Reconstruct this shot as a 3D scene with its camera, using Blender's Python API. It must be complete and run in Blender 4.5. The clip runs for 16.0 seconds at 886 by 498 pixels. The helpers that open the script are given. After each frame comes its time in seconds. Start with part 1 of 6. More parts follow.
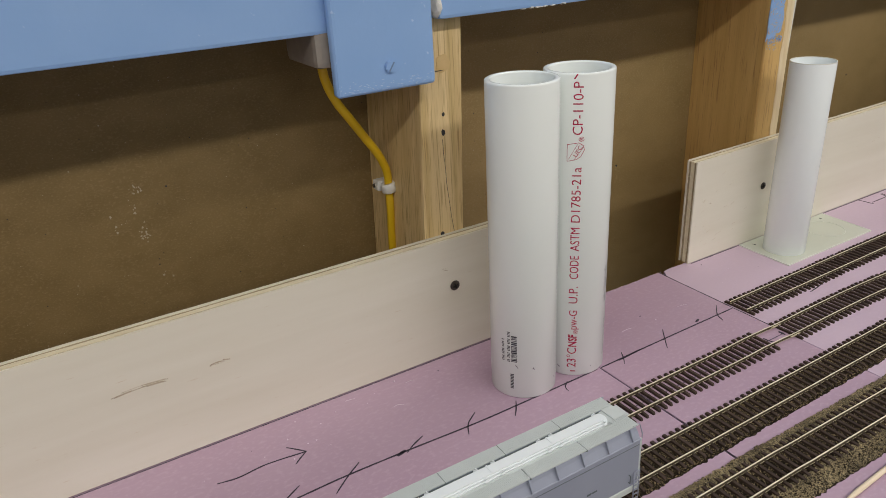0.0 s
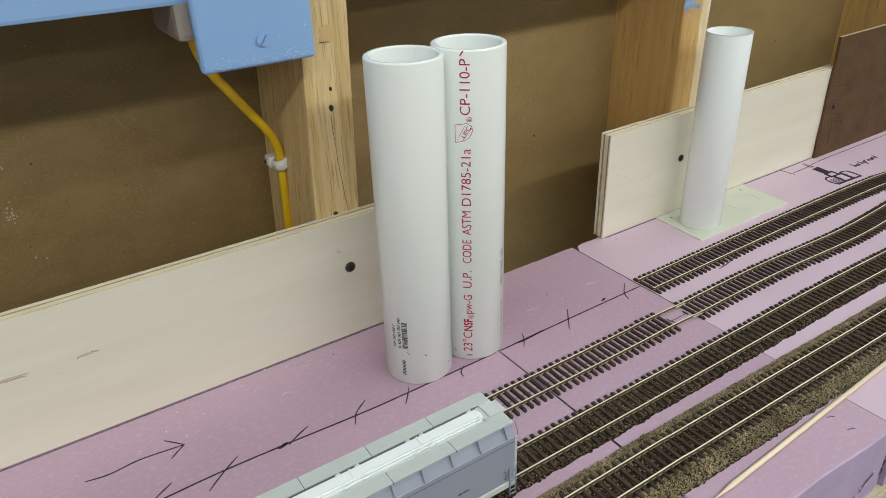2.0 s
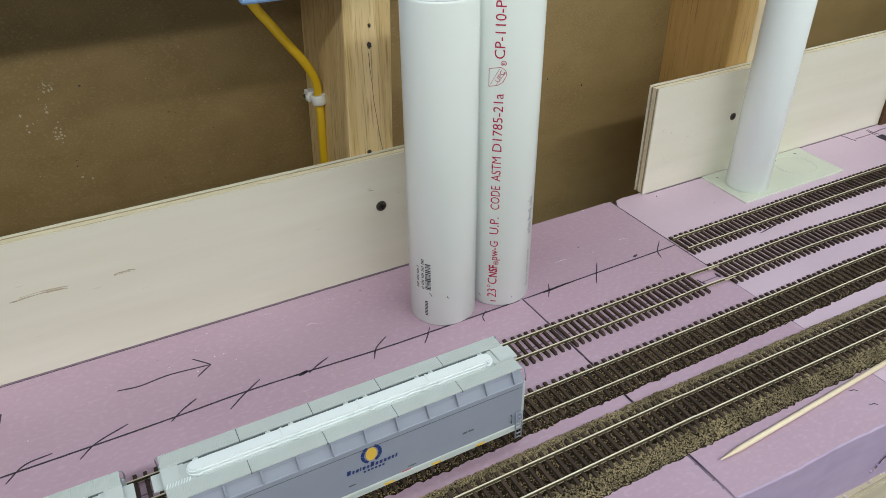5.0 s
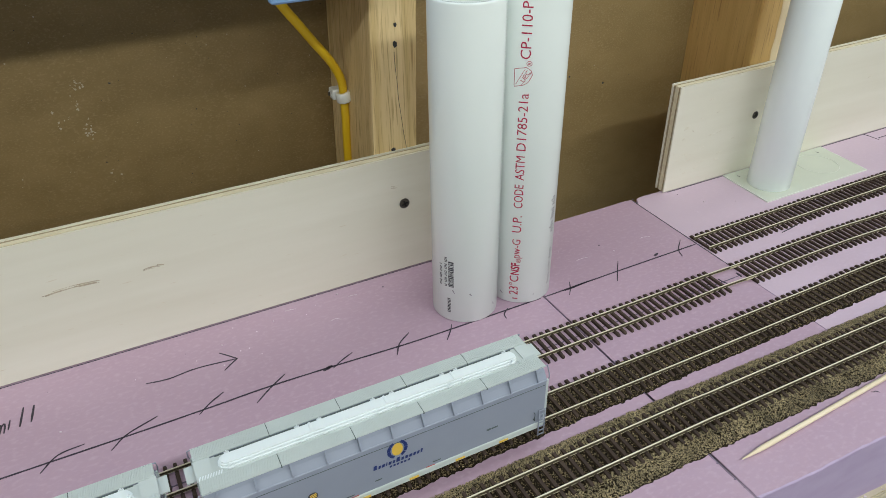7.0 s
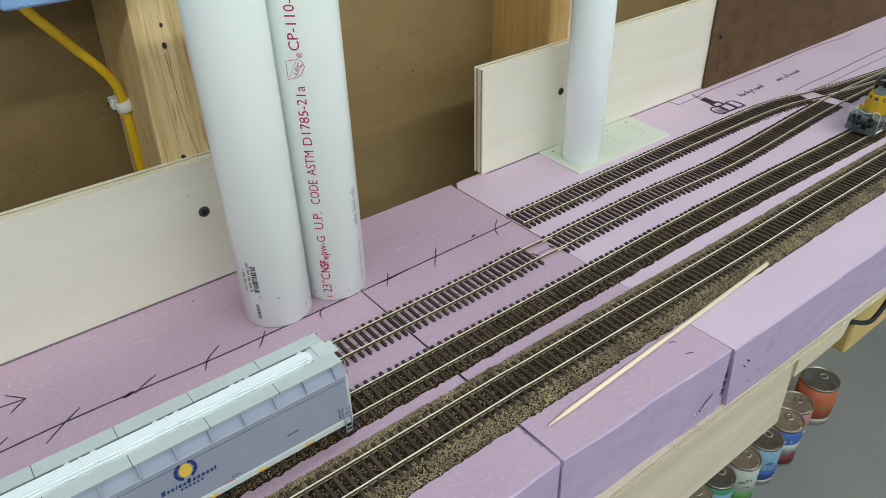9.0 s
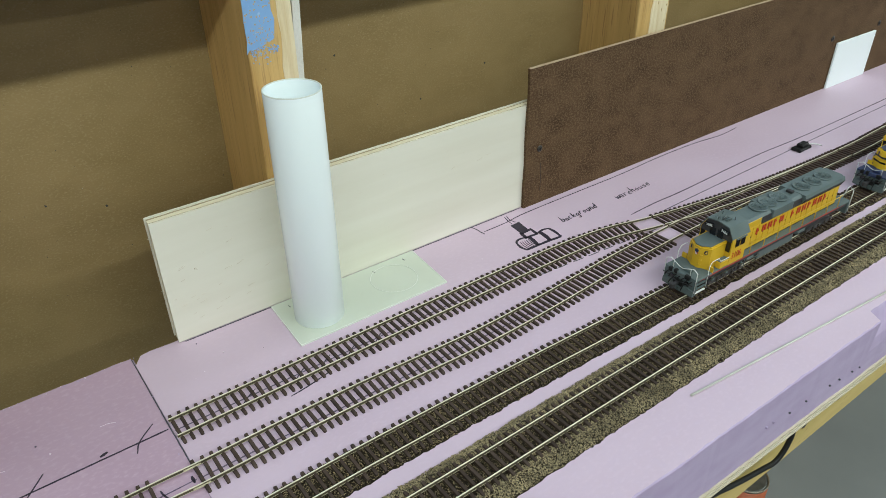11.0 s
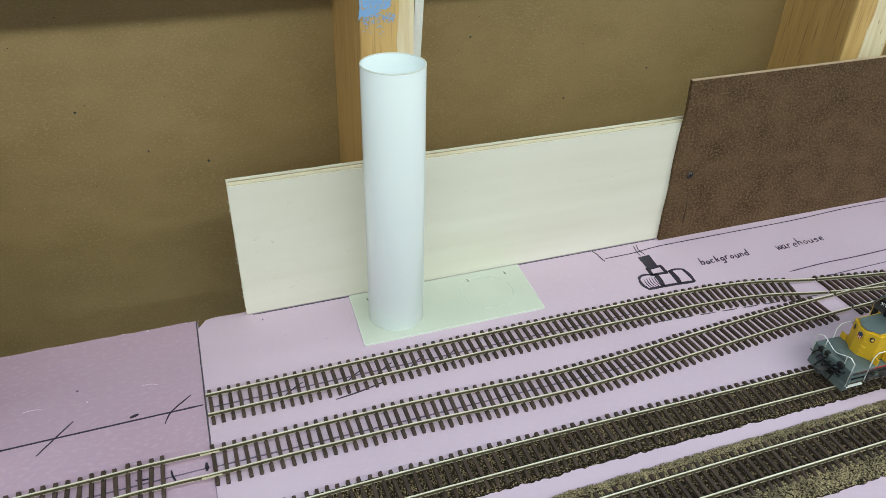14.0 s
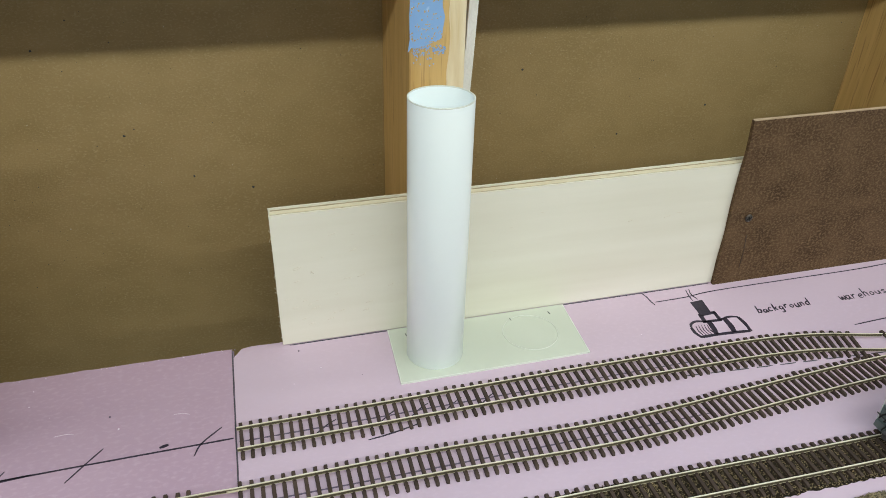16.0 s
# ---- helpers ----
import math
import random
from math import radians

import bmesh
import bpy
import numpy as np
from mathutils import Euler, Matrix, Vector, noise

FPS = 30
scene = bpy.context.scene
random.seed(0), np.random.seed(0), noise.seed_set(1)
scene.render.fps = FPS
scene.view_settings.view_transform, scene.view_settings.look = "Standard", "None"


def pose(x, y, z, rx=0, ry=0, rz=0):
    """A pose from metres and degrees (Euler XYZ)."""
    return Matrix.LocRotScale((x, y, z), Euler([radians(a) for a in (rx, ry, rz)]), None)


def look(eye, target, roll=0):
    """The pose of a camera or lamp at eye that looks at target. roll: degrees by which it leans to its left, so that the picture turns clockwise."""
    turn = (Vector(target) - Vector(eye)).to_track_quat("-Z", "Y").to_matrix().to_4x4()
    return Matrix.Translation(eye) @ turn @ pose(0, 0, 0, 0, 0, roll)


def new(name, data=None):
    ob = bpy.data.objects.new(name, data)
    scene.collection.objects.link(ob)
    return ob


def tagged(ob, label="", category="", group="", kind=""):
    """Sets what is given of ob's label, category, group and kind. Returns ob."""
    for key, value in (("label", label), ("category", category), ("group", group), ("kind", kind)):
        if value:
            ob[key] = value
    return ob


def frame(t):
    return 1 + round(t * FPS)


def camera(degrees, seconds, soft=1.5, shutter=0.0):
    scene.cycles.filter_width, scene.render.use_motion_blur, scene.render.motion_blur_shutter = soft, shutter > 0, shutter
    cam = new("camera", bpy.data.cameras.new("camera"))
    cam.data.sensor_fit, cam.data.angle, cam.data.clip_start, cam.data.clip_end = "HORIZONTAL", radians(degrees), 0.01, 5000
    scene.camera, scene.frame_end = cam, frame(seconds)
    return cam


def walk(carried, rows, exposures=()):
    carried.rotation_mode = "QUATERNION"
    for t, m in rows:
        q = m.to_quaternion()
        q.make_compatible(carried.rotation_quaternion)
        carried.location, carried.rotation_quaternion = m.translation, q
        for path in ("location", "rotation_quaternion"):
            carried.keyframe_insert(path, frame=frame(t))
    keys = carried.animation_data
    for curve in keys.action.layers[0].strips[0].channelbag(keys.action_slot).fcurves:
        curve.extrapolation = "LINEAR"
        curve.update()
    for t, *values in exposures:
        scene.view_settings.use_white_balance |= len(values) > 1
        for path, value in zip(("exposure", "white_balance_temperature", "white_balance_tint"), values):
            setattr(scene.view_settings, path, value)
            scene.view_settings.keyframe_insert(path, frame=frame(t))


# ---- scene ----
cam = camera(63.3, 16.0, 0.5)
PATH = [
    (0, (-0.492, -0.43, 0.322), (0.42, 1.146, -0.508), -3.2),
    (0.5, (-0.454, -0.436, 0.319), (0.47, 1.107, -0.556), -3.4),
    (1, (-0.461, -0.42, 0.314), (0.482, 1.091, -0.597), -3.7),
    (1.5, (-0.459, -0.413, 0.325), (0.498, 1.071, -0.614), -3.5),
    (2, (-0.432, -0.433, 0.331), (0.526, 1.038, -0.625), -1.8),
    (2.5, (-0.43, -0.427, 0.329), (0.468, 1.032, -0.702), -0.7),
    (3, (-0.423, -0.434, 0.33), (0.451, 1.031, -0.713), -0.8),
    (3.5, (-0.425, -0.435, 0.333), (0.414, 1.041, -0.723), -0.7),
    (4, (-0.423, -0.434, 0.329), (0.391, 1.053, -0.731), -0.5),
    (4.5, (-0.411, -0.439, 0.331), (0.395, 1.052, -0.731), -0.6),
    (5, (-0.417, -0.446, 0.33), (0.37, 1.041, -0.75), -0.6),
    (5.2, (-0.428, -0.442, 0.33), (0.341, 1.051, -0.756), -0.7),
    (7.3, (-0.424, -0.446, 0.336), (0.32, 1.051, -0.761), -0.8),
    (7.5, (-0.425, -0.447, 0.332), (0.314, 1.053, -0.765), -0.8),
    (8, (-0.412, -0.452, 0.321), (0.319, 1.047, -0.783), -0.8),
    (8.5, (-0.389, -0.463, 0.319), (0.436, 0.986, -0.784), -1.6),
    (9, (-0.371, -0.472, 0.326), (0.635, 0.86, -0.776), -1.6),
    (9.5, (-0.329, -0.474, 0.338), (0.74, 0.802, -0.77), -1.4),
    (10, (-0.225, -0.471, 0.368), (0.868, 0.776, -0.749), -0.6),
    (10.2, (-0.181, -0.478, 0.368), (0.923, 0.782, -0.724), -1.0),
    (12.3, (0.013, -0.43, 0.331), (0.719, 1.077, -0.778), 0.4),
    (12.5, (0.014, -0.431, 0.334), (0.705, 1.082, -0.777), 0.1),
    (13, (0.021, -0.436, 0.331), (0.687, 1.092, -0.776), 0.4),
    (13.5, (0.02, -0.437, 0.333), (0.645, 1.115, -0.764), 0.9),
    (14, (0.022, -0.433, 0.33), (0.617, 1.133, -0.762), 1.8),
    (14.5, (0.022, -0.426, 0.333), (0.593, 1.169, -0.73), 2.1),
    (15, (0.031, -0.423, 0.336), (0.574, 1.191, -0.712), 1.8),
    (15.5, (0.031, -0.417, 0.335), (0.544, 1.202, -0.722), 1.7),
    (16, (0.029, -0.416, 0.33), (0.514, 1.22, -0.712), 1.8),
]
EXPOSURES = [(0, -0.2, 7050, 20), (0.5, -0.1, 6950, 16), (1, 0.03, 6950, 14), (2, 0.05, 6800, 12), (3, 0.06, 6700, 11), (5, 0.05, 6500, 10), (8, 0.07, 6400, 9), (9, 0.14, 6300, 8),
             (10, 0.12, 6300, 4), (12.5, 0.2, 6100, 2), (13.5, 0.2, 6150, 2), (15, 0.2, 6300, 5), (16, 0.2, 6500, 7)]
walk(cam, [(t, look(eye, target, roll)) for t, eye, target, roll in PATH], EXPOSURES)

# ---- light ----
FLOOR_Z, CEIL_Z = -1.0, 1.42
world = bpy.data.worlds.new("room_air")
world.use_nodes = True
world.node_tree.nodes["Background"].inputs[0].default_value = (0.8, 0.9, 1.0, 1)
world.node_tree.nodes["Background"].inputs[1].default_value = 0.01
scene.world = world


def tube_lamp(x, y, length, width, watts):
    data = bpy.data.lights.new("assumed_tube", "AREA")
    data.shape, data.size, data.size_y = "RECTANGLE", length, width
    data.energy, data.color = watts, (0.95, 1.0, 0.97)
    ob = new("assumed_tube", data)
    ob.matrix_world = pose(x, y, CEIL_Z - 0.075)
    return ob


# Unseen tubes: front and overhead rows follow the shadows, last row is added fill.
LAMPS = [(-1.75, -1.38, 2.4, 0.13, 22.0), (0.75, -1.38, 2.4, 0.13, 29.0), (3.2, -1.38, 2.4, 0.13, 31.0), (0.4, -0.10, 6.0, 0.13, 13.5), (-0.2, -2.9, 4.8, 0.13, 27.0)]
for lamp in LAMPS:
    tube_lamp(*lamp)


# ---- materials ----
def surface(name, a, b, scale=40.0, rough=0.6, stretch=(1, 1, 1), bump=0.1, fine=400.0, metal=0.0, speck=None, spec=0.5, rough2=None, island=False, objvar=0.0):
    """A node material: two tones mixed by coarse noise, a fine grain for relief, and specks of a third tone."""
    m = bpy.data.materials.new(name)
    m.use_nodes = True
    nt = m.node_tree
    n, l = nt.nodes, nt.links
    bsdf = n["Principled BSDF"]
    tex = n.new("ShaderNodeTexCoord")
    mp = n.new("ShaderNodeMapping")
    mp.inputs["Scale"].default_value = stretch
    l.new(tex.outputs["Object"], mp.inputs[0])
    co = n.new("ShaderNodeTexNoise")
    co.inputs["Scale"].default_value, co.inputs["Detail"].default_value = scale, 5
    l.new(mp.outputs[0], co.inputs["Vector"])
    ramp = n.new("ShaderNodeMapRange")
    ramp.inputs[1].default_value, ramp.inputs[2].default_value = 0.3, 0.7
    l.new(co.outputs[0], ramp.inputs[0])
    mix = n.new("ShaderNodeMix")
    mix.data_type = "RGBA"
    mix.inputs[6].default_value, mix.inputs[7].default_value = (*a, 1), (*b, 1)
    l.new(ramp.outputs[0], mix.inputs[0])
    colour = mix.outputs[2]
    if island or objvar:
        rnd = n.new("ShaderNodeNewGeometry") if island else n.new("ShaderNodeObjectInfo")
        hv = n.new("ShaderNodeHueSaturation")
        mr = n.new("ShaderNodeMapRange")
        spread = 0.8 if island else objvar
        mr.inputs[3].default_value, mr.inputs[4].default_value = 1 - spread, 1 + spread
        l.new(rnd.outputs["Random Per Island" if island else "Random"], mr.inputs[0])
        l.new(mr.outputs[0], hv.inputs["Value"])
        l.new(colour, hv.inputs["Color"])
        colour = hv.outputs[0]
    fn = n.new("ShaderNodeTexNoise")
    fn.inputs["Scale"].default_value, fn.inputs["Detail"].default_value = fine, 3
    l.new(mp.outputs[0], fn.inputs["Vector"])
    if speck:
        tone, low, high = speck
        sr = n.new("ShaderNodeMapRange")
        sr.inputs[1].default_value, sr.inputs[2].default_value = low, high
        l.new(fn.outputs[0], sr.inputs[0])
        sm = n.new("ShaderNodeMix")
        sm.data_type = "RGBA"
        sm.inputs[7].default_value = (*tone, 1)
        l.new(sr.outputs[0], sm.inputs[0])
        l.new(colour, sm.inputs[6])
        colour = sm.outputs[2]
    l.new(colour, bsdf.inputs["Base Color"])
    rr = n.new("ShaderNodeMapRange")
    rr.inputs[3].default_value, rr.inputs[4].default_value = rough, rough if rough2 is None else rough2
    l.new(co.outputs[0], rr.inputs[0])
    l.new(rr.outputs[0], bsdf.inputs["Roughness"])
    bsdf.inputs["Metallic"].default_value = metal
    bsdf.inputs["Specular IOR Level"].default_value = spec
    if bump:
        bp = n.new("ShaderNodeBump")
        bp.inputs["Strength"].default_value, bp.inputs["Distance"].default_value = bump, 0.001
        l.new(fn.outputs[0], bp.inputs["Height"])
        l.new(bp.outputs[0], bsdf.inputs["Normal"])
    return m


FOAM = surface("extruded_foam", (0.525, 0.40, 0.495), (0.57, 0.443, 0.54), 9, 0.40, (0.8, 1.3, 1), 0.05, 300, speck=((0.575, 0.448, 0.545), 0.50, 0.80), rough2=0.6)
FOAM_ROSE = surface("extruded_foam_rose", (0.412, 0.282, 0.368), (0.452, 0.32, 0.408), 9, 0.40, (0.8, 1.3, 1), 0.05, 300, speck=((0.49, 0.356, 0.448), 0.50, 0.80), rough2=0.6)
# Darker than the top: the front faces' shade is put in this tone.
FOAM_CUT = surface("cut_foam_edge_shaded", (0.40, 0.31, 0.47), (0.45, 0.36, 0.52), 30, 0.7, (1, 1, 3), 0.2, 300)
FOAM_PALE = surface("scuffed_foam", (0.70, 0.58, 0.68), (0.76, 0.66, 0.74), 90, 0.7, bump=0.2)
PLY_OLD = surface("weathered_plywood", (0.53, 0.462, 0.345), (0.63, 0.56, 0.435), 14, 0.7, (0.5, 2, 4), 0.15, 200, speck=((0.42, 0.345, 0.24), 0.64, 0.8))
PLY = surface("birch_plywood_face", (0.725, 0.69, 0.575), (0.79, 0.76, 0.655), 9, 0.42, (0.6, 1, 6), 0.06, 120, speck=((0.60, 0.48, 0.33), 0.70, 0.86))
PLY_LIGHT = surface("plywood_light_layer", (0.80, 0.74, 0.56), (0.70, 0.62, 0.45), 60, 0.7, (1, 4, 4), 0.2, 300)
PLY_DARK = surface("plywood_dark_layer", (0.30, 0.24, 0.14), (0.46, 0.38, 0.25), 60, 0.75, (1, 4, 4), 0.3, 300)
STUD_PALE = surface("pale_pine_stud", (0.62, 0.44, 0.19), (0.84, 0.65, 0.36), 40, 0.55, (3.6, 2.6, 0.12), 0.35, 260, speck=((0.46, 0.30, 0.12), 0.54, 0.70))
STUD = surface("pine_stud", (0.56, 0.34, 0.11), (0.70, 0.465, 0.18), 40, 0.55, (3.0, 2.6, 0.12), 0.3, 260, speck=((0.42, 0.23, 0.08), 0.56, 0.72))
# Darker copy of PANEL, for the dimmer left part of the wall.
PANEL_DARK = surface("dimmed_fibre_panel", (0.198, 0.132, 0.052), (0.240, 0.162, 0.068), 38, 0.50, (0.8, 1, 1.3), 0.25, 700, speck=((0.29, 0.205, 0.10), 0.52, 0.78), spec=0.35)
PANEL = surface("brown_fibre_panel", (0.262, 0.180, 0.073), (0.315, 0.218, 0.094), 38, 0.50, (0.8, 1, 1.3), 0.25, 700, speck=((0.36, 0.262, 0.135), 0.52, 0.78), spec=0.35)
HARDBOARD = surface("rough_hardboard", (0.062, 0.034, 0.017), (0.115, 0.068, 0.036), 46, 0.8, (0.8, 1, 1.1), 0.5, 560, speck=((0.175, 0.112, 0.060), 0.46, 0.72), spec=0.15)
HARD_EDGE = surface("hardboard_edge", (0.40, 0.29, 0.19), (0.48, 0.36, 0.24), 90, 0.85, bump=0.4)
BLUE = surface("sky_blue_paint", (0.235, 0.42, 0.73), (0.27, 0.455, 0.76), 18, 0.45, (1, 1, 1), 0.08, 220, speck=((0.52, 0.66, 0.88), 0.68, 0.80))
PLASTER = surface("white_filler", (0.70, 0.68, 0.62), (0.80, 0.78, 0.73), 60, 0.7, bump=0.5)
PVC = surface("white_pvc", (0.815, 0.868, 0.842), (0.84, 0.89, 0.865), 12, 0.17, bump=0.02, fine=60, rough2=0.25)
STYRENE = surface("white_styrene", (0.885, 0.95, 0.955), (0.90, 0.96, 0.965), 10, 0.22, bump=0.02, fine=80)
PLATE = surface("greenish_styrene_sheet", (0.53, 0.56, 0.475), (0.565, 0.595, 0.51), 20, 0.45, bump=0.03)
PLATE_EDGE = surface("cut_styrene", (0.66, 0.69, 0.62), (0.72, 0.745, 0.68), 50, 0.5, bump=0.05)
INK = surface("black_marker_ink", (0.016, 0.012, 0.022), (0.035, 0.026, 0.045), 300, 0.5, bump=0)
PENCIL = surface("faded_marker_ink", (0.10, 0.075, 0.12), (0.17, 0.13, 0.19), 300, 0.6, bump=0)
REDINK = surface("red_print", (0.40, 0.008, 0.05), (0.47, 0.018, 0.075), 400, 0.5, bump=0)
GREYINK = surface("dark_print", (0.035, 0.035, 0.045), (0.07, 0.07, 0.085), 400, 0.5, bump=0)
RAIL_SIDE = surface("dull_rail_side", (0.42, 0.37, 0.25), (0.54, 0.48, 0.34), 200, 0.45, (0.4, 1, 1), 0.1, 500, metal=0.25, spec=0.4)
# Web tone holds the shade below the rail head.
RAIL_WEB = surface("shaded_rail_web", (0.06, 0.05, 0.03), (0.10, 0.082, 0.05), 200, 0.6, (0.4, 1, 1), 0.1, 500, spec=0.2)
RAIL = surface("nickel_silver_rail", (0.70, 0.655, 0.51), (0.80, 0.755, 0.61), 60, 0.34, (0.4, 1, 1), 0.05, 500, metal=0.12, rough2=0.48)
TIE = surface("brown_plastic_tie", (0.044, 0.030, 0.024), (0.072, 0.050, 0.039), 120, 0.6, bump=0.2, objvar=0.22, spec=0.15)
BALLAST = surface("ballast_grains", (0.13, 0.102, 0.054), (0.325, 0.262, 0.148), 60, 0.6, bump=0.2, island=True, spec=0.45)
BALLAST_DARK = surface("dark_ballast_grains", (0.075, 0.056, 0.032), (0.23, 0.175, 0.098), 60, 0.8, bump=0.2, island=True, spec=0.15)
# Near-black bed: the shade between stones and ties is in its colour.
BED = surface("ballast_bed_gap_shade", (0.014, 0.011, 0.008), (0.030, 0.023, 0.015), 400, 0.9, bump=0.8, fine=900, spec=0.05)
# Pale grey paint set dark: the shade on the car's sides is in it.
CAR_GREY = surface("shaded_grey_car_paint", (0.27, 0.30, 0.375), (0.30, 0.33, 0.405), 30, 0.42, bump=0.02)
CAR_ROOF = surface("roof_grey", (0.52, 0.57, 0.56), (0.56, 0.61, 0.60), 40, 0.5, bump=0.05)
CAR_WHITE = surface("hatch_white", (0.74, 0.80, 0.815), (0.78, 0.835, 0.85), 40, 0.4, bump=0.02)
DARK = surface("dark_underframe", (0.03, 0.03, 0.033), (0.055, 0.05, 0.05), 90, 0.6, bump=0.1, spec=0.3)
STEEL = surface("bright_steel", (0.62, 0.62, 0.60), (0.72, 0.72, 0.70), 90, 0.3, bump=0.05, metal=1.0)
SCREW = surface("dark_screw", (0.035, 0.03, 0.027), (0.075, 0.062, 0.05), 300, 0.4, bump=0.1, metal=0.3)
LOGO_BLUE = surface("print_blue", (0.012, 0.03, 0.15), (0.018, 0.04, 0.18), 90, 0.45, bump=0)
LOGO_GOLD = surface("print_gold", (0.75, 0.48, 0.06), (0.80, 0.54, 0.09), 90, 0.45, bump=0)
YELLOW = surface("armour_yellow", (0.60, 0.365, 0.014), (0.65, 0.405, 0.02), 60, 0.45, bump=0.02)
LEMON = surface("bright_yellow", (0.80, 0.52, 0.02), (0.84, 0.56, 0.03), 60, 0.42, bump=0.02)
MIST = surface("engine_grey", (0.085, 0.112, 0.112), (0.108, 0.136, 0.132), 60, 0.55, bump=0.05)
NAVY = surface("navy_blue", (0.018, 0.03, 0.085), (0.025, 0.04, 0.11), 60, 0.45, bump=0.02)
# Box plastic toned brown-grey: its shade behind the plate is in the colour.
BOX_GREY = surface("shaded_box_plastic", (0.25, 0.22, 0.19), (0.36, 0.32, 0.27), 60, 0.5, bump=0.1)
SLOT = surface("slot_shadow_blue", (0.12, 0.20, 0.36), (0.16, 0.25, 0.42), 60, 0.6, bump=0)
WHITE = surface("white_wire", (0.80, 0.80, 0.78), (0.84, 0.84, 0.82), 60, 0.45, bump=0)
RED = surface("red_stripe", (0.44, 0.03, 0.015), (0.50, 0.04, 0.02), 60, 0.5, bump=0)
BLACK = surface("black_glass", (0.008, 0.008, 0.010), (0.012, 0.012, 0.014), 60, 0.12, bump=0)
RUBBER = surface("black_cable_jacket", (0.010, 0.010, 0.010), (0.018, 0.018, 0.018), 60, 0.55, bump=0.05, spec=0.2)
CABLE = surface("yellow_cable_jacket", (0.70, 0.44, 0.01), (0.76, 0.49, 0.02), 40, 0.4, bump=0.05)
CLIP = surface("white_nylon", (0.74, 0.74, 0.70), (0.80, 0.80, 0.76), 40, 0.45, bump=0.02)
TOOTHPICK = surface("pale_bamboo", (0.72, 0.60, 0.43), (0.79, 0.68, 0.51), 60, 0.5, (0.2, 4, 4), 0.1, 300)
CONCRETE = surface("painted_grey_floor", (0.180, 0.190, 0.192), (0.222, 0.232, 0.230), 3, 0.5, bump=0.06, fine=60, rough2=0.65)
ROOM = surface("unseen_room_grey", (0.46, 0.46, 0.45), (0.50, 0.50, 0.49), 3, 0.8, bump=0.03)
TIN = surface("tin_lid", (0.30, 0.265, 0.215), (0.44, 0.40, 0.34), 50, 0.4, bump=0.05, metal=0.75)
BEAM = surface("rough_yellow_lumber", (0.44, 0.325, 0.10), (0.56, 0.42, 0.16), 18, 0.7, (0.3, 3, 3), 0.3, 140, speck=((0.25, 0.15, 0.06), 0.64, 0.74))


# ---- building helpers ----
def thing(name, label, category, at=(0, 0, 0), rz=0.0, group="", kind=""):
    ob = new(name)
    ob.matrix_world = pose(*at, 0, 0, rz)
    ob.empty_display_size = 0.02
    return tagged(ob, label, category, group, kind)


def part(name, bm, material, parent=None, label="", at=None):
    """Links a bmesh, or a ready mesh, as one object under a thing or a part."""
    if isinstance(bm, bpy.types.Mesh):
        me = bm
    else:
        me = bpy.data.meshes.new(name)
        bm.to_mesh(me)
        bm.free()
    if material and not me.materials:
        me.materials.append(material)
    ob = new(name, me)
    if parent:
        ob.parent = parent
    if at is not None:
        ob.matrix_basis = at
    if label:
        ob["label"] = label
    return ob


def box(x0, x1, y0, y1, z0, z1, bevel=0.0, seg=1, bm=None):
    own = bmesh.new()
    bmesh.ops.create_cube(own, size=1)
    for v in own.verts:
        v.co = Vector(((x0 + x1) / 2 + v.co.x * (x1 - x0), (y0 + y1) / 2 + v.co.y * (y1 - y0), (z0 + z1) / 2 + v.co.z * (z1 - z0)))
    if bevel:
        bmesh.ops.bevel(own, geom=own.edges[:], offset=bevel, segments=seg, affect="EDGES", profile=0.6)
    return merged(bm, own)


def merged(bm, own):
    if bm is None:
        return own
    me = bpy.data.meshes.new("tmp")
    own.to_mesh(me)
    own.free()
    bm.from_mesh(me)
    bpy.data.meshes.remove(me)
    return bm


def cyl(r, h, m=None, seg=24, r2=None, bm=None, bevel=0.0):
    """A rod of radius r and height h from z = 0 up, then placed by m."""
    own = bmesh.new()
    bmesh.ops.create_cone(own, cap_ends=True, segments=seg, radius1=r, radius2=r if r2 is None else r2, depth=h)
    bmesh.ops.translate(own, verts=own.verts, vec=(0, 0, h / 2))
    if bevel:
        rim = [e for e in own.edges if abs(e.verts[0].co.z - e.verts[1].co.z) < 1e-7]
        bmesh.ops.bevel(own, geom=rim, offset=bevel, segments=2, affect="EDGES")
    if m is not None:
        bmesh.ops.transform(own, matrix=m, verts=own.verts)
    return merged(bm, own)


def lathe(profile, seg=48, m=None, bm=None):
    """Turns a closed profile of (radius, z) round the z axis."""
    own = bmesh.new()
    rings = []
    for k in range(seg):
        a = 2 * math.pi * k / seg
        rings.append([own.verts.new((r * math.cos(a), r * math.sin(a), z)) for r, z in profile])
    for k in range(seg):
        p, q = rings[k], rings[(k + 1) % seg]
        for i in range(len(profile)):
            j = (i + 1) % len(profile)
            own.faces.new((p[i], q[i], q[j], p[j]))
    if m is not None:
        bmesh.ops.transform(own, matrix=m, verts=own.verts)
    bmesh.ops.recalc_face_normals(own, faces=own.faces)
    for f in own.faces:
        f.smooth = True
    return merged(bm, own)


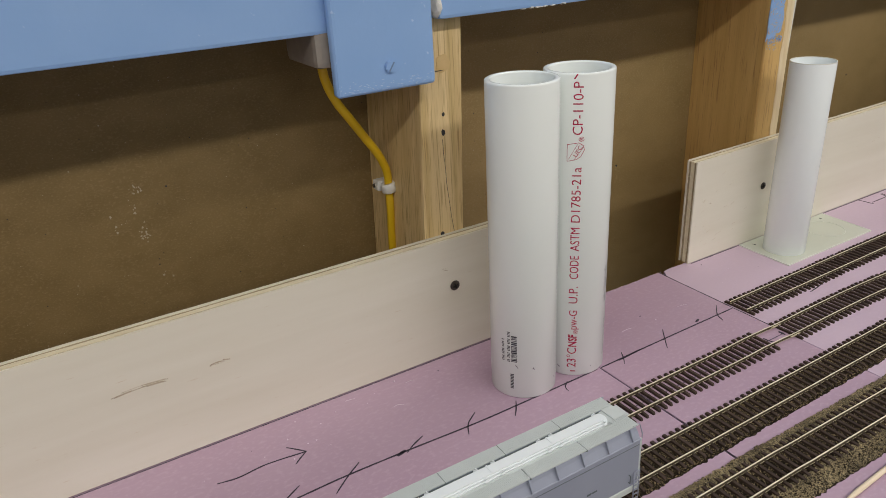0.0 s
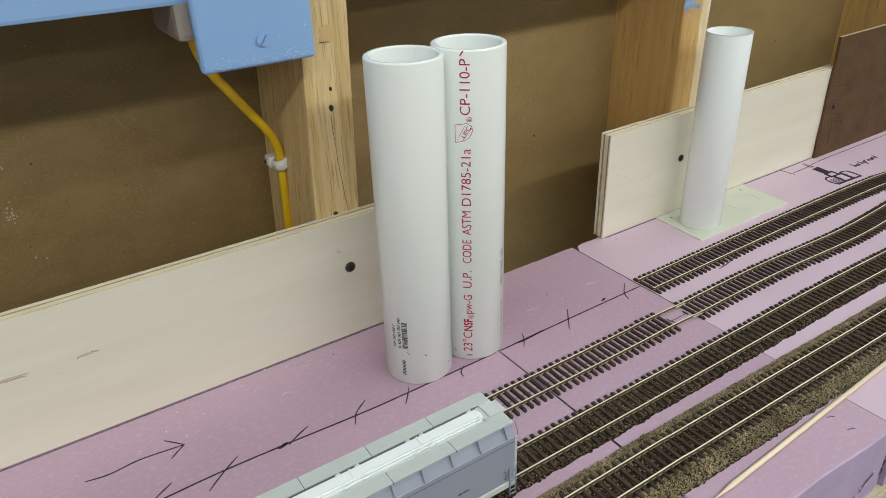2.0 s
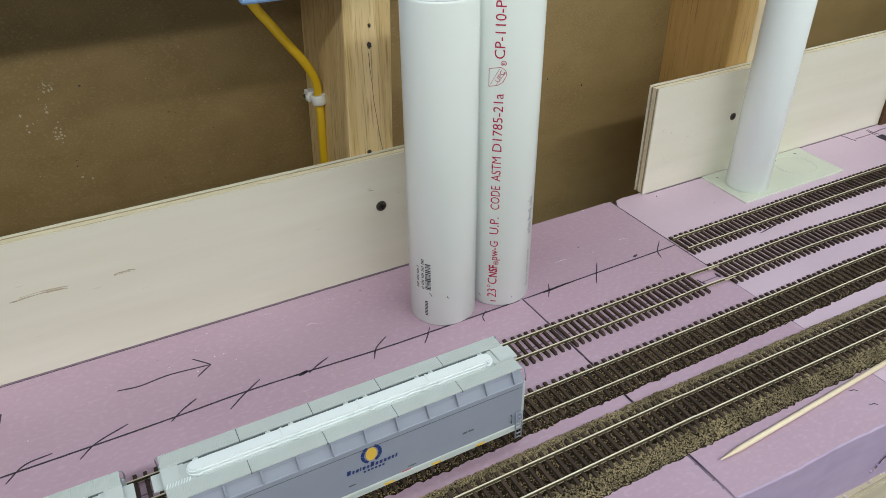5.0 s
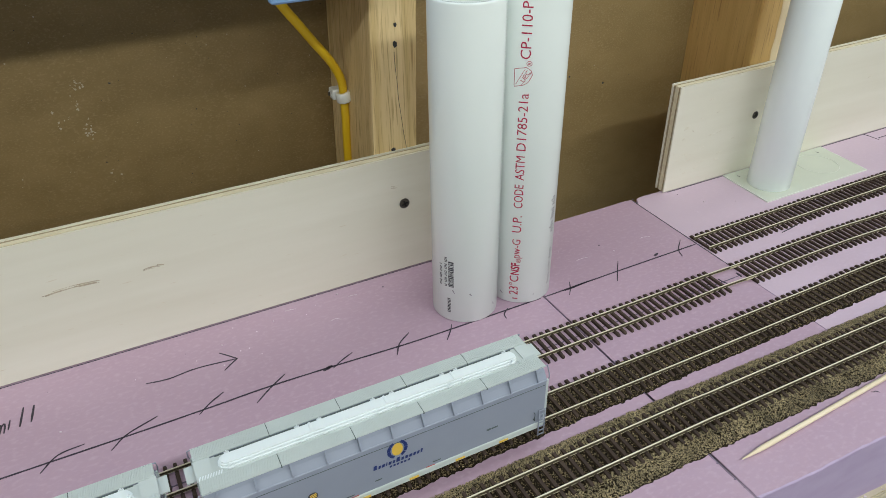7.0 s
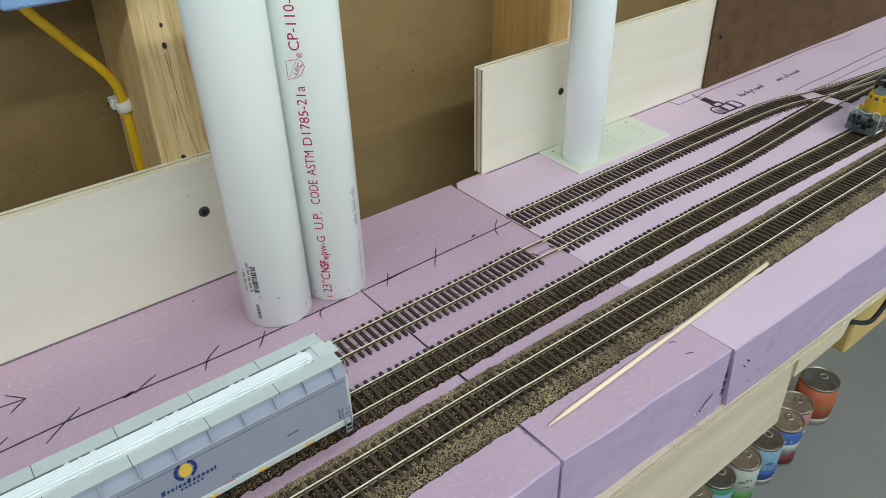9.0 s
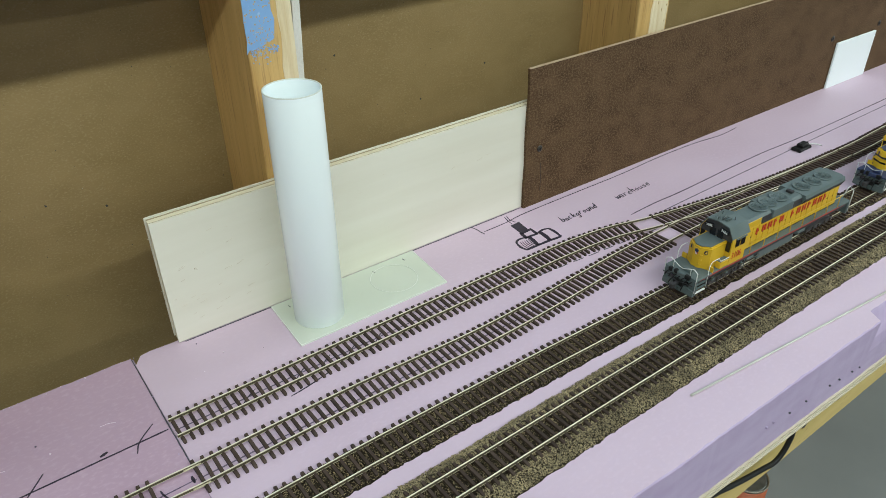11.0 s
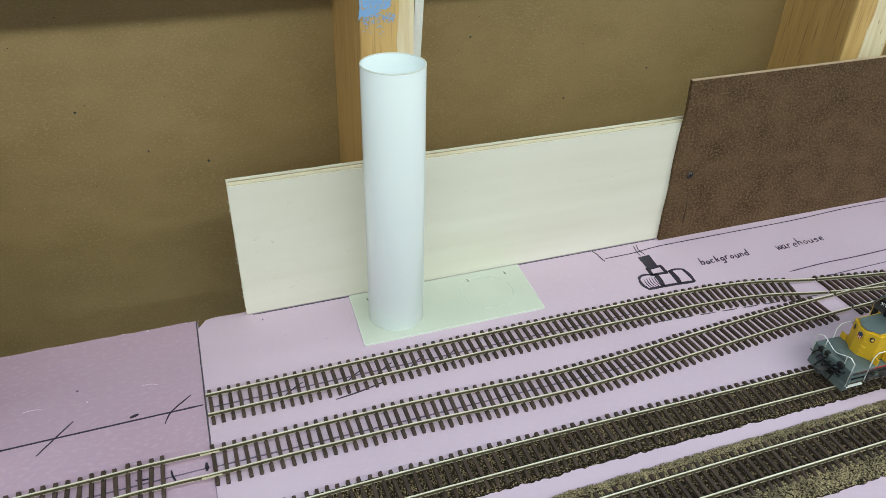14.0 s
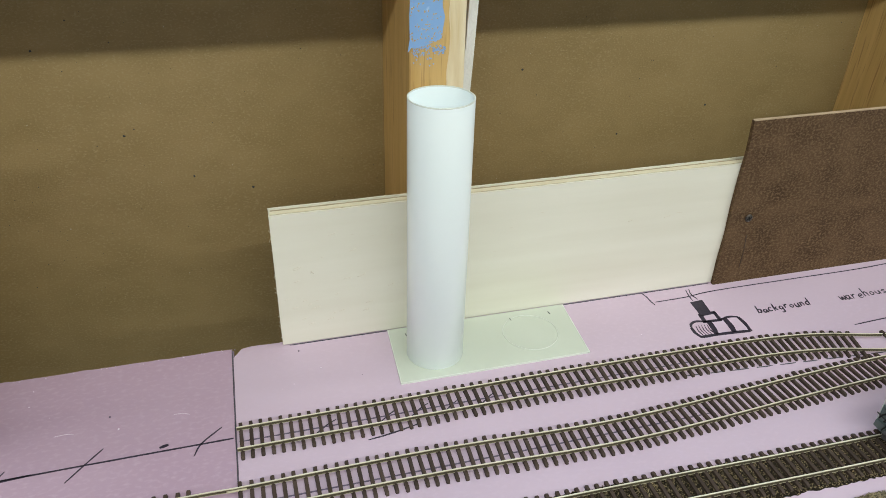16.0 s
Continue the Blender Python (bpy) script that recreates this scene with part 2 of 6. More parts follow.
def smooth_path(points, step):
    """A rounded line through points, with even steps."""
    p = np.array(points, float)
    p = np.vstack([2 * p[0] - p[1], p, 2 * p[-1] - p[-2]])
    out = []
    for i in range(1, len(p) - 2):
        n = max(2, int(np.linalg.norm(p[i + 1] - p[i]) / step))
        for k in range(n):
            t = k / n
            out.append(0.5 * (2 * p[i] + (p[i + 1] - p[i - 1]) * t + (2 * p[i - 1] - 5 * p[i] + 4 * p[i + 1] - p[i + 2]) * t * t + (3 * p[i] - p[i - 1] - 3 * p[i + 1] + p[i + 2]) * t**3))
    out.append(p[-2])
    return np.array(out)


def sweep(points, profile, up=(0, 0, 1), bm=None, smooth=False):
    """Carries a closed profile of (side, up) along a line of points."""
    own = bmesh.new()
    pts = [Vector(p) for p in points]
    rings = []
    for i, p in enumerate(pts):
        d = (pts[min(i + 1, len(pts) - 1)] - pts[max(i - 1, 0)]).normalized()
        side = d.cross(Vector(up))
        side = side.normalized() if side.length > 1e-6 else Vector((1, 0, 0))
        top = side.cross(d)
        rings.append([own.verts.new(p + side * a + top * b) for a, b in profile])
    n = len(profile)
    for p, q in zip(rings, rings[1:]):
        for i in range(n):
            f = own.faces.new((p[i], p[(i + 1) % n], q[(i + 1) % n], q[i]))
            f.smooth = smooth
    own.faces.new(rings[0][::-1])
    own.faces.new(rings[-1])
    bmesh.ops.recalc_face_normals(own, faces=own.faces)
    return merged(bm, own)


def ring_profile(r, n=8):
    return [(r * math.cos(2 * math.pi * k / n), r * math.sin(2 * math.pi * k / n)) for k in range(n)]


def wire(points, r, bm=None, n=6, up=(0.13, 0.21, 0.97)):
    return sweep(points, ring_profile(r, n), up, bm, smooth=True)


def prism(outline, z0, z1, m=None, bm=None):
    """An outline in x and y, given a height."""
    own = bmesh.new()
    f = own.faces.new([own.verts.new((x, y, z0)) for x, y in outline])
    top = bmesh.ops.extrude_face_region(own, geom=[f])["geom"]
    bmesh.ops.translate(own, verts=[v for v in top if isinstance(v, bmesh.types.BMVert)], vec=(0, 0, z1 - z0))
    bmesh.ops.recalc_face_normals(own, faces=own.faces)
    if m is not None:
        bmesh.ops.transform(own, matrix=m, verts=own.verts)
    return merged(bm, own)


def letters(text, size, depth=0.0002, cut=0.0, thin=0.0):
    """A mesh of the words, lying in x and y."""
    curve = bpy.data.curves.new("letters", "FONT")
    curve.body, curve.size, curve.extrude, curve.resolution_u = text, size, depth, 3
    curve.offset = -thin * size
    ob = bpy.data.objects.new("letters", curve)
    scene.collection.objects.link(ob)
    me = bpy.data.meshes.new_from_object(ob.evaluated_get(bpy.context.evaluated_depsgraph_get()))
    bpy.data.objects.remove(ob)
    if cut:
        bm = bmesh.new()
        bm.from_mesh(me)
        for k in range(-6, int(size / cut) + 6):
            bmesh.ops.bisect_plane(bm, geom=bm.verts[:] + bm.edges[:] + bm.faces[:], plane_co=(0, k * cut, 0), plane_no=(0, 1, 0))
        bm.to_mesh(me)
        bm.free()
    return me


def stroke(points, width, parent, name="marker_line", material=None, label="", z=0.0):
    """A line drawn by hand on a flat surface, a hair thick, its width uneven and its ends thinner."""
    if len(points) > 2:
        pts = smooth_path([(x, y, z) for x, y in points], 0.002)
    else:
        (xa, ya), (xb, yb) = points
        pts = np.array([(xa + (xb - xa) * k / 6, ya + (yb - ya) * k / 6, z) for k in range(7)])
    reach = np.concatenate([[0], np.cumsum(np.linalg.norm(np.diff(pts, axis=0), axis=1))])
    total = reach[-1]
    fade = min(0.006, 0.35 * total)
    thin = 0.45 if width < 0.0028 else 0.12
    bm = bmesh.new()
    rings = []
    for i, p in enumerate(pts):
        d = pts[min(i + 1, len(pts) - 1)] - pts[max(i - 1, 0)]
        side = np.array((d[1], -d[0], 0)) / max(1e-9, math.hypot(d[0], d[1]))
        w = 0.5 * width * (1 - thin + thin * min(1.0, reach[i] / fade, (total - reach[i]) / fade)) * (1 + 0.22 * noise.noise(Vector((p[0] * 140, p[1] * 140, 0))))
        rings.append([bm.verts.new(Vector(p + side * u) + Vector((0, 0, h))) for u, h in ((-w, -0.0003), (w, -0.0003), (w * 0.8, 0.0003), (-w * 0.8, 0.0003))])
    for p, q in zip(rings, rings[1:]):
        for i in range(4):
            bm.faces.new((p[i], p[(i + 1) % 4], q[(i + 1) % 4], q[i]))
    bm.faces.new(rings[0][::-1])
    bm.faces.new(rings[-1])
    bmesh.ops.recalc_face_normals(bm, faces=bm.faces)
    return part(name, bm, material or INK, parent, label)


# ---- the room ----
PANEL_Y, STUD_Y, PLY_Y = 0.1035, 0.0130, 0.0
FOAM_T = 0.058


def panel_y(x):
    """The sheathing stands a little askew to the bench; held straight far off."""
    return 0.1020 - 0.0155 * (min(max(x, -3.0), 4.5) + 0.25)


tagged(part("floor", box(-3.0, 4.5, -3.8, PANEL_Y + 0.02, FLOOR_Z - 0.05, FLOOR_Z), CONCRETE), "grey painted concrete floor with faint mottling", "floor", kind="structure")
# Ceiling and three walls are unseen, added to close in and bounce light.
tagged(part("ceiling", box(-3.0, 4.5, -3.8, PANEL_Y + 0.02, CEIL_Z, CEIL_Z + 0.05), ROOM), "assumed grey ceiling above the bench, out of view", "ceiling", kind="structure")
tagged(part("wall_south", box(-3.0, 4.5, -3.9, -3.8, FLOOR_Z, CEIL_Z), ROOM), "assumed grey wall of the workshop, out of view", "wall", kind="structure")
tagged(part("wall_west", box(-3.1, -3.0, -3.8, PANEL_Y, FLOOR_Z, CEIL_Z), ROOM), "assumed grey wall of the workshop, out of view", "wall", kind="structure")
tagged(part("wall_east", box(4.5, 4.6, -3.8, PANEL_Y, FLOOR_Z, CEIL_Z), ROOM), "assumed grey wall of the workshop, out of view", "wall", kind="structure")
wall = tagged(part("wall_north", prism([(-0.235, panel_y(-0.235)), (4.5, panel_y(4.5)), (4.5, 0.25), (-0.235, 0.25)], FLOOR_Z, CEIL_Z), PANEL), "brown fibreboard sheathing with specks and small nail holes", "wall", kind="structure")
# Same sheathing, split off so the dimmer left side is in its colour.
wall_left = tagged(part("wall_north_west", prism([(-3.0, panel_y(-3.0)), (-0.2354, panel_y(-0.2354)), (-0.2354, 0.25), (-3.0, 0.25)], FLOOR_Z, CEIL_Z), PANEL_DARK), "brown fibreboard sheathing toned darker, with white paint flecks", "wall", kind="structure")

# white flecks and small dark nail holes on the sheathing
rng = random.Random(5)
FLECK = surface("dried_fleck", (0.36, 0.30, 0.21), (0.48, 0.42, 0.33), 200, 0.7, bump=0.2)


def blob(x, z, r, squash=1.0):
    n = 9
    pts = [(x + r * (0.35 + 0.8 * rng.random()) * math.cos(2 * math.pi * k / n), z + squash * r * (0.35 + 0.8 * rng.random()) * math.sin(2 * math.pi * k / n)) for k in range(n)]
    return prism(pts, 0, 0.0006, Matrix.Translation((0, panel_y(x) + 0.0002, 0)) @ pose(0, 0, 0, 90))


for cx, cz, n, spread in ((-0.4335, 0.1585, 16, 0.0022), (-0.4370, 0.1265, 8, 0.0018), (-0.4345, 0.1200, 12, 0.0018), (-0.4490, 0.1350, 7, 0.0040), (-0.4410, 0.1420, 7, 0.0060), (-0.4250, 0.0880, 4, 0.0030)):
    for k in range(n):
        part("paint_fleck", blob(cx + rng.gauss(0, spread), cz + rng.gauss(0, spread * 1.2), abs(rng.gauss(0.0004, 0.0005)) + 0.0002), FLECK, wall_left, "dried white paint fleck")
for k in range(30):
    part("paint_fleck", blob(rng.uniform(-0.75, -0.3), rng.uniform(0.04, 0.24), rng.uniform(0.0002, 0.0006)), FLECK, wall_left, "dried white paint fleck")
for x, z in [(0.0284, 0.0800), (-0.4135, 0.1560), (-0.055, 0.128), (-0.013, 0.093), (0.41, 0.12), (0.33, 0.10), (-0.62, 0.15), (-0.10, 0.19), (0.24, 0.16), (0.72, 0.14)]:
    part("nail_hole", blob(x, z, rng.uniform(0.0008, 0.0012)), DARK, wall if x > -0.235 else wall_left, "small dark nail hole")
# fine dark and pale specks in the sheathing, too many to count
for tone, count, name in ((DARK, 900, "dark_speck"), (FLECK, 500, "pale_speck")):
    bm = bmesh.new()
    for k in range(count):
        x, z, r = rng.uniform(-0.8, 0.95), rng.uniform(0.0, 0.27), abs(rng.gauss(0.00012, 0.00014)) + 0.00012
        y = panel_y(x) - 0.0003
        turn = rng.uniform(0, 6.28)
        bm.faces.new([bm.verts.new((x + r * math.cos(turn + q) * rng.uniform(0.6, 1.3), y, z + r * math.sin(turn + q) * rng.uniform(0.6, 1.3))) for q in (0, 1.3, 2.6, 3.9, 5.2)])
    tagged(part(name, bm, tone, wall), kind="stuff")

for x, y, length, width, watts in LAMPS:
    lamp = thing("ceiling_light", "assumed strip light fixture on the ceiling, out of view", "light", (x, y, CEIL_Z), group="ceiling strip lights")
    part("housing", box(-length / 2 - 0.03, length / 2 + 0.03, -width / 2 - 0.03, width / 2 + 0.03, -0.06, 0, 0.004), ROOM, lamp)


# ---- studs, fascia and cable on the wall ----
def stud(x0, x1, label, y0=STUD_Y, wood=None, lean=0.0):
    ob = thing("wall_stud", label, "stud", ((x0 + x1) / 2, 0, 0), group="wall studs")
    w = (x1 - x0) / 2
    bm = box(-w, w, y0, panel_y((x0 + x1) / 2) + 0.002, FLOOR_Z, CEIL_Z, 0.0022, 2)
    for v in bm.verts:
        v.co.x += lean * (v.co.z - 0.15)
    part("timber", bm, wood or STUD, ob)
    return ob


stud_a = stud(-0.2495, -0.2140, "pine wall stud with small knots and a long crack", wood=STUD_PALE, lean=0.033)
stud_b = stud(0.1305, 0.1670, "pine wall stud with a patch of sky blue paint")
stud_c = stud(0.5455, 0.5930, "pale pine wall stud behind the hardboard backdrop")
stud(0.955, 0.993, "pine wall stud at the far part of the wall")
stud(-0.655, -0.617, "pine wall stud beside the brown sheathing")


def stud_mark(parent, x, z, rx, rz_, mat, name, label, cx):
    n = 10
    pts = [(x - cx + rx * (0.75 + 0.4 * rng.random()) * math.cos(2 * math.pi * k / n), z + rz_ * (0.75 + 0.4 * rng.random()) * math.sin(2 * math.pi * k / n)) for k in range(n)]
    part(name, prism(pts, -0.0003, 0.0004, Matrix.Translation((0, STUD_Y - 0.0002 * rng.random(), 0)) @ pose(0, 0, 0, 90)), mat, parent, label)


for x, z, a, b in [(-0.2300, 0.1811, 0.0017, 0.0024), (-0.2292, 0.1945, 0.0012, 0.0016), (-0.2352, 0.1020, 0.0018, 0.0015), (-0.231, 0.226, 0.004, 0.0003)]:
    stud_mark(stud_a, x, z, a, b, DARK, "knot", "small dark knot hole", -0.23175)
crack = smooth_path([(0.0008, STUD_Y, 0.176), (0.0012, STUD_Y, 0.165), (0.0022, STUD_Y, 0.152), (0.0026, STUD_Y, 0.141), (0.0040, STUD_Y, 0.128), (0.0052, STUD_Y, 0.116), (0.0075, STUD_Y, 0.099)], 0.004)
part("crack", wire(crack, 0.00018), DARK, stud_a, "long dark drying crack")
KNOT = surface("knot_wood", (0.60, 0.40, 0.16), (0.70, 0.50, 0.24), 60, 0.55, bump=0.2)
stud_mark(stud_a, -0.2278, 0.231, 0.0062, 0.0072, KNOT, "knot", "round amber knot in the wood", -0.23175)
patch = []
for k in range(40):
    u = k / 40
    side = 4 * u
    e = rng.uniform(-0.0012, 0.0012)
    if side < 1:
        q = (-0.0200 + 0.0225 * side, 0.2030 + 0.007 * side + e)
    elif side < 2:
        q = (0.0025 + e, 0.2100 + (side - 1) * 0.065)
    elif side < 3:
        q = (0.0025 - 0.0225 * (side - 2), 0.2745 + e)
    else:
        q = (-0.0188 + e * 0.3, 0.2745 - (side - 3) * 0.0715)
    patch.append(q)
part("paint_patch", prism(patch, -0.0003, 0.0004, Matrix.Translation((0.0008, STUD_Y, 0)) @ pose(0, 0, 0, 90)), BLUE, stud_b, "ragged patch of sky blue paint")
for k in range(110):
    stud_mark(stud_b, 0.132 + rng.uniform(0, 0.022), 0.2055 - abs(rng.gauss(0, 0.0035)), rng.uniform(0.0002, 0.0006), rng.uniform(0.0002, 0.0007), BLUE, "paint_fleck", "", 0.149)
for k in range(120):
    stud_mark(stud_b, 0.1305 + rng.uniform(0, 0.0205), 0.208 + rng.random() ** 1.6 * 0.05, rng.uniform(0.0002, 0.0006), rng.uniform(0.0002, 0.0007), STUD, "bare_fleck", "bare wood showing through the paint", 0.14825)
PLANED = surface("rough_pale_face", (0.74, 0.58, 0.33), (0.86, 0.74, 0.52), 70, 0.65, (3, 1, 0.3), 0.4, 260)
for ob, xa, xb, lab in ((stud_c, -0.0040, 0.0208, "paler rough sawn face"), (stud_b, 0.0070, 0.0175, "paler strip of rough grain")):
    edge = [(xa + rng.uniform(-0.0012, 0.0012), 0.02 + 0.012 * k) for k in range(22)]
    part("rough_face", prism([(xb, 0.02)] + [(xb, 0.272)] + edge[::-1], -0.00025, 0.0003, Matrix.Translation((0, STUD_Y, 0)) @ pose(0, 0, 0, 90)), PLANED, ob, lab)
TORN = surface("torn_grain", (0.42, 0.27, 0.11), (0.62, 0.45, 0.22), 90, 0.8, (3, 1, 0.4), 0.6, 300)
for k in range(22):
    side = 1
    x, z = (0.569 + rng.uniform(0.002, 0.019), rng.uniform(0.15, 0.262)) if side else (0.149 + rng.uniform(0.008, 0.016), rng.uniform(0.12, 0.262))
    stud_mark(stud_c if side else stud_b, x, z, rng.uniform(0.0003, 0.0008), rng.uniform(0.0010, 0.0030), TORN, "torn_grain", "", 0.569 if side else 0.14825)
strip = thing("cable_sheath", "pale grey plastic strip hanging beside the stud", "cable")
part("strip", sweep(smooth_path([(0.1715, 0.020, 0.40), (0.1735, 0.020, 0.27), (0.172, 0.020, 0.22), (0.1695, 0.020, 0.17)], 0.01), [(-0.003, -0.0025), (0.003, -0.0025), (0.003, 0.0025), (-0.003, 0.0025)], (0, 1, 0)), PLASTER, strip)


def fascia(x0, x1, label):
    ob = thing("fascia_board", label, "fascia", group="sky blue fascia boards")
    bm = box(x0, x1, 0.0, STUD_Y - 0.0005, 0.2620, 0.80, 0.0025, 2)
    part("board", bm, BLUE, ob)
    return ob


fascia(-1.6, -0.262, "sky blue painted fascia board hung across the studs")
right_fascia = fascia(-0.236, 3.0, "sky blue painted fascia board with scuffed lower edge")
lump = bmesh.new()
bmesh.ops.create_icosphere(lump, subdivisions=3, radius=1)
for v in lump.verts:
    v.co = Vector((-0.2365 + v.co.x * 0.0035, 0.004 + v.co.y * 0.006, 0.2715 + v.co.z * 0.0085)) + 0.0012 * noise.noise_vector(v.co * 2.1)
part("filler", lump, PLASTER, right_fascia, "rough white filler at the board end")
for k in range(9):
    x = rng.uniform(-0.17, -0.13)
    part("scuff", box(x, x + rng.uniform(0.001, 0.004), -0.0004, 0.002, 0.2618, 0.2618 + rng.uniform(0.0004, 0.0012)), PLASTER, right_fascia, "chipped pale paint")
cover = thing("cover_plate", "sky blue painted cover plate screwed over the stud", "cover plate")
part("plate", box(-0.3180, -0.2458, -0.0085, -0.0005, 0.2228, 0.46, 0.0034, 3), BLUE, cover)
WORN = surface("worn_pale_paint", (0.36, 0.53, 0.78), (0.50, 0.63, 0.82), 200, 0.6, bump=0.1)
for k in range(110):
    x, low = rng.uniform(-0.3165, -0.2475), abs(rng.gauss(0, 0.0032))
    w, h = rng.uniform(0.0002, 0.0011), rng.uniform(0.0001, 0.0003)
    pts = [(x + w * math.cos(a) * rng.uniform(0.6, 1.2), 0.2246 + low + h * math.sin(a) * rng.uniform(0.6, 1.2)) for a in np.linspace(0, 5.5, 7)]
    part("scuff", prism(pts, 0.0, 0.00012 + 0.00005 * rng.random(), Matrix.Translation((0, -0.0085, 0)) @ pose(0, 0, 0, 90)), WORN, cover, "worn pale paint")
screw = part("screw", cyl(0.0042, 0.0018, Matrix.Translation((-0.2795, -0.0085, 0.2384)) @ pose(0, 0, 0, 90), 20, bevel=0.0006), BLUE, cover, "painted slotted screw head")
part("slot", box(-0.0034, 0.0034, -0.01045, -0.0100, -0.0005, 0.0005), SLOT, screw, at=Matrix.Translation((-0.2795, 0, 0.2384)) @ pose(0, 0, 0, 0, -55))
jbox = thing("junction_box", "plastic junction box behind the cover plate, shade in its tone", "junction box")
part("box", box(-0.326, -0.268, 0.0005, 0.055, 0.241, 0.30, 0.004, 2), BOX_GREY, jbox)
part("cable_hole", cyl(0.006, 0.002, Matrix.Translation((-0.3085, 0.033, 0.2405)), 18), DARK, jbox)
cable = thing("power_cable", "yellow sheathed power cable clipped to the stud", "cable")
run = smooth_path([(-0.3085, 0.033, 0.255), (-0.3095, 0.035, 0.242), (-0.3060, 0.040, 0.226), (-0.2980, 0.045, 0.2098), (-0.2868, 0.049, 0.194), (-0.2766, 0.052, 0.1795), (-0.2645, 0.057, 0.163), (-0.2582, 0.060, 0.152), (-0.2548, 0.061, 0.142), (-0.2538, 0.063, 0.128), (-0.2538, 0.063, 0.112), (-0.2545, 0.064, 0.08), (-0.2555, 0.064, 0.0), (-0.2560, 0.064, -0.15)], 0.004)
part("sheath", sweep(run, [(0.0033 * math.cos(a * math.pi / 7), 0.0028 * math.sin(a * math.pi / 7)) for a in range(14)], (0, 1, 0.05), smooth=True), CABLE, cable)
clip = thing("cable_clip", "white nylon cable clip nailed to the stud", "cable clip")
part("band", lathe([(0.0035, -0.0040), (0.0052, -0.0040), (0.0060, -0.0032), (0.0060, 0.0032), (0.0052, 0.0040), (0.0035, 0.0040)], 28, Matrix.Translation((-0.2540, 0.0625, 0.1305)) @ pose(0, 0, 0, 0, -8)), CLIP, clip)
part("ear", box(-0.2612, -0.2505, 0.0670, 0.0765, 0.1268, 0.1352, 0.0014, 2), CLIP, clip)
part("ear_rib", box(-0.2618, -0.2608, 0.0680, 0.0755, 0.1294, 0.1322, 0.0004), CLIP, clip)
part("nail", cyl(0.0016, 0.0022, Matrix.Translation((-0.2606, 0.0725, 0.1308)) @ pose(0, 0, 0, 0, -90), 12), SCREW, clip)
part("nail", cyl(0.0013, 0.0020, Matrix.Translation((-0.2560, 0.0672, 0.1308)) @ pose(0, 0, 0, 90), 12), SCREW, clip)


# ---- strips along the back of the bench ----
def ply_strip(name, x0, x1, z0, z1, label, y=PLY_Y, t=0.0118, dz=0.0, group="plywood strips"):
    """Plywood of five layers; its faces carry the fine veneer."""
    ob = thing(name, label, "plywood", group=group)
    cuts = [0.0, 0.0014, 0.0041, 0.0077, 0.0104, t]
    r = random.Random(len(label))
    for k in range(5):
        e = 0.0 if k in (0, 4) else (0.0006 if k == 2 else 0.0012)
        bm = bmesh.new()
        n = 60
        top = [bm.verts.new((x0 + e + (x1 - x0 - 2 * e) * i / n, y + cuts[k], z1 - e + dz * i / n + r.uniform(-0.00018, 0.00012))) for i in range(n + 1)]
        low = [bm.verts.new((x0 + e + (x1 - x0 - 2 * e) * i / n, y + cuts[k], z0)) for i in range(n + 1)]
        fs = [bm.faces.new((low[i], low[i + 1], top[i + 1], top[i])) for i in range(n)]
        got = bmesh.ops.extrude_face_region(bm, geom=fs)["geom"]
        bmesh.ops.translate(bm, verts=[v for v in got if isinstance(v, bmesh.types.BMVert)], vec=(0, cuts[k + 1] - cuts[k], 0))
        bmesh.ops.recalc_face_normals(bm, faces=bm.faces)
        part("veneer", bm, PLY if k in (0, 4) else (PLY_LIGHT if k == 2 else PLY_DARK), ob, "pale face veneer" if k == 0 else "")
    return ob


def screw_head(parent, x, z, y, r=0.004, hole=True):
    m = Matrix.Translation((x, y, z)) @ pose(0, 0, 0, 90)
    s = part("screw", lathe([(0, 0.0), (r, 0.0), (r, 0.0004), (r * 0.8, 0.0009), (0, 0.0007)], 20, m), SCREW if hole else STEEL, parent, "countersunk cross-head screw")
    for a in (20, 110):
        part("slot", box(-r * 0.6, r * 0.6, -r * 0.13, r * 0.13, 0.0006, 0.0011), RUBBER if hole else DARK, s, at=m @ pose(0, 0, 0, 0, 0, a))


strip_a = ply_strip("plywood_strip", -1.25, -0.178, 0.0010, 0.1000, "pale plywood strip screwed to the studs, with grain streaks", 0.0015, dz=0.0012)
screw_head(strip_a, -0.2334, 0.0609, 0.0013, 0.0042)
strip_b = ply_strip("plywood_strip", 0.0355, 0.4000, 0.0008, 0.1054, "pale plywood strip with a ragged sawn end behind the white tube", dz=0.003)
screw_head(strip_b, 0.1382, 0.0595, -0.0002, 0.0037)
NICK = surface("torn_veneer", (0.62, 0.56, 0.44), (0.70, 0.64, 0.52), 80, 0.7, bump=0)
STREAK = surface("grain_streak", (0.44, 0.36, 0.26), (0.56, 0.48, 0.37), 80, 0.6, (0.3, 1, 3), 0)
